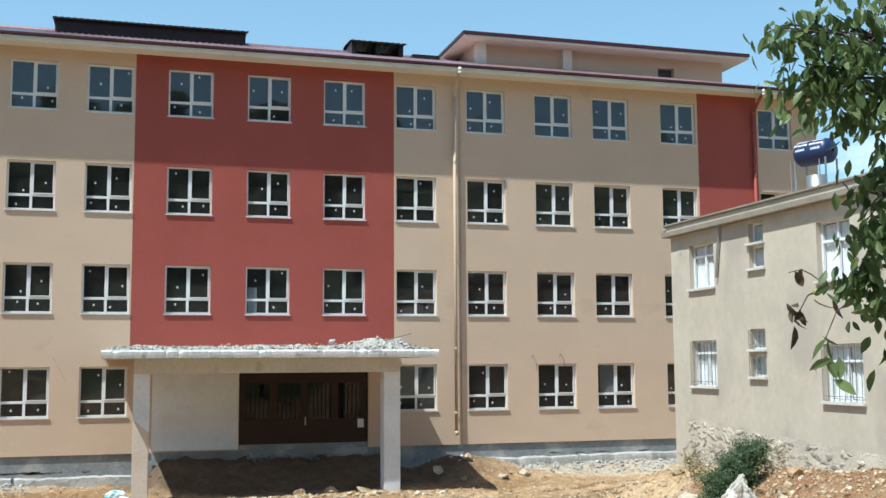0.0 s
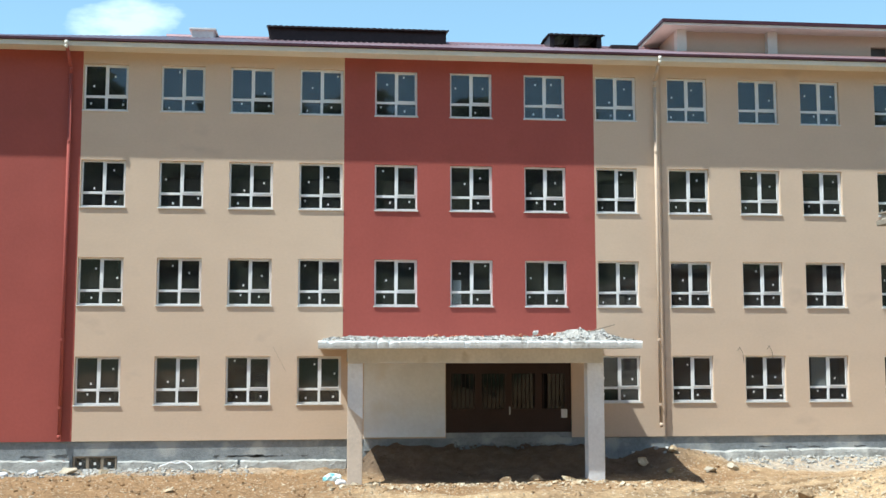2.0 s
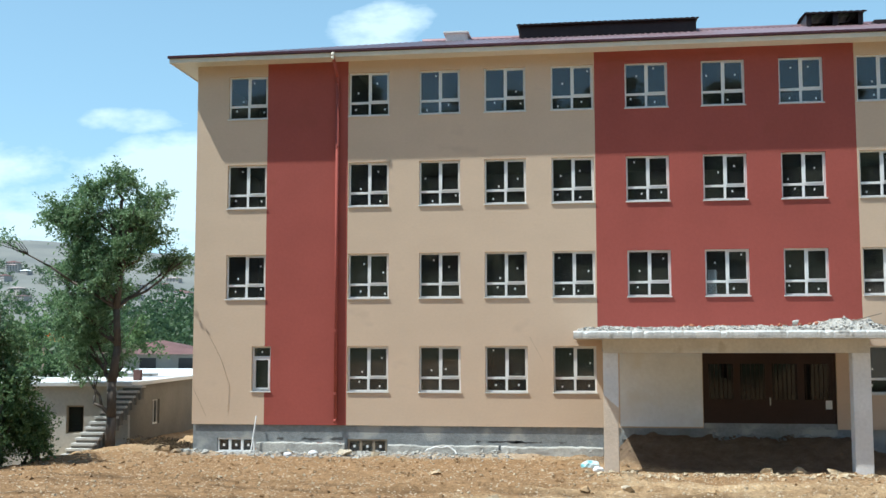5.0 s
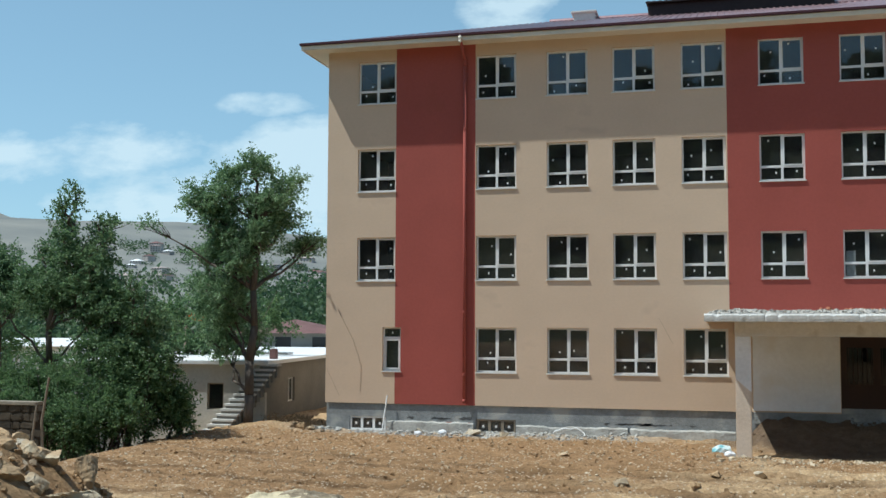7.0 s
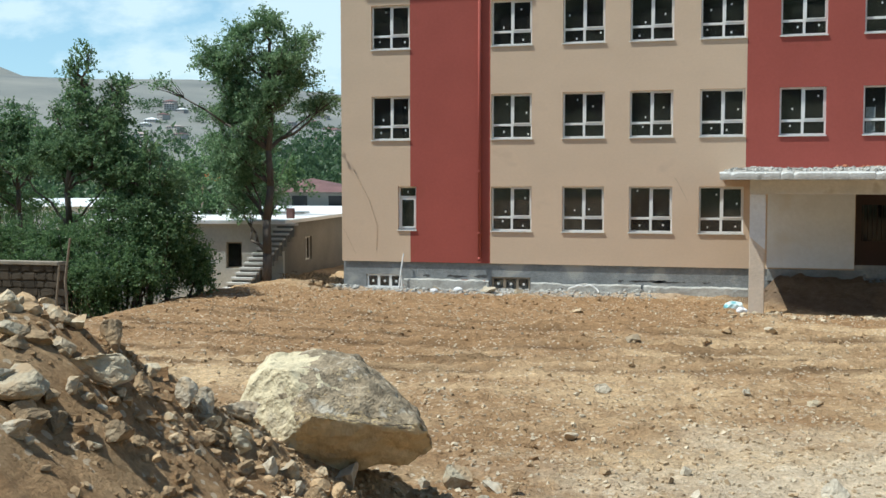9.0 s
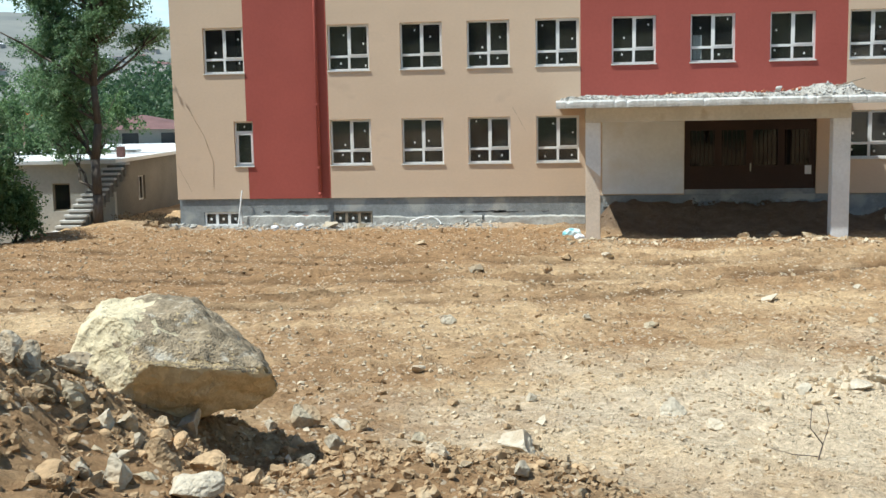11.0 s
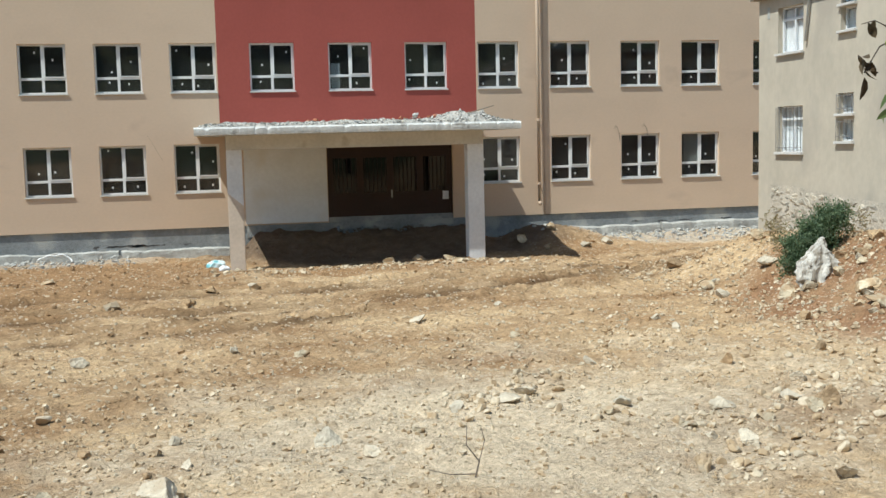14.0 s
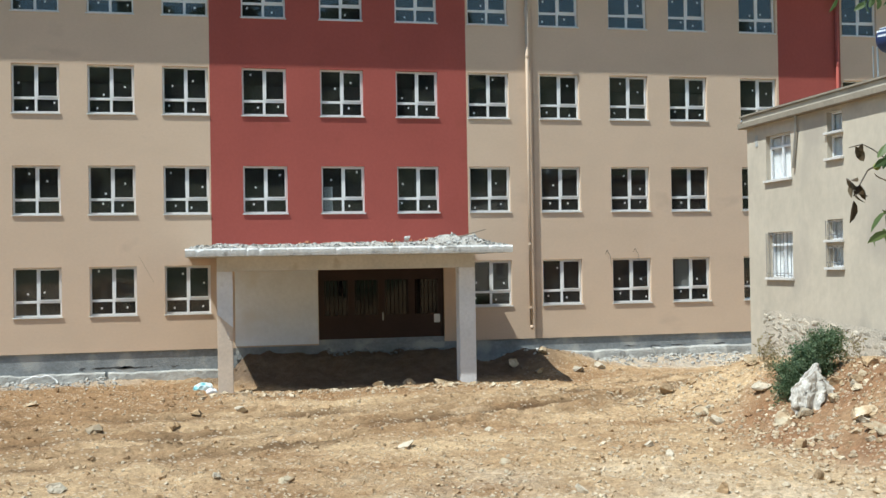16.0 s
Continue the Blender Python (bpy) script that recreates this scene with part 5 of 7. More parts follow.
def build_tree(label, base, top, trunk_r, lobes, count, size, seed, material, lean=0.2):
    tree = empty("tree", label, "tree")
    rr, b = random.Random(seed), Build()
    bz = float(height(base[0], base[1])) - 0.2
    p = limb(b, (base[0], base[1], bz), top, trunk_r, trunk_r * 0.35, lean, rr, 10, 7)
    for x, y, z, rx, rz in lobes:
        near = [q for q in p if q.z < z - 0.2 - 0.55 * math.hypot(x - q.x, y - q.y)] or p[1:3]
        start = near[-1]
        pts = limb(b, start, (x, y, z - rz * 0.2), trunk_r * 0.34, 0.02, 0.22, rr, 6)
        for _ in range(6):
            e = Vector((x + rr.uniform(-1, 1) * rx * 1.1, y + rr.uniform(-1, 1) * rx * 1.1, z + rr.uniform(-0.8, 1.25) * rz))
            limb(b, pts[-2], e, 0.024, 0.006, 0.08, rr, 5, 3)
    b.put("trunk", M_BARK, tree, "grey-brown trunk and limbs", smooth=True)
    leaves("crown", lobes, count, size, seed, material, tree)
    return tree


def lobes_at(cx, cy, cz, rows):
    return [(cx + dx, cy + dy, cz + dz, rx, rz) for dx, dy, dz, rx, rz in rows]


def crown_at(cx, cy, rows, skew=0.0, depth=0.5):
    """Lobes (across, height, radius across, radius up), staggered in depth."""
    return [(cx + dx, cy + skew * dx + depth * (i % 3 - 1), z, rx, rz) for i, (dx, z, rx, rz) in enumerate(rows)]


POPLAR = crown_at(-18.3, 0.85, ((0.1, 10.7, 0.9, 0.6), (-1.0, 10.3, 0.8, 0.6), (0.9, 10.2, 0.75, 0.55), (1.2, 9.5, 0.6, 0.5), (-2.0, 9.7, 0.7, 0.45), (-2.5, 9.3, 0.6, 0.4), (-3.6, 8.3, 0.5, 0.22),
                                (-1.5, 8.8, 1.0, 0.7), (0.1, 9.2, 1.1, 0.8), (1.2, 8.6, 0.75, 0.55), (2.1, 7.8, 0.6, 0.35), (1.4, 7.6, 0.8, 0.4), (-0.1, 7.7, 1.0, 0.6)), 0.45)
POPLAR += crown_at(-18.3, 1.5, ((-1.7, 7.3, 0.9, 0.6), (-2.9, 7.3, 0.5, 0.4), (-2.8, 6.2, 0.65, 0.6), (-1.4, 6.0, 1.05, 0.7), (-0.6, 6.5, 0.8, 0.6), (-2.4, 5.0, 0.85, 0.7), (-1.1, 4.9, 0.95, 0.7),
                                 (-1.8, 3.9, 0.8, 0.55), (-0.6, 3.9, 0.5, 0.5), (-1.3, 3.2, 0.5, 0.4)), 0.1)
POPLAR += crown_at(-18.3, 0.0, ((-0.3, 6.9, 0.7, 0.5), (0.4, 8.1, 0.8, 0.5), (-1.0, 7.9, 0.8, 0.6), (0.9, 9.3, 0.7, 0.5), (-0.9, 9.4, 0.8, 0.6), (-1.0, 5.6, 0.6, 0.5)), 0.2, 0.2)
build_tree("tall leafy tree with a bare lower trunk at the yard's edge", (-18.42, 0.5), (-18.2, 0.5, 9.9), 0.20, POPLAR, 72000, 0.10, 31, M_LEAF)

PLUM = crown_at(-23.6, -4, ((0.5, 9.1, 0.3, 0.45), (-0.2, 8.8, 0.45, 0.35), (-0.6, 8.1, 0.5, 0.4), (0.15, 7.6, 0.5, 0.4), (1.5, 8.1, 0.6, 0.22), (1.1, 7.6, 0.6, 0.3), (1.9, 7.5, 0.35, 0.3), (0.4, 7.0, 1.1, 0.5),
                            (-1.3, 7.0, 0.5, 0.4), (1.6, 6.7, 0.7, 0.45), (0, 6.0, 1.3, 0.7), (-1.7, 5.9, 1.1, 0.7), (1.5, 5.7, 1.0, 0.6), (-0.5, 5.1, 1.0, 0.35), (1.1, 4.9, 1.1, 0.6), (-2.4, 5.1, 0.6, 0.35)))
build_tree("bushy green tree with an open uneven crown", (-25.0, -4.2), (-23.5, -4, 8.0), 0.17, PLUM, 36000, 0.11, 32, M_LEAFDARK)
SIDE = crown_at(-28.0, -2, ((0.3, 6.7, 1.2, 0.9), (1.3, 5.9, 1.2, 0.7), (-1.4, 5.9, 1.4, 1.1), (-0.2, 5.6, 1.3, 0.6), (-1.6, 4.6, 1.2, 0.9)))
build_tree("dense dark green tree at the edge of the gardens", (-28.0, -2.0), (-28.0, -2, 6.4), 0.16, SIDE, 20000, 0.12, 33, M_LEAFDARK)
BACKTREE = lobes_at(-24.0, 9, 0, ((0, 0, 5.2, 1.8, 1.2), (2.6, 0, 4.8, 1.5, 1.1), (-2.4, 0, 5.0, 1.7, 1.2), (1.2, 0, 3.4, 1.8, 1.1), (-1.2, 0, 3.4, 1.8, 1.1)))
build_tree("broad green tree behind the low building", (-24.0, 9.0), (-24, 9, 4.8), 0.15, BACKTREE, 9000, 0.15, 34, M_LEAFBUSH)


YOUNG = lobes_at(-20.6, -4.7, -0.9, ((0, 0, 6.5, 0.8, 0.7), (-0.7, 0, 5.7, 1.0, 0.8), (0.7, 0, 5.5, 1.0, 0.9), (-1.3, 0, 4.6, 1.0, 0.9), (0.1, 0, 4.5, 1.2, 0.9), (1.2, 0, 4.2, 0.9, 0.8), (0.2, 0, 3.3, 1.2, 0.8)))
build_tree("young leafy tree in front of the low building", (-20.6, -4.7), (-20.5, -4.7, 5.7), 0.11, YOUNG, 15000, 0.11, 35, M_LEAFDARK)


def build_bushes():
    rows = ((-19.9, -4.6, 2.6, 1.3, 1.2), (-21.4, -5.0, 2.6, 1.4, 1.5), (-20.4, -5.6, 1.5, 1.2, 1.0), (-22.8, -5.6, 2.0, 1.4, 1.2), (-24.3, -5.2, 2.1, 1.5, 1.1),
            (-21.8, -3.4, 4.0, 1.2, 1.0), (-26.2, -4.6, 2.2, 1.6, 1.1), (-19.2, -4.0, 1.5, 0.8, 0.8), (-21.6, -6.4, 1.1, 1.1, 0.9), (-23.8, -6.6, 1.3, 1.2, 0.9), (-28.3, -4.6, 2.6, 1.6, 1.4), (-29.5, -1.0, 3.6, 2.0, 1.3), (-31.5, 3.0, 3.4, 1.9, 1.4), (-27.6, 1.5, 2.6, 1.6, 1.0))
    for i, (x, y, z, rx, rz) in enumerate(rows):
        bush = empty("bush", "dark green unpruned bush along the garden edge", "bush", "bushes along the garden edge")
        rr, b = random.Random(60 + i), Build()
        g = float(height(x, y))
        for _ in range(7):
            limb(b, (x + rr.uniform(-0.3, 0.3), y + rr.uniform(-0.3, 0.3), g - 0.1), (x + rr.uniform(-1, 1) * rx * 0.7, y + rr.uniform(-1, 1) * rx * 0.7, z + rr.uniform(0, 0.6) * rz), 0.035, 0.01, 0.1, rr, 5, 4)
        b.put("branching", M_BARK, bush)
        low = (x, y + 0.3, (z + g) / 2 + 0.1, rx * 0.75, max(0.35, (z - g) * 0.45))
        leaves("foliage", [(x - rx * 0.35, y, z + 0.35, rx * 0.75, rz * 0.85), (x + rx * 0.4, y - 0.2, z + 0.1, rx * 0.7, rz * 0.8), low], 8500, 0.095, 70 + i, M_LEAFBUSH, bush)


build_bushes()


# ---- low building, outside stair, garden wall ----
def build_low_building():
    low = empty("low_building", "low grey plastered building with a flat white roof", "building")
    turn = pose(-18.38, 2.0, 0, 0, 0, 7)
    W, D, H, G = 8.5, 26.0, 2.80, -1.2
    b = Build()
    # front with a doorway and window, side with a window
    def cell(to, p, q, z0, z1, open_at):
        x0, x1, y0, y1 = to(p, q)
        v = [(x, y, z) for z in (z0, z1) for y in (y0, y1) for x in (x0, x1)]
        ends = ((0, 4, 6, 2), (1, 3, 7, 5)) if y1 - y0 < 0.3 else ((0, 1, 5, 4), (2, 6, 7, 3))
        faces = list(((0, 1, 5, 4), (2, 6, 7, 3)) if y1 - y0 < 0.3 else ((0, 4, 6, 2), (1, 3, 7, 5)))
        cu, cz = (p + q) / 2, (z0 + z1) / 2
        for face, du, dz in ((ends[0], p - 0.01, cz), (ends[1], q + 0.01, cz), ((0, 2, 3, 1), cu, z0 - 0.01), ((4, 5, 7, 6), cu, z1 + 0.01)):
            if open_at(du, dz):
                faces.append(face)
        b.add(v, faces)

    def quad_wall(along, deep, u0, u1, holes, to):
        us, zs = sorted({u0, u1, *[v for h in holes for v in h[:2]]}), sorted({G, H, *[v for h in holes for v in h[2:]]})
        for i in range(len(us) - 1):
            for j in range(len(zs) - 1):
                cu, cz = (us[i] + us[i + 1]) / 2, (zs[j] + zs[j + 1]) / 2
                if any(p < cu < q and c < cz < d for p, q, c, d in holes):
                    continue
                cell(to, us[i], us[i + 1], zs[j], zs[j + 1], lambda a, c: any(p < a < q and e < c < d for p, q, e, d in holes) or not (u0 < a < u1 and G < c < H))
    quad_wall("x", 0, -W, 0, [(-2.45, -1.75, 0.95, 2.05), (-5.4, -4.2, 1.0, 2.1)], lambda p, q: (p, q, 0, 0.25))
    weld(b.put("wall", M_LOWWALL, low, "pale plastered front wall"))
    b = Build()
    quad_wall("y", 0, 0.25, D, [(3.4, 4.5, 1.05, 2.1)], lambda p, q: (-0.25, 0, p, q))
    weld(b.put("wall", M_SHADEWALL, low, "side wall, coloured dark for its shaded side"))
    Build().box(-W, -W + 0.25, 0.25, D, G, H).put("wall", M_SHADEWALL, low)
    Build().box(-W, 0, D, D + 0.25, G, H).put("wall", M_SHADEWALL, low)
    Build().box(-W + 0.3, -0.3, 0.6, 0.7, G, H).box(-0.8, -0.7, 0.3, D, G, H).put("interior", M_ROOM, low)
    for x0, x1, z0, z1 in ((-2.45, -1.75, 0.95, 2.05), (-5.4, -4.2, 1.0, 2.1)):
        fr = Build().box(x0, x0 + 0.06, 0.1, 0.16, z0, z1).box(x1 - 0.06, x1, 0.1, 0.16, z0, z1).box(x0 + 0.06, x1 - 0.06, 0.1, 0.16, z1 - 0.06, z1).box(x0 + 0.06, x1 - 0.06, 0.1, 0.16, z0, z0 + 0.06)
        w = fr.put("window", M_WOOD, low)
        Build().box(x0 + 0.06, x1 - 0.06, 0.12, 0.126, z0 + 0.06, z1 - 0.06).put("pane", M_GLASS, w)
    fr = Build().box(-0.16, -0.1, 3.4, 3.46, 1.05, 2.1).box(-0.16, -0.1, 4.44, 4.5, 1.05, 2.1).box(-0.16, -0.1, 3.92, 3.98, 1.05, 2.1).box(-0.16, -0.1, 3.46, 4.44, 2.04, 2.1).box(-0.16, -0.1, 3.46, 4.44, 1.05, 1.11)
    w = fr.put("window", M_SILL, low)
    Build().box(-0.135, -0.129, 3.46, 4.44, 1.11, 2.04).put("pane", M_GLASS, w)
    Build().soft_box(-W - 0.2, 0.18, -0.2, D + 0.2, H, H + 0.16, 0.02).put("roof", M_WHITEROOF, low, "flat white sheet roof")
    Build().soft_box(-0.5, -0.2, 2.2, 2.5, H + 0.16, H + 0.60, 0.02).put("chimney", M_TILE, low)
    Build().soft_box(-3.3, -1.6, 9.0, 10.0, H + 0.17, H + 0.26, 0.02).put("roof_hatch", M_STEEL, low)
    low.matrix_world = turn
    # outside stair climbing along the front to the roof
    stair = empty("outside_stair", "outside concrete stair climbing to the flat roof", "stairs")
    n = 14
    for i in range(n):
        x, y, z = -19.98 + i * 0.104, -0.35 + i * 0.17, 0.36 + i * 0.19
        st = Build().soft_box(x, x + 1.0 - 0.012 * i, y, y + 0.42, z - 0.09, z, 0.012)
        step = st.put("step", M_CONC, stair)
        Build().box(x + 0.04, x + 0.94 - 0.012 * i, y + 0.06, y + 0.36, z - 0.55, z - 0.09).put("riser", M_SHADEWALL, step)


def build_garden_wall():
    wall = empty("garden_wall", "low mortared stone wall with a concrete coping", "wall")
    r = random.Random(8)
    x0, x1, y = -31.0, -21.35, -9.0
    Build().box(x0, x1, y + 0.06, y + 0.40, -1.2, 1.86).put("core", M_FIELDSTONE, wall)
    meshes = []
    for i in range(6):
        blk = Build().soft_box(-1, 1, -1, 1, -1, 1, 0.28)
        blk.v = [(p[0] + 0.16 * noise.noise(Vector(p) * 0.9 + Vector((i * 5, 0, 0))), p[1], p[2] + 0.2 * noise.noise(Vector(p) * 0.9 + Vector((0, i * 5, 0)))) for p in blk.v]
        meshes.append(blk.mesh("stone", M_FIELDSTONE))
    z = 0.0
    while z < 1.8:
        h = r.uniform(0.22, 0.32)
        x = x0 + r.uniform(0, 0.3)
        while x < x1 - 0.1:
            w = r.uniform(0.22, 0.62)
            s = child("stone", r.choice(meshes), wall, (x + w / 2, y + 0.05, z + h / 2))
            s.scale = (w * 0.48, 0.05, h * r.uniform(0.38, 0.52))
            s.rotation_euler = (0, r.uniform(-0.15, 0.15), 0)
            x += w
        z += h
    Build().soft_box(x0, x1 + 0.04, y - 0.04, y + 0.46, 1.86, 1.97, 0.02).put("coping", M_COPING, wall)
    post = Build()
    post.path([(-20.95, -9.1, 0.1), (-21.05, -9.05, 1.4), (-20.8, -9.1, 2.75)], 0.05, 0.035, 7)
    tagged(post.put("fence_post", M_WOOD), "leaning weathered wooden post by the garden wall", "post")
    post = Build().path([(-21.35, -9.2, 0.2), (-21.15, -9.2, 1.9)], 0.04, 0.03, 7)
    tagged(post.put("fence_post", M_WOOD), "short leaning wooden post by the garden wall", "post")


build_low_building()
build_garden_wall()


# ---- gardens and town in the distance ----
def simple_house(name, label, x, y, w, d, h, roof_h, wall_m, roof_m, floors, cols, turn=0.0, hip=True, category="house", group=""):
    hs = empty(name, label, category, group)
    g = float(height(x, y))
    b = Build().box(-w / 2, w / 2, -d / 2, d / 2, -3, h)
    b.put("wall", wall_m, hs)
    o = 0.05 * w
    rf = Build()
    ins = min(w, d) / 2 * (0.98 if hip else 0.0)
    rf.add([(-w / 2 - o, -d / 2 - o, h), (w / 2 + o, -d / 2 - o, h), (w / 2 + o, d / 2 + o, h), (-w / 2 - o, d / 2 + o, h), (-w / 2 + ins, 0, h + roof_h), (w / 2 - ins, 0, h + roof_h)],
           [(0, 1, 5, 4), (2, 3, 4, 5), (1, 2, 5), (3, 0, 4), (3, 2, 1, 0)])
    rf.put("roof", roof_m, hs)
    for k in range(floors):
        for i in range(cols):
            cx, z = -w / 2 + w * (i + 0.5) / cols, h * (k + 0.45) / floors
            ww, wh = w / cols * 0.42, h / floors * 0.45
            Build().box(cx - ww / 2, cx + ww / 2, -d / 2 - 0.03, -d / 2 + 0.05, z, z + wh).put("window", M_DARKPANE, hs)
    hs.matrix_world = pose(x, y, g, 0, 0, turn)
    return hs


def build_distance():
    simple_house("small_house", "small house with a shallow reddish tile roof", -29.8, 33, 7.6, 8.0, 4.8, 0.95, M_LOWWALL, M_TILE, 2, 3, 10)
    simple_house("shed", "white-roofed long shed half hidden by trees", -37.2, 14.0, 5.2, 6.0, 4.1, 0.4, M_WHITE, M_WHITEROOF, 1, 2, 20, False, "shed")
    r = random.Random(44)
    for i in range(64):
        dist, az = r.uniform(1150, 1560), radians(r.uniform(12, 44))
        x, y = -math.sin(az) * dist, -38 + math.cos(az) * dist
        w = r.uniform(9, 22)
        fl = r.choice((1, 2, 2, 3, 3))
        simple_house("town_house", "pale town block below the bare hills", x, y, w, r.uniform(10, 14), fl * 2.9, r.uniform(1.2, 3.0), M_TOWN, r.choice((M_TOWNROOF, M_TOWNROOF, M_TOWNROOF, M_TILE, M_WHITEROOF)), fl, 4, r.uniform(-30, 30), True, "town house", "houses of the town")
    # woods between the gardens and the town
    lobes = []
    for i in range(250):
        dist = r.uniform(64, 170)
        az = radians(r.uniform(11, 46) if i < 170 else r.uniform(12, 26))
        if 0.31 < az < 0.48 and dist < 92:
            continue
        x, y = -math.sin(az) * dist, -38 + math.cos(az) * dist
        s = r.uniform(2.0, 3.4) * dist / 90
        g = float(height(x, y))
        top = 4.4 + dist * r.uniform(0.02, 0.05)
        for k in range(3):
            lobes.append((x + r.uniform(-1, 1) * s * 0.4, y, g + (top - g) * (0.25 + 0.27 * k), s * (1.0 - 0.2 * k), (top - g) * 0.24))
    tagged(leaves("woods", lobes, 150000, 0.5, 90, M_FARLEAF, tufts=85), "green trees filling the valley before the town", "woods", kind="stuff")
    lobes = []
    for i in range(260):
        dist, az = r.uniform(900, 1650), radians(r.uniform(12, 46))
        x, y = -math.sin(az) * dist, -38 + math.cos(az) * dist
        s = r.uniform(4.0, 8.0)
        lobes.append((x, y, float(height(x, y)) + s * 0.5, s * 1.6, s * 0.8))
    tagged(leaves("far_woods", lobes, 40000, 2.0, 91, M_FARLEAF, tufts=85), "far trees among the houses of the town", "woods", kind="stuff")
    # trees on the slope across the road, which the panes mirror
    lobes = []
    for i in range(210):
        x, y = r.uniform(-95, 130), r.uniform(-116, -62)
        g = float(height(x, y))
        tall = r.uniform(3.5, 6.0) + 5.5 * math.exp(-((x + 36) / 9) ** 2) - (1.5 if x > 30 else 0.0)
        for k in range(3):
            lobes.append((x + r.uniform(-1, 1), y + r.uniform(-1, 1), g + tall * (0.25 + 0.25 * k), tall * (0.42 - 0.08 * k), tall * 0.24))
    tagged(leaves("slope_woods", lobes, 70000, 1.1, 92, M_SLOPELEAF, tufts=90), "dark green trees on the slope facing the school", "woods", kind="stuff")
    tarp = Build()
    for i in range(6):
        tarp.soft_box(-0.5 + i * 0.3, -0.2 + i * 0.3, -0.4, 0.4, 0.0, 0.35 + 0.12 * (i % 3), 0.05)
    ob = tagged(tarp.put("orange_tarpaulin", M_ORANGE), "orange tarpaulin spread among the garden trees", "tarpaulin")
    ob.matrix_world = pose(-27.0, 12.5, 4.6)
    frame_b = Build()
    for dx in (-0.6, 1.2):
        frame_b.tube((-27.0 + dx, 12.5, -2.5), (-27.0 + dx, 12.5, 4.62), 0.06)
    tagged(frame_b.put("pole_frame", M_WOOD), "thin wooden poles carrying the tarpaulin", "poles")


build_distance()


# ---- walnut boughs overhead ----
def build_walnut():
    tree = empty("walnut_tree", "walnut tree with green nuts, leafy boughs hanging over the yard", "tree")
    rr, b = random.Random(77), Build()
    base = (8.6, -36.2)
    g = float(height(*base)) - 0.2
    fork = (8.4, -35.8, 6.0)
    limb(b, (*base, g), fork, 0.22, 0.16, 0.12, rr, 10, 6)
    # leafy ends of the boughs: centre and reach
    ends = ((3.84, -32.38, 6.28, 0.30), (4.03, -32.40, 5.98, 0.32), (3.67, -32.37, 6.06, 0.20), (3.95, -32.38, 5.84, 0.15), (3.47, -32.35, 6.30, 0.12), (4.21, -32.32, 5.60, 0.16), (3.59, -32.36, 5.98, 0.10),
            (4.09, -32.23, 5.36, 0.13), (4.09, -32.31, 5.14, 0.17), (4.02, -32.14, 4.92, 0.10), (4.23, -32.17, 4.82, 0.15), (4.34, -32.5, 6.5, 0.35), (4.39, -32.5, 5.6, 0.3), (3.99, -32.45, 6.75, 0.3))
    twigs = []
    hubs = []
    for e in ((5.0, -33.0, 6.6), (4.9, -32.9, 5.9), (4.9, -32.7, 5.2)):
        limb(b, fork, e, 0.075, 0.03, 0.12, rr, 7, 6)
        hubs.append(Vector(e))
    for x, y, z, reach in ends:
        c = Vector((x, y, z))
        hub = min(hubs, key=lambda h: (h - c).length)
        limb(b, hub, c, 0.018, 0.007, 0.06, rr, 6, 5)
        for k in range(int(4 + reach * 42)):
            t = c + Vector((rr.gauss(0, 0.55), rr.gauss(0, 0.55), rr.gauss(0, 0.55))) * reach
            limb(b, c.lerp(hub, rr.uniform(0, 0.15)), t, 0.006, 0.003, 0.03, rr, 4, 2)
            twigs.append(t)
    # thin sprig with withered leaves hanging before the house
    spr = [Vector(p) for p in ((5.20, -32.3, 5.15), (4.60, -32.0, 4.86), (4.21, -31.85, 4.80), (4.03, -31.8, 4.86), (3.93, -31.74, 4.80), (3.84, -31.72, 4.64))]
    b.path(spr, 0.010, 0.004, 5)
    b.path([spr[3], Vector((3.97, -31.74, 4.93)), Vector((3.91, -31.72, 4.965)), Vector((3.83, -31.70, 4.945))], 0.005, 0.003, 5)
    b.path([spr[2], Vector((4.09, -31.8, 4.70)), Vector((4.01, -31.78, 4.52))], 0.005, 0.003, 5)
    b.put("trunk", M_BARK, tree, "smooth grey boughs and twigs", smooth=True)

    def leaf_blades(spots, name, material, size, droop, seed, curl=0.1):
        q, m = random.Random(seed), Build()
        for p in spots:
            s = size * q.uniform(0.65, 1.25)
            d = Vector((q.gauss(0, 0.6), q.gauss(0, 0.6), q.gauss(-droop, 0.5))).normalized()
            side = d.cross(Vector((q.gauss(0, 1), q.gauss(0, 1), q.gauss(0, 1)))).normalized()
            up = d.cross(side)
            prof = ((0.0, 0.02), (0.22, 0.17), (0.5, 0.23), (0.78, 0.15), (1.0, 0.01))
            verts = []
            for t, w in prof:
                c = p + d * (t * s) - up * (curl * s * t * t)
                verts += [c + side * (w * s) + up * (0.07 * s * w * 4), c, c - side * (w * s) + up * (0.07 * s * w * 4)]
            faces = []
            for i in range(4):
                faces += [(3 * i, 3 * i + 3, 3 * i + 4, 3 * i + 1), (3 * i + 1, 3 * i + 4, 3 * i + 5, 3 * i + 2)]
            m.add(verts, faces)
        return m.put(name, material, tree)

    spots = []
    for t in twigs:
        for _ in range(12):
            spots.append(t + Vector((rr.gauss(0, 0.06), rr.gauss(0, 0.06), rr.gauss(-0.02, 0.06))))
    leaf_blades(spots, "leaves", M_LEAFNEAR, 0.092, 1.1, 5)
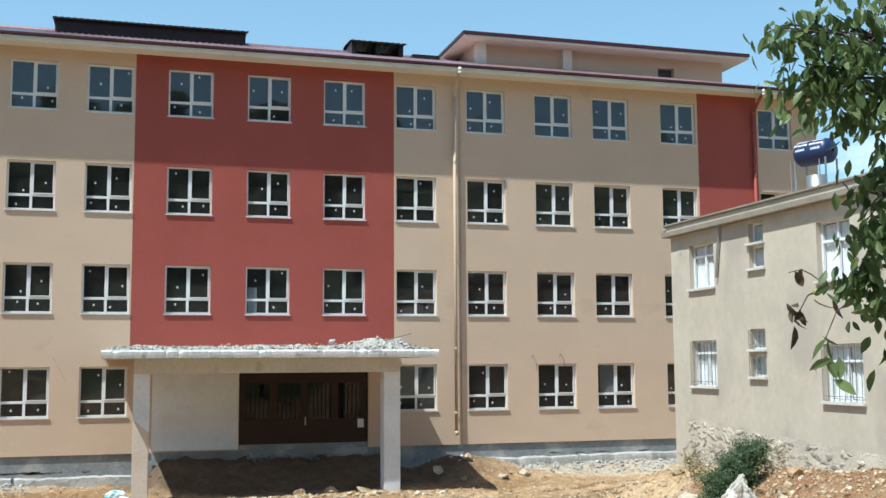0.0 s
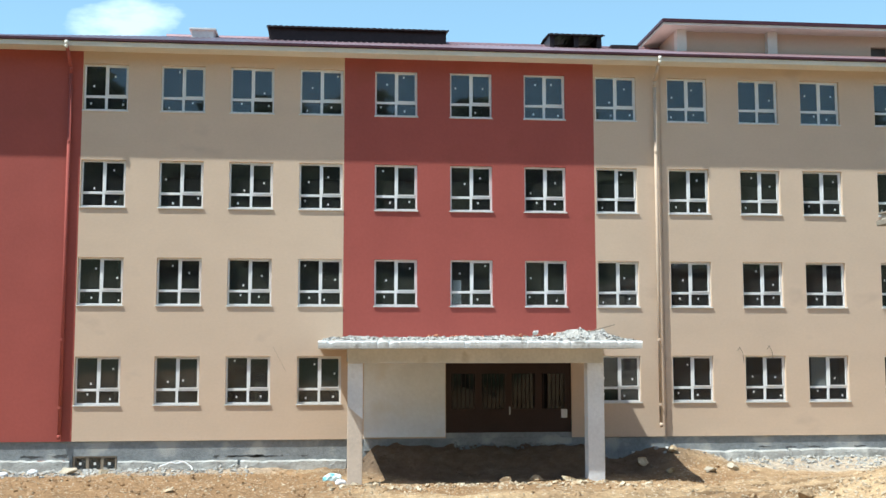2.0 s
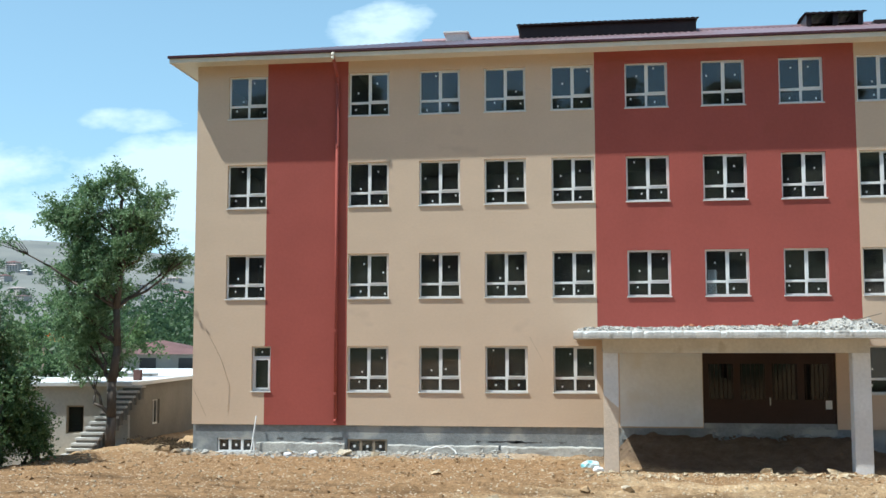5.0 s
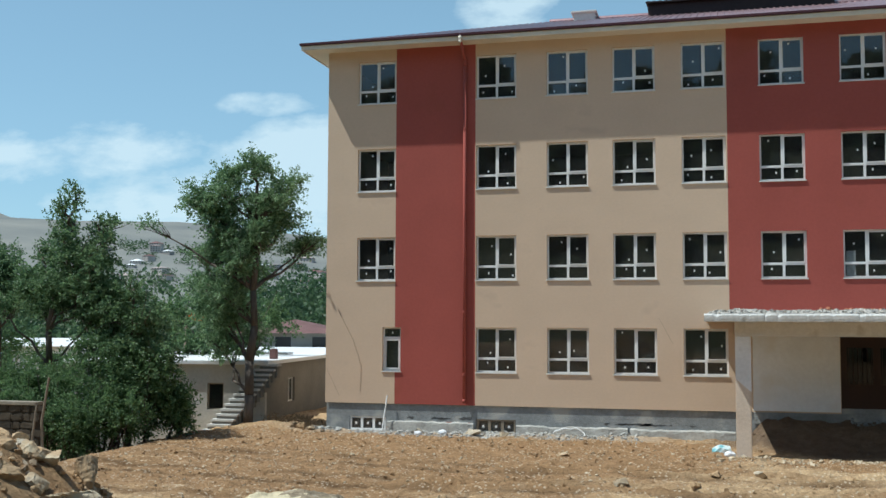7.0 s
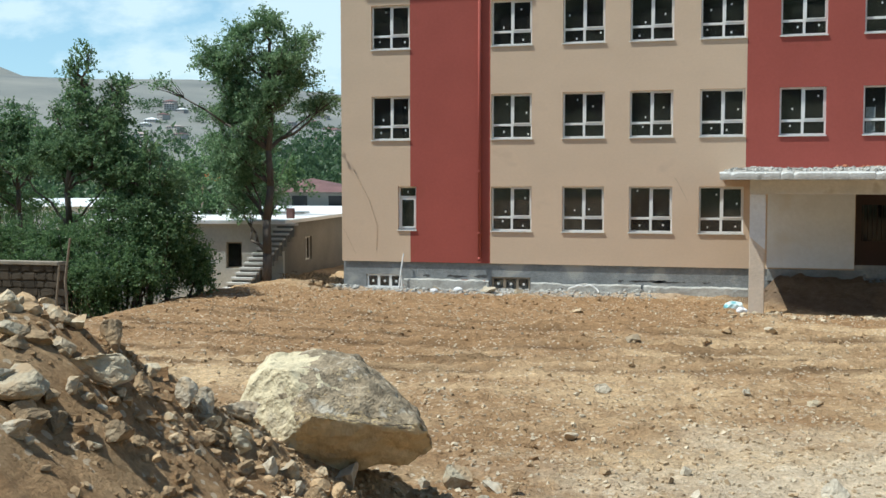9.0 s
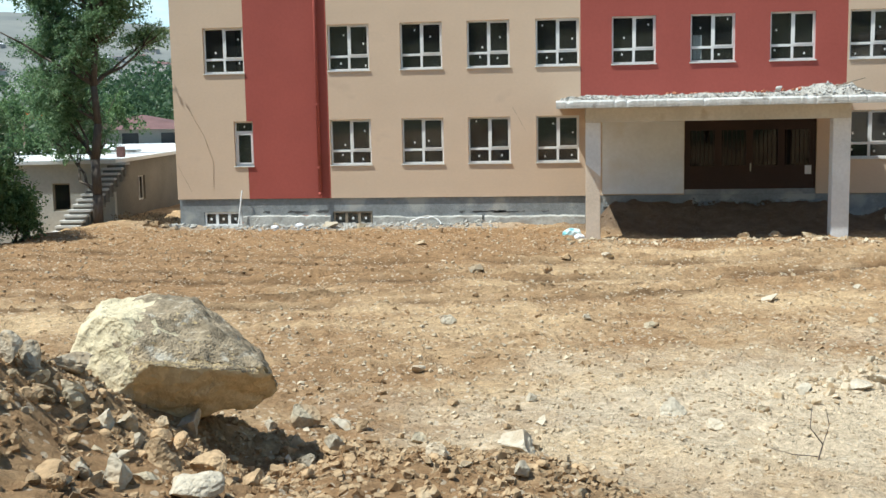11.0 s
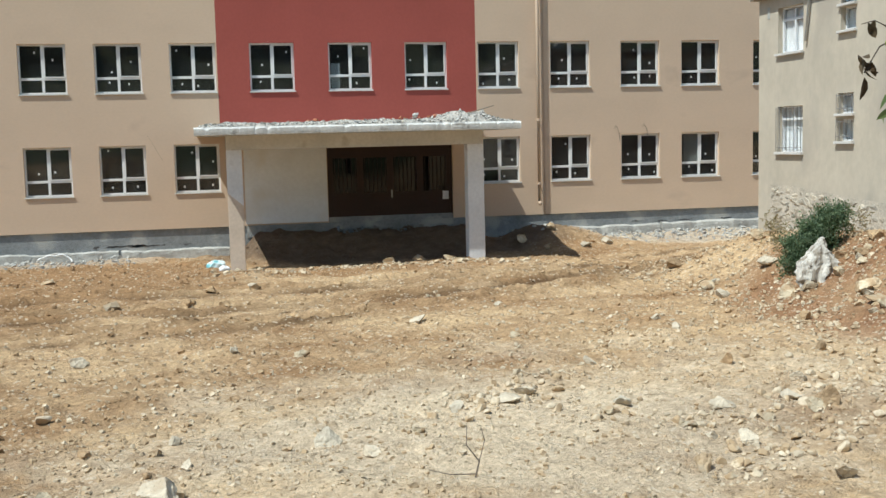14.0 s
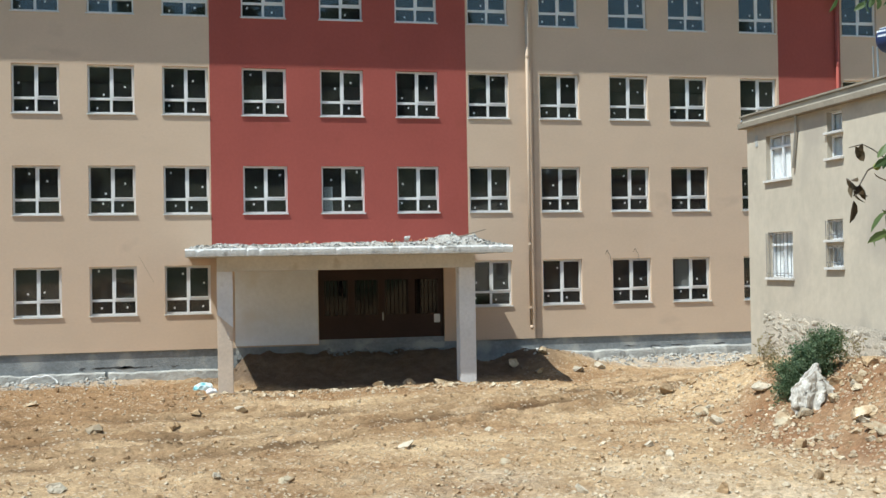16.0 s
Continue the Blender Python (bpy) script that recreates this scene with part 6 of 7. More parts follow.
    green = [Vector((3.91 + rr.gauss(0, 0.04), -31.95 + rr.gauss(0, 0.05), 4.44 + rr.gauss(0, 0.09))) for _ in range(8)]
    green += [Vector((4.24 + rr.gauss(0, 0.07), -32.08 + rr.gauss(0, 0.06), 4.48 + rr.gauss(0, 0.11))) for _ in range(10)]
    leaf_blades(green, "leaves", M_LEAFNEAR, 0.14, 1.1, 6)
    dry = [Vector((3.86 + rr.gauss(0, 0.035), -31.72, 4.72 + rr.gauss(0, 0.05))) for _ in range(11)] + [Vector((3.87, -31.71, 4.95)), Vector((3.91, -31.72, 4.965)), Vector((3.97, -31.75, 4.78)), Vector((4.08, -31.8, 4.80))]
    leaf_blades(dry, "withered_leaves", M_LEAFDRY, 0.12, 1.0, 7, 0.35)
    for p in [(3.97, -31.78, 4.82)] + [tuple(rr.choice(twigs) + Vector((0, 0, -0.06))) for _ in range(9)]:
        bm = bmesh.new()
        bmesh.ops.create_icosphere(bm, subdivisions=2, radius=0.024)
        bm.verts.index_update()
        nb = Build().add([v.co * (1.0 + 0.04 * math.sin(9 * v.co.x * 40)) + Vector(p) for v in bm.verts], [[v.index for v in f.verts] for f in bm.faces])
        bm.free()
        nb.put("walnut", M_NUT, tree, "green walnut husk", smooth=True)


build_walnut()


# ---- boulder, dumped rocks and scattered stones ----
def rough_rock(seed, planes, radii, detail, amp):
    """A ball cut flat by planes, then roughened at several scales."""
    bm = bmesh.new()
    bmesh.ops.create_icosphere(bm, subdivisions=detail, radius=1.0)
    off = Vector((seed * 7.1, seed * 3.3, seed * 1.7))
    for v in bm.verts:
        v.co = Vector((v.co.x * radii[0], v.co.y * radii[1], v.co.z * radii[2]))
        for n, d in planes:
            n = Vector(n).normalized()
            over = v.co.dot(n) - d
            if over > 0:
                v.co -= n * over
    bm.normal_update()
    for v in bm.verts:
        k = noise.noise(v.co * 1.6 + off) * 0.9 + abs(noise.noise(v.co * 3.1 + off)) * 0.7 + noise.noise(v.co * 4.5 + off) * 0.45 + noise.noise(v.co * 11 + off) * 0.32 + noise.noise(v.co * 26 + off) * 0.20
        v.co += v.normal * k * amp
    bm.verts.index_update()
    out = [v.co.copy() for v in bm.verts], [[v.index for v in f.verts] for f in bm.faces]
    bm.free()
    return out


def build_boulder():
    front = Vector((0.08, -0.86, -0.50)).normalized()
    planes = (((0.05, 0, 1), 0.46), ((0.645, -0.05, 0.764), 0.45), ((0.97, 0, 0.23), 0.84), ((0.70, 0, -0.70), 0.90), ((0, 0, -1), 0.53), ((-0.59, 0, -0.81), 0.66), ((-0.89, 0, -0.45), 0.78),
              ((-0.90, 0, 0.43), 0.89), ((-0.74, 0, 0.67), 0.84), (front, 0.56), ((0.28, -0.62, 0.73), 0.45), ((-0.60, -0.74, 0.30), 0.70))
    v, f = rough_rock(2, planes, (1.22, 0.92, 0.86), 6, 0.072)
    me = Build().add(v, f).mesh("boulder", M_BOULDER, True)
    me.materials.append(M_BROKENFACE)
    me.materials.append(M_CRUST)
    for p in me.polygons:
        c = p.center
        if p.normal.dot(front) + 0.25 * noise.noise(c * 6) > 0.66 and c.x > -0.4:
            p.material_index = 1
        elif c.x + 0.30 * noise.noise(c * 2.3) + 0.22 * noise.noise(c * 9) > -0.28:
            p.material_index = 2
    ob = tagged(new("boulder", me), "big pale limestone boulder with a weathered brown top on dumped earth", "boulder")
    ob.matrix_world = pose(-4.17, -28.75, 2.20, 0, 0, 22)


build_boulder()


def build_chalk_lump():
    """Upright ragged lump of washed-out lime mortar in the bank, ribbed from top to foot."""
    v, f = rough_rock(7, (((0.75, -0.2, 0.62), 0.36), ((-0.8, -0.25, 0.5), 0.34), ((0.1, -1, 0.15), 0.26), ((0, 0, 1), 0.60)), (0.33, 0.30, 0.60), 5, 0.10)
    out = []
    for p in v:
        rib = 1.0 + 0.13 * math.sin(math.atan2(p.y, p.x) * 9 + 2.5 * noise.noise(p * 3)) + 0.10 * noise.noise(p * 7)
        wide = 1.15 - 0.45 * p.z
        out.append(Vector((p.x * rib * wide + 0.22 * p.z, p.y * rib * wide + 0.25 * p.z, p.z)))
    ob = tagged(Build().add(out, f).put("lime_lump", M_CHALKLUMP), "upright whitish lump of streaked lime mortar in the earth bank", "lump")
    ob.matrix_world = pose(12.50, -16.75, float(height(12.50, -16.75)) + 0.20, 0, 0, -20)


build_chalk_lump()

ROCK_MESHES = {}
for kind, stone in (("t", M_ROCK), ("g", M_ROCKGREY), ("b", M_ROCKEARTH), ("w", M_ROCKPALE)):
    for i in range(8):
        q = random.Random(300 + i + ord(kind))
        pl = [((q.gauss(0, 1), q.gauss(0, 1), q.gauss(0, 1)), q.uniform(0.30, 0.56)) for _ in range(10)]
        v, f = rough_rock(20 + i, pl, (q.uniform(0.95, 1.25), q.uniform(0.7, 1.0), q.uniform(0.65, 0.95)), 4, 0.085)
        ROCK_MESHES[kind, i] = Build().add(v, f).mesh("rock", stone)
ROCK_LOOK = {"t": "tan angular limestone rock", "g": "dusty grey angular rock", "b": "brown rock caked with earth", "w": "chalky white broken stone"}


def rock(x, y, s, flat, kind, where="on the dumped earth", group="dumped rocks", lift=0.25):
    r = random.Random(int(abs(x * 131 + y * 77) * 10))
    ob = tagged(new("rock", ROCK_MESHES[kind, r.randrange(8)]), ROCK_LOOK[kind] + " " + where, "rock", group)
    s = s * 1.3
    tall = s * max(0.55, min(1.3, flat * 1.15))
    ob.location = (x, y, float(height(x, y)) + tall * lift)
    ob.scale = (s, s, tall)
    ob.rotation_euler = (r.uniform(-0.35, 0.35), r.uniform(-0.35, 0.35), r.uniform(0, 6.3))
    return ob


# x, y, size, flatness and kind
HEAP = ((-5.62, -31.39, 0.13, 0.9, "t"), (-5.75, -31.78, 0.156, 0.6, "t"), (-5.24, -31.83, 0.153, 0.5, "g"), (-5.45, -30.8, 0.123, 0.9, "b"), (-5.04, -31.68, 0.302, 0.4, "t"), (-5.11, -32.45, 0.235, 0.55, "t"), (-5.21, -32.57, 0.1, 0.8, "g"),
        (-5.21, -30.59, 0.09, 0.7, "t"), (-4.9, -30.6, 0.119, 1.2, "g"), (-4.76, -30.42, 0.121, 1, "g"), (-4.66, -29.94, 0.211, 0.5, "g"), (-4.82, -31.79, 0.061, 0.8, "t"), (-4.86, -32.07, 0.063, 0.8, "t"), (-4.8, -32.02, 0.051, 0.8, "w"),
        (-4.56, -32.18, 0.165, 0.65, "b"), (-4.52, -31.92, 0.085, 0.8, "b"), (-4.58, -32.45, 0.06, 0.8, "t"), (-4.6, -30.71, 0.136, 0.6, "b"), (-4.67, -30.49, 0.1, 0.6, "t"), (-4.43, -30.39, 0.14, 0.7, "t"), (-4.82, -32.53, 0.099, 0.7, "b"),
        (-4.81, -32.98, 0.094, 0.6, "g"), (-4.74, -32.94, 0.045, 0.8, "w"), (-4.99, -32.7, 0.098, 0.7, "b"), (-5.33, -32, 0.129, 0.6, "b"), (-5.49, -32.08, 0.129, 0.6, "t"), (-5.44, -31.33, 0.084, 0.8, "t"), (-4.96, -31.2, 0.117, 0.7, "b"),
        (-4.72, -31.16, 0.084, 0.7, "t"), (-5, -32.34, 0.082, 0.6, "b"), (-4.93, -32.1, 0.059, 0.7, "g"))
BOULDER_FOOT = ((-4.69, -30.52, 0.131, 0.5, "b"), (-4.63, -30.64, 0.139, 0.5, "b"), (-4.47, -30.32, 0.12, 0.7, "t"), (-4.4, -30.15, 0.073, 1.2, "g"), (-4.31, -30.58, 0.112, 0.5, "b"), (-4.13, -30.44, 0.094, 1.1, "w"), (-4.04, -30.25, 0.12, 1, "g"),
                (-3.88, -30.45, 0.066, 0.8, "g"), (-3.97, -29.7, 0.092, 0.9, "g"), (-3.93, -29.15, 0.162, 0.9, "w"), (-3.62, -30.6, 0.166, 0.8, "b"), (-3.4, -30.22, 0.202, 0.45, "b"), (-3.85, -30.76, 0.082, 0.6, "w"), (-3.63, -31.42, 0.117, 1.1, "w"),
                (-3.81, -31.58, 0.074, 1, "t"), (-3.71, -31.6, 0.082, 0.8, "b"), (-3.52, -31.17, 0.095, 0.8, "t"), (-3.19, -31.16, 0.241, 0.5, "w"), (-4, -30.93, 0.045, 0.8, "t"), (-3.78, -31.96, 0.07, 0.7, "t"), (-3.88, -32.18, 0.057, 0.8, "b"),
                (-4.17, -25.56, 0.088, 0.8, "g"), (-3.86, -25.34, 0.216, 1.1, "t"), (-3.31, -25.23, 0.194, 0.5, "g"), (-2.63, -28.61, 0.096, 1.3, "g"), (-2.84, -28.86, 0.099, 1, "g"), (-3, -25.48, 0.102, 0.8, "b"), (-2.93, -30.38, 0.094, 0.7, "b"),
                (-3.04, -28.86, 0.05, 0.8, "w"))
HEAP_EDGE = ((-0.99, -26.19, 0.308, 0.5, "w"), (-0.71, -29.74, 0.091, 0.9, "g"), (-0.36, -29.13, 0.059, 1.3, "g"), (-1.54, -28.75, 0.14, 0.7, "w"), (-2.25, -25.72, 0.112, 0.8, "t"), (-1.34, -28.7, 0.076, 0.8, "b"), (-1.21, -28.73, 0.05, 0.8, "b"),
             (-0.25, -29.21, 0.073, 0.7, "b"), (-0.89, -29.53, 0.065, 0.8, "t"), (-0.53, -29.19, 0.048, 0.8, "b"), (-2.78, -22.16, 0.101, 0.5, "w"), (-1.92, -24.34, 0.088, 0.6, "b"), (-2.44, -25.77, 0.059, 0.8, "b"), (-0.7, -25.26, 0.076, 0.6, "w"),
             (-1.13, -25.42, 0.068, 0.7, "b"), (-3.02, -24.16, 0.051, 0.8, "b"))
YARD = ((1.06, -24.4, 0.18, 0.5, "w"), (1.49, -25.2, 0.13, 0.7, "w"), (-0.69, -25.0, 0.09, 0.7, "w"), (-0.84, -24.0, 0.10, 0.7, "w"), (2.98, -23.2, 0.15, 0.5, "w"), (3.71, -23.3, 0.15, 0.5, "w"), (4.16, -22.6, 0.14, 0.6, "w"), (3.76, -16.0, 0.18, 0.4, "w"),
        (1.13, -18.7, 0.15, 0.7, "t"), (0.7, -9.0, 0.2, 0.5, "w"), (-2.73, -11.4, 0.15, 0.7, "b"), (-0.5, -9.8, 0.16, 0.4, "b"), (5.84, -14.6, 0.10, 0.6, "w"), (2.24, -24.5, 0.09, 0.8, "t"), (-1.94, -24.3, 0.10, 0.6, "b"), (5.25, -18.1, 0.11, 0.6, "t"),
        (-2.76, -22.2, 0.13, 0.5, "w"), (-2.66, -18.4, 0.18, 0.5, "w"), (-0.04, -18.3, 0.13, 0.4, "w"), (-0.99, -12.1, 0.11, 0.8, "b"), (-0.06, -21.7, 0.10, 0.4, "b"), (-5.07, -5.8, 0.18, 0.4, "t"), (-2.69, -12.1, 0.2, 0.6, "g"))
YARD_FAR = ((6.63, -24.1, 0.2, 0.35, "w"), (5.0, -24.0, 0.14, 0.5, "t"), (5.78, -25.0, 0.12, 0.5, "t"), (5.86, -25.4, 0.11, 0.6, "w"), (6.17, -25.8, 0.17, 0.6, "w"), (8.0, -24.5, 0.18, 0.9, "b"), (7.7, -24.0, 0.15, 0.6, "w"), (5.14, -26.7, 0.12, 1.0, "g"),
            (7.82, -21.8, 0.10, 1.0, "b"), (8.3, -20.0, 0.10, 0.5, "b"), (9.66, -22.3, 0.11, 0.6, "t"), (9.95, -21.1, 0.11, 1.2, "b"), (6.53, -27.3, 0.15, 0.4, "w"), (7.7, -24.7, 0.15, 0.6, "t"), (8.53, -18.3, 0.12, 0.5, "w"), (5.85, -20.8, 0.15, 0.5, "w"),
            (8.5, -17.3, 0.12, 0.6, "w"), (5.28, -23.7, 0.12, 0.7, "w"), (8.26, -23.4, 0.14, 0.7, "w"), (7.07, -26.0, 0.11, 0.6, "t"), (6.94, -24.8, 0.11, 0.7, "t"), (7.0, -16.2, 0.10, 0.8, "b"))
FOOT_STONES = ((5.95, -4.4, 0.28, 0.4, "t"), (6.9, -4.9, 0.30, 0.4, "t"), (5.0, -4.7, 0.2, 0.4, "t"), (6.97, -5.9, 0.21, 0.5, "t"), (-15.7, -0.6, 0.17, 0.7, "b"), (-15.2, -0.9, 0.15, 0.7, "t"), (-14.7, -1.1, 0.13, 0.8, "w"), (-16.2, -0.3, 0.13, 0.8, "b"),
               (-9.0, -1.2, 0.25, 0.6, "w"), (-11.0, -1.0, 0.2, 0.6, "w"), (-7.9, -1.1, 0.18, 0.6, "t"), (11.0, -2.2, 0.25, 0.6, "t"), (11.9, -3.2, 0.2, 0.6, "w"), (12.8, -2.8, 0.2, 0.6, "w"), (9.9, -2.6, 0.2, 0.7, "t"), (10.5, -3.4, 0.17, 0.7, "t"))
HOUSE_BANK = ((11.25, -14.7, 0.18, 0.7, "w"), (11.77, -16.7, 0.24, 0.6, "t"), (11.45, -13.7, 0.22, 0.45, "t"), (11.54, -13.1, 0.19, 0.45, "t"), (12.1, -17.1, 0.2, 0.7, "g"), (13.3, -16.4, 0.17, 0.8, "b"), (12.0, -16.5, 0.14, 0.6, "t"), (14.0, -16.6, 0.20, 0.6, "b"), (13.3, -17.2, 0.18, 0.7, "b"), (12.3, -19.0, 0.14, 0.6, "w"), (12.15, -19.4, 0.17, 0.6, "t"), (12.0, -19.1, 0.11, 0.7, "t"), (12.1, -19.75, 0.2, 0.6, "t"), (11.85, -19.8, 0.1, 0.7, "w"), (11.55, -18.6, 0.1, 0.7, "t"))


def crumbs(x, y, z, s, seed):
    """Small lumps of six corners, shaken out of shape, in one mesh."""
    g, n = np.random.default_rng(seed), len(x)
    base = np.array([(1, 0, 0), (0, 1, 0), (-1, 0, 0), (0, -1, 0), (0, 0, 0.8), (0, 0, -0.6)], float)
    a = g.uniform(0, 6.283, n)
    p = base[None] * g.uniform(0.55, 1.25, (n, 6, 1)) + g.normal(0, 0.16, (n, 6, 3))
    px = p[:, :, 0] * np.cos(a)[:, None] - p[:, :, 1] * np.sin(a)[:, None]
    py = p[:, :, 0] * np.sin(a)[:, None] + p[:, :, 1] * np.cos(a)[:, None]
    verts = np.stack([x[:, None] + px * s[:, None], y[:, None] + py * s[:, None], z[:, None] + p[:, :, 2] * s[:, None]], 2).reshape(-1, 3)
    tri = np.array([(0, 1, 4), (1, 2, 4), (2, 3, 4), (3, 0, 4)])
    faces = (np.arange(n)[:, None, None] * 6 + tri[None]).reshape(-1, 3)
    me = bpy.data.meshes.new("crumbs")
    me.vertices.add(len(verts))
    me.vertices.foreach_set("co", verts.ravel())
    me.loops.add(faces.size)
    me.loops.foreach_set("vertex_index", faces.ravel())
    me.polygons.add(len(faces))
    me.polygons.foreach_set("loop_start", np.arange(len(faces)) * 3)
    me.update(calc_edges=True)
    me.materials.append(M_GROUND)
    tagged(new("crumbs", me), "crumbs of dry soil and grit over the yard", "soil", kind="stuff")


def build_rocks():
    r = random.Random(9)
    for rows, where, group in ((HEAP, "on the dumped earth", "dumped rocks"), (BOULDER_FOOT, "by the boulder", "dumped rocks"), (HEAP_EDGE, "on the dumped earth", "dumped rocks"), (YARD, "loose on the bare earth", "loose stones in the yard"),
                               (YARD_FAR, "loose on the bare earth", "loose stones in the yard"), (FOOT_STONES, "beside the school", "loose stones in the yard"), (HOUSE_BANK, "by the old house", "rocks by the house")):
        for x, y, s, flat, kind in rows:
            rock(x, y, s, flat, kind, where, group)
    # dumped rocks on the bank, thickest on its open side
    for i in range(95):
        x = r.triangular(-8.3, -2.6, -4.8) if i < 75 else r.uniform(-3.0, 0.3)
        foot = float(np.interp(x, FOOT_X, FOOT_Y))
        y = foot - r.uniform(-0.1, 6.5) if i < 75 else foot - r.uniform(0.2, 3.0)
        if y < -34.5 or (-5.3 < x < -2.9 and -30.3 < y < -27.4):
            continue
        s = min(0.15, 0.045 + abs(r.gauss(0, 0.05))) * (1.0 if x < -4.6 else 0.6)
        rock(x, y, s, r.uniform(0.5, 1.0), r.choice("tttbbbgw"))
    # bank by the old house
    for i in range(34):
        y = r.uniform(-25, -10)
        rock(r.uniform(11.0, 14.7), y, min(0.30, 0.06 + abs(r.gauss(0, 0.08))), r.uniform(0.5, 0.9), r.choice("ttwb"), "by the old house", "rocks by the house")
    # gravel and clods, thicker where stone was tipped
    g = np.random.default_rng(17)
    spots = []
    n = 70000
    x, y = g.uniform(-19, 15, n), -27.5 + 27.0 * g.random(n) ** 1.25
    pale = np.exp(-((x - 1) / 6.5) ** 2 - ((y + 24) / 4.5) ** 2) + 0.7 * np.exp(-((x - 9) / 4) ** 2 - ((y + 20) / 6) ** 2) + 0.5 * np.exp(-((y + 0.8) / 1.2) ** 2) + 0.5 * np.exp(-((y + 5.6) / 1.0) ** 2 - ((x - 5) / 6) ** 2)
    keep = (g.random(n) < 0.17 + 0.80 * pale) & ~((x > 0.2) & (x < 11) & (y > -4.6))
    x, y = x[keep], y[keep]
    s = (0.008 + 0.055 * g.random(len(x)) ** 3.8) * np.interp(y, (-27, -20), (0.72, 1.0))
    z = height(x, y)
    spots = list(zip(x.tolist(), y.tolist(), (z + s * 0.15).tolist(), s.tolist()))
    tagged(scatter_mesh(spots, 6, small_lump).put("gravel", M_RUBBLE), "gravel and small pale stones strewn over the yard", "gravel", kind="stuff")
    n = 3000
    x, y = g.uniform(-19, 14, n), -27 + 26.5 * g.random(n)
    s = 0.02 + 0.07 * g.random(n) ** 2.5
    z = height(x, y)
    spots = list(zip(x.tolist(), y.tolist(), (z + s * 0.05).tolist(), s.tolist()))
    tagged(scatter_mesh(spots, 8, small_lump).put("clods", M_GROUND), "brown clods of earth over the yard", "clods", kind="stuff")
    # crumbs of soil and grit, too many to count
    n = 48000
    x, y = g.uniform(-16, 15, n), -28.0 + 27.0 * g.random(n) ** 1.5
    s = 0.010 + 0.024 * g.random(n) ** 2.0
    crumbs(x, y, height(x, y) + s * 0.25, s, 19)
    # broken stone of hand size that hides the earth of the bank
    n = 520
    x = g.uniform(-7.5, -0.5, n)
    y = np.interp(x, FOOT_X, FOOT_Y) - 6.0 * g.random(n) ** 1.3 + 0.35
    s = (0.035 + 0.10 * g.random(n) ** 2.0) * np.where(x < -2.5, 1.0, 0.6)
    z = height(x, y)
    ok = ~((x > -5.1) & (x < -3.1) & (y > -29.6) & (y < -28.0))
    spots = list(zip(x[ok].tolist(), y[ok].tolist(), (z + s * 0.2)[ok].tolist(), s[ok].tolist()))
    tagged(scatter_mesh(spots, 13, lambda q: q.choice(CHUNKS)).put("broken_stone", M_ROCKEARTH), "broken limestone covering the dumped earth", "rubble", kind="stuff")
    n = 15000
    x = g.uniform(-8.0, 1.5, n)
    y = np.interp(x, FOOT_X, FOOT_Y) - np.abs(g.normal(0.8, 2.4, n)) + 0.5
    s = 0.010 + 0.045 * g.random(n) ** 2.4
    z = height(x, y)
    spots = list(zip(x.tolist(), y.tolist(), (z + s * 0.2).tolist(), s.tolist()))
    tagged(scatter_mesh(spots, 12, small_lump).put("bank_rubble", M_ROCKEARTH), "small broken stone on the dumped earth", "rubble", kind="stuff")
    n = 2600
    x = g.uniform(-10, 2, n)
    y = np.interp(x, FOOT_X, FOOT_Y) - 6.5 * g.random(n) ** 1.4 + 0.4
    s = 0.025 + 0.065 * g.random(n) ** 2.2
    z = height(x, y)
    spots = list(zip(x.tolist(), y.tolist(), (z - s * 0.05).tolist(), s.tolist()))
    tagged(scatter_mesh(spots, 15, small_lump).put("earth_clods", M_GROUND), "brown clods of the dumped earth", "clods", kind="stuff")
    n = 3500
    x, y = g.uniform(10.5, 15, n), g.uniform(-26, -9, n)
    s = 0.015 + 0.06 * g.random(n) ** 2.5
    z = height(x, y)
    spots = list(zip(x.tolist(), y.tolist(), (z + s * 0.2).tolist(), s.tolist()))
    tagged(scatter_mesh(spots, 14, small_lump).put("bank_stones", M_RUBBLE), "small stones on the bank by the house", "rubble", kind="stuff")


build_rocks()


def build_windrows():
    """Stones pushed into low rows by the levelling of the yard."""
    r = random.Random(83)
    rows = (((2.4, -23.5), (3.6, -23.1), (4.3, -22.4), (5.2, -21.2)), ((4.6, -23.8), (5.8, -24.9), (6.6, -24.6), (7.9, -24.2), (9.6, -22.4)), ((8.2, -25.6), (9.4, -23.8), (10.6, -20.5), (11.4, -16.8)), ((5.4, -27.0), (6.6, -26.2), (8.0, -25.6)))
    for line in rows:
        spots = []
        for i in range(170):
            t = r.random() * (len(line) - 1)
            k = min(int(t), len(line) - 2)
            f = t - k
            x = line[k][0] * (1 - f) + line[k + 1][0] * f + r.gauss(0, 0.30)
            y = line[k][1] * (1 - f) + line[k + 1][1] * f + r.gauss(0, 0.34)
            s = 0.022 + 0.085 * r.random() ** 2.6
            spots.append((x, y, float(height(x, y)) + s * 0.25, s))
        tagged(scatter_mesh(spots, 84, lambda q: q.choice(CHUNKS)).put("stone_row", M_RUBBLE), "row of broken pale stone pushed up on the bare earth", "rubble", kind="stuff")


build_windrows()


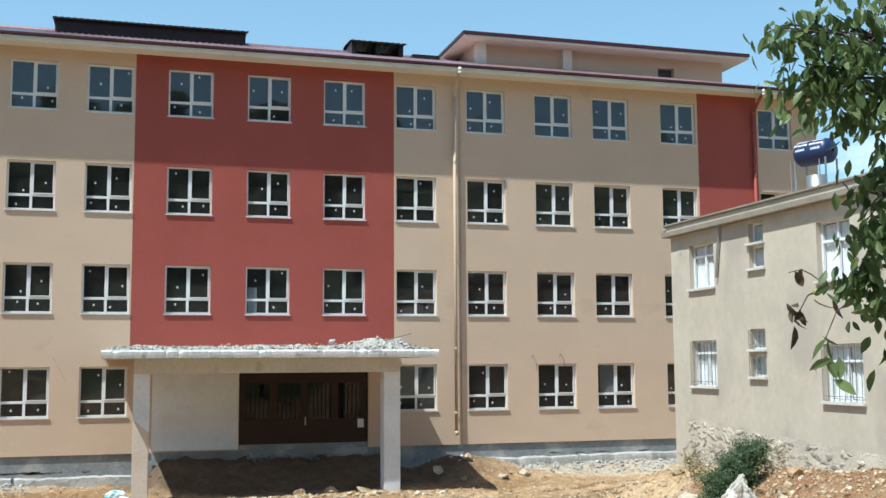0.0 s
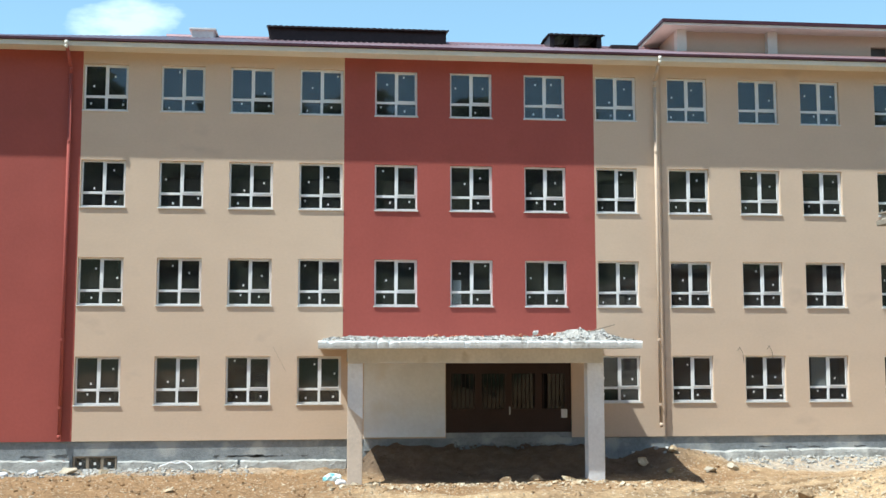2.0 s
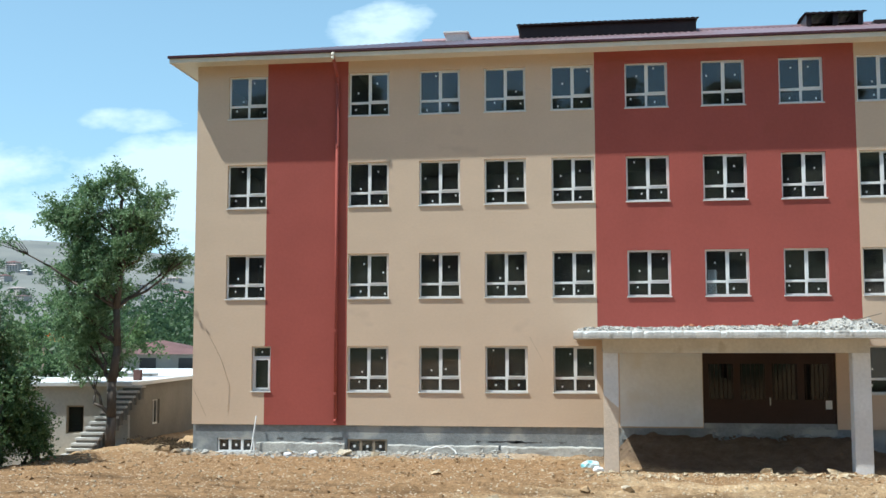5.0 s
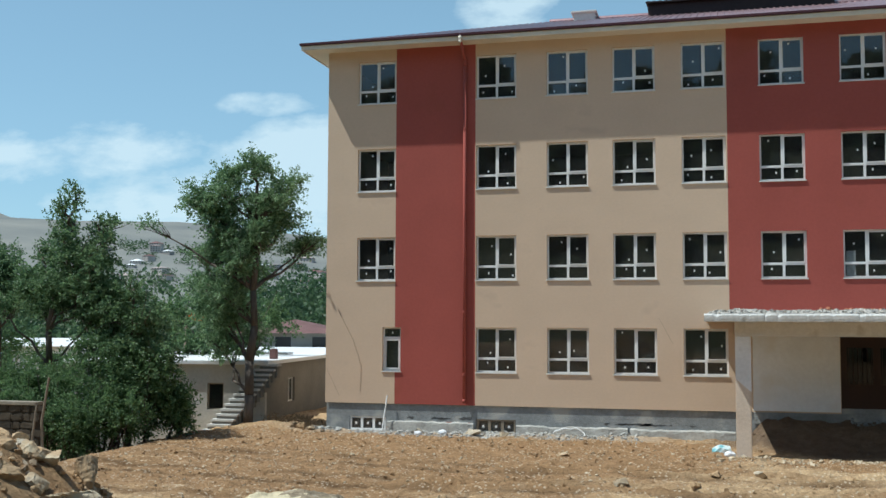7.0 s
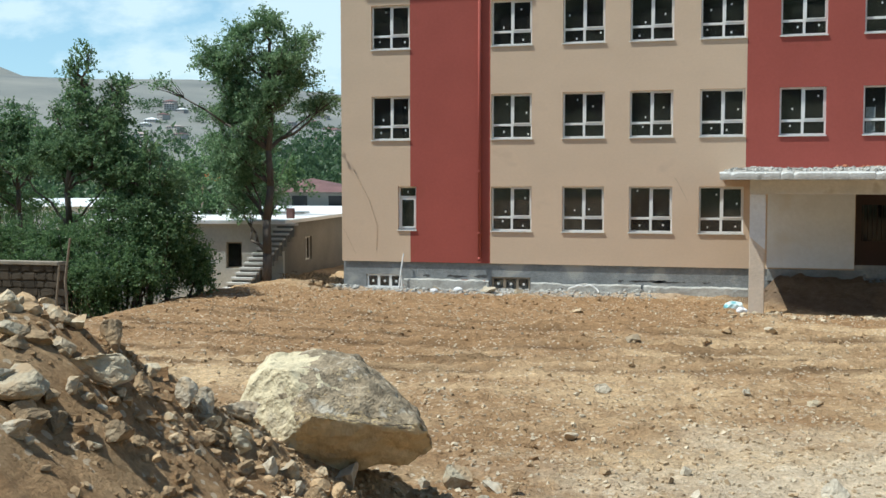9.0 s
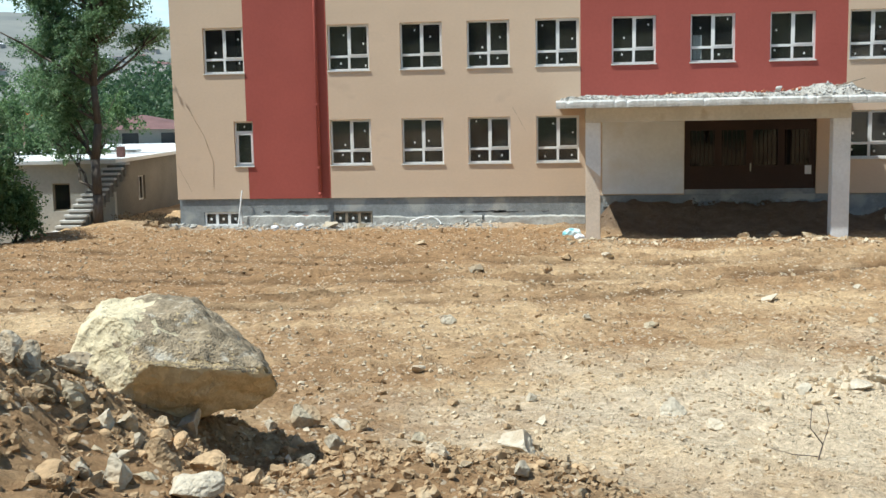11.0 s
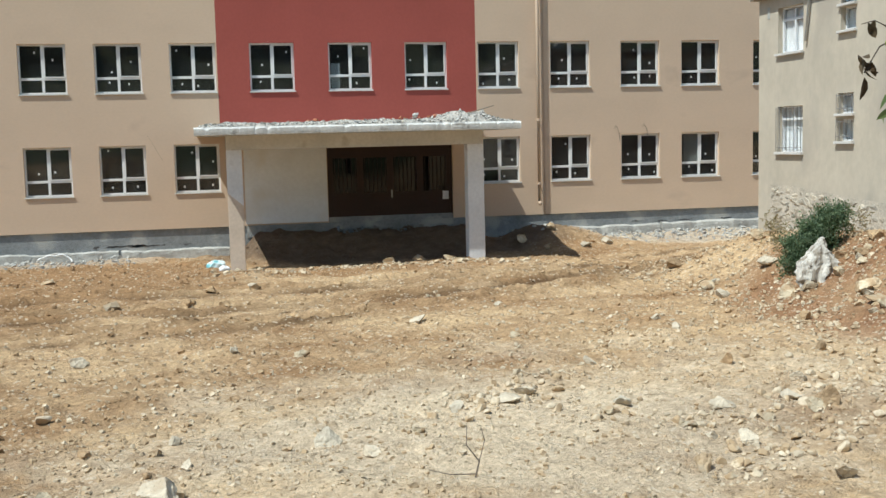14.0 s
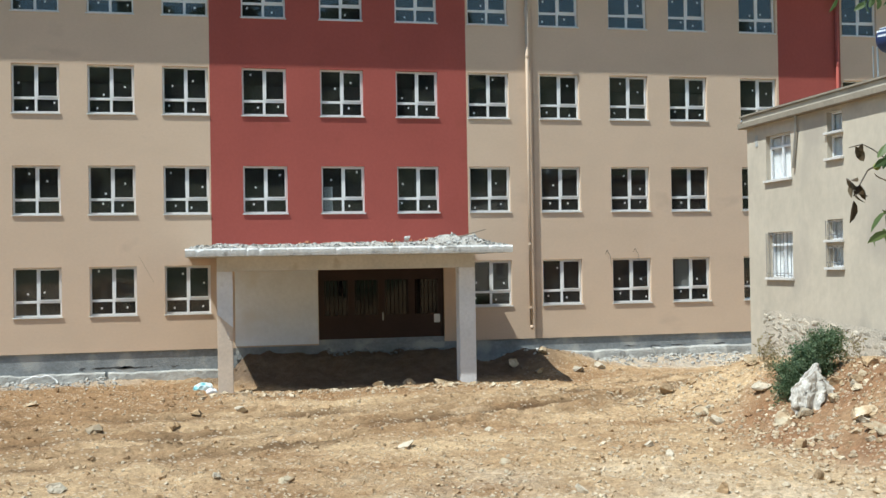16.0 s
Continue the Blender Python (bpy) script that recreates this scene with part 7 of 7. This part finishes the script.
def build_debris():
    g = np.random.default_rng(23)
    # concrete lumps left on the threshold and at the broken corner of the plinth
    for x0, x1, y0, y1, n, m, label in ((3.8, 8.2, -0.55, -0.12, 160, M_PLINTH, "blue-grey concrete lumps lying before the entrance door"), (-15.3, -14.2, -0.6, -0.05, 90, M_LEDGE, "pale plaster lumps fallen from the corner of the plinth"),
                                        (-9.9, -7.4, -1.2, -0.1, 170, M_LEDGE2, "white plaster lumps heaped by the basement window")):
        x, y = g.uniform(x0, x1, n), g.uniform(y0, y1, n)
        s = 0.025 + 0.09 * g.random(n) ** 2.2
        z = height(x, y) + s * 0.3
        tagged(scatter_mesh(list(zip(x.tolist(), y.tolist(), z.tolist(), s.tolist())), 51 + n, lambda q: q.choice(CHUNKS)).put("debris", m), label, "rubble", kind="stuff")
    for lo, hi, n, far in ((-13.8, -3.0, 900, 1.3), (10.5, 22.0, 1200, 1.5), (-0.5, 9.5, 400, 0.9)):
        x = g.uniform(lo, hi, n)
        off = -5.0 if lo == -0.5 else 0.0
        y = off - 0.15 - np.abs(g.normal(0, far * 0.5, n))
        if lo < -10:
            y = y - 0.6 * np.exp(-((x + 9.8) / 1.6) ** 2) * g.random(n)
        s = 0.02 + 0.09 * g.random(n) ** 2.6
        z = height(x, y) + s * 0.15
        tagged(scatter_mesh(list(zip(x.tolist(), y.tolist(), z.tolist(), s.tolist())), 31 + n, small_lump).put("debris", M_LEDGE if off == 0 else M_RUBBLE), "pale mortar and broken concrete along the foot of the school", "rubble", kind="stuff")


build_debris()


# ---- weeds and small site litter ----
WIRE_LINES = (((-14.52, 5.01), (-13.9, 3.87), (-13.57, 2.9), (-13.62, 1.95)), ((-14.96, 2.79), (-14.45, 1.78)), ((-2.46, 4.7), (-1.99, 3.82)))


def build_small():
    weed = empty("weed_bush", "grey-green weed bush growing against the old house", "bush")
    rr, b = random.Random(41), Build()
    c = Vector((13.05, -15.55, 0))
    g = float(height(c.x, c.y))
    clumps = [(-0.50, -0.10, -0.10, 0.30, 0.26), (-0.30, -0.10, 0.28, 0.42, 0.36), (0.05, 0.0, 0.62, 0.46, 0.38), (0.42, 0.0, 0.92, 0.40, 0.34), (0.70, 0.0, 1.02, 0.22, 0.28), (0.35, 0.1, 0.45, 0.38, 0.34)]
    for dx, dy, dz, rx, rz in clumps:
        for _ in range(8):
            limb(b, (c.x + dx * 0.6 + rr.gauss(0, 0.12), c.y + rr.gauss(0, 0.12), g - 0.05), (c.x + dx + rr.gauss(0, rx * 0.7), c.y + dy + rr.gauss(0, rx * 0.7), g + dz + rr.uniform(-0.2, 1.1) * rz), 0.011, 0.003, 0.08, rr, 5, 4)
    b.put("branching", M_WEED, weed)
    leaves("foliage", [(c.x + dx, c.y + dy, g + dz, rx, rz) for dx, dy, dz, rx, rz in clumps], 16000, 0.055, 42, M_WEED, weed, reach=0.42)
    tuft = empty("dry_weeds", "dry yellowish weeds beside the weed bush", "weeds")
    leaves("foliage", [(12.6, -15.2, float(height(12.6, -15.2)) + 0.45, 0.30, 0.4), (13.6, -12.9, float(height(13.6, -12.9)) + 0.35, 0.35, 0.4), (14.3, -15.3, float(height(14.3, -15.3)) + 0.3, 0.35, 0.35)], 900, 0.10, 43, M_WEEDDRY, tuft, shape=0.13)
    corner = empty("corner_weeds", "dark dry weeds on dug earth at the corner of the school", "weeds")
    leaves("foliage", [(x, y, float(height(x, y)) + 0.10, 0.55, 0.16) for x, y in ((-15.6, -0.2), (-16.4, 0.3), (-17.3, 0.5), (-15.9, 0.6))], 2600, 0.07, 47, M_LEAFDRY, corner, shape=0.2)
    # twig sticking out of the gravel
    tw = Build()
    g0 = float(height(2.51, -26.37))
    tw.path([(2.51, -26.37, g0 - 0.02), (2.56, -26.39, g0 + 0.2), (2.41, -26.42, g0 + 0.4), (2.43, -26.37, g0 + 0.62)], 0.010, 0.004, 5)
    tw.path([(2.56, -26.39, g0 + 0.2), (2.63, -26.37, g0 + 0.42), (2.59, -26.37, g0 + 0.6)], 0.006, 0.003, 5).path([(2.51, -26.37, g0 + 0.05), (2.21, -26.47, g0 + 0.1), (1.96, -26.57, g0 + 0.2)], 0.007, 0.003, 5)
    tagged(tw.put("dry_twig", M_BARK), "bare dry twig sticking out of the gravel", "twig")
    # white plastic pipe leaning at the basement window
    g1 = float(height(-12.55, -0.35))
    tagged(Build().tube((-12.62, -0.35, g1), (-12.50, -0.10, 1.82), 0.028, n=10).put("plastic_pipe", M_PVC), "white plastic pipe standing against the plinth", "pipe")
    hose = Build()
    pts = []
    for i in range(22):
        a = math.pi * (0.05 + 0.95 * i / 21)
        x = -5.6 - 0.55 * math.cos(a)
        y = -0.55 - 0.12 * math.sin(a * 2)
        pts.append((x, y, float(height(x, y)) + 0.03 + 0.24 * math.sin(a)))
    hose.path(pts, 0.03, n=8)
    tagged(hose.put("hose", M_PVC, smooth=True), "white plastic hose bent into an arch on the ground", "hose")
    # crumpled sacks by the pillar and the plinth
    for x, y, s, m, label in ((-0.35, -4.0, 0.30, M_BAG, "crumpled pale blue plastic sack beside the canopy pillar"), (-0.12, -4.9, 0.17, M_WHITE, "white paper bag beside the canopy pillar"), (-10.2, -0.7, 0.17, M_WHITE, "white torn sack leaning at the plinth"), (-10.9, -1.5, 0.15, M_WHITE, "flat white sack lying on the rubble")):
        v, f = rough_rock(x, (((0, 0, -1), 0.45), ((0.3, -0.5, 0.8), 0.6)), (1.0, 0.7, 0.62), 3, 0.14)
        ob = tagged(Build().add(v, f).put("plastic_sack", m), label, "sack")
        ob.location, ob.scale = (x, y, float(height(x, y)) + s * 0.35), (s, s, s)
    # lines down the rendered wall: a hanging wire, and short strokes for thin shadows
    for pts in WIRE_LINES:
        tagged(Build().path([(x, -0.012, z) for x, z in pts], 0.005, n=6).put("hanging_wire", M_WIRELINE), "thin brown wire and shadow lines down the rendered wall", "wire")
    for x, z in ((14.2, 4.55), (15.3, 4.6)):
        tagged(Build().path([(x, 0.0, z), (x + 0.03, -0.10, z + 0.12), (x + 0.14, -0.12, z - 0.1), (x + 0.20, -0.05, z - 0.45)], 0.007, n=6).put("cable_end", M_IRON), "loose cable end sticking out of the rendered wall", "cable")


build_small()
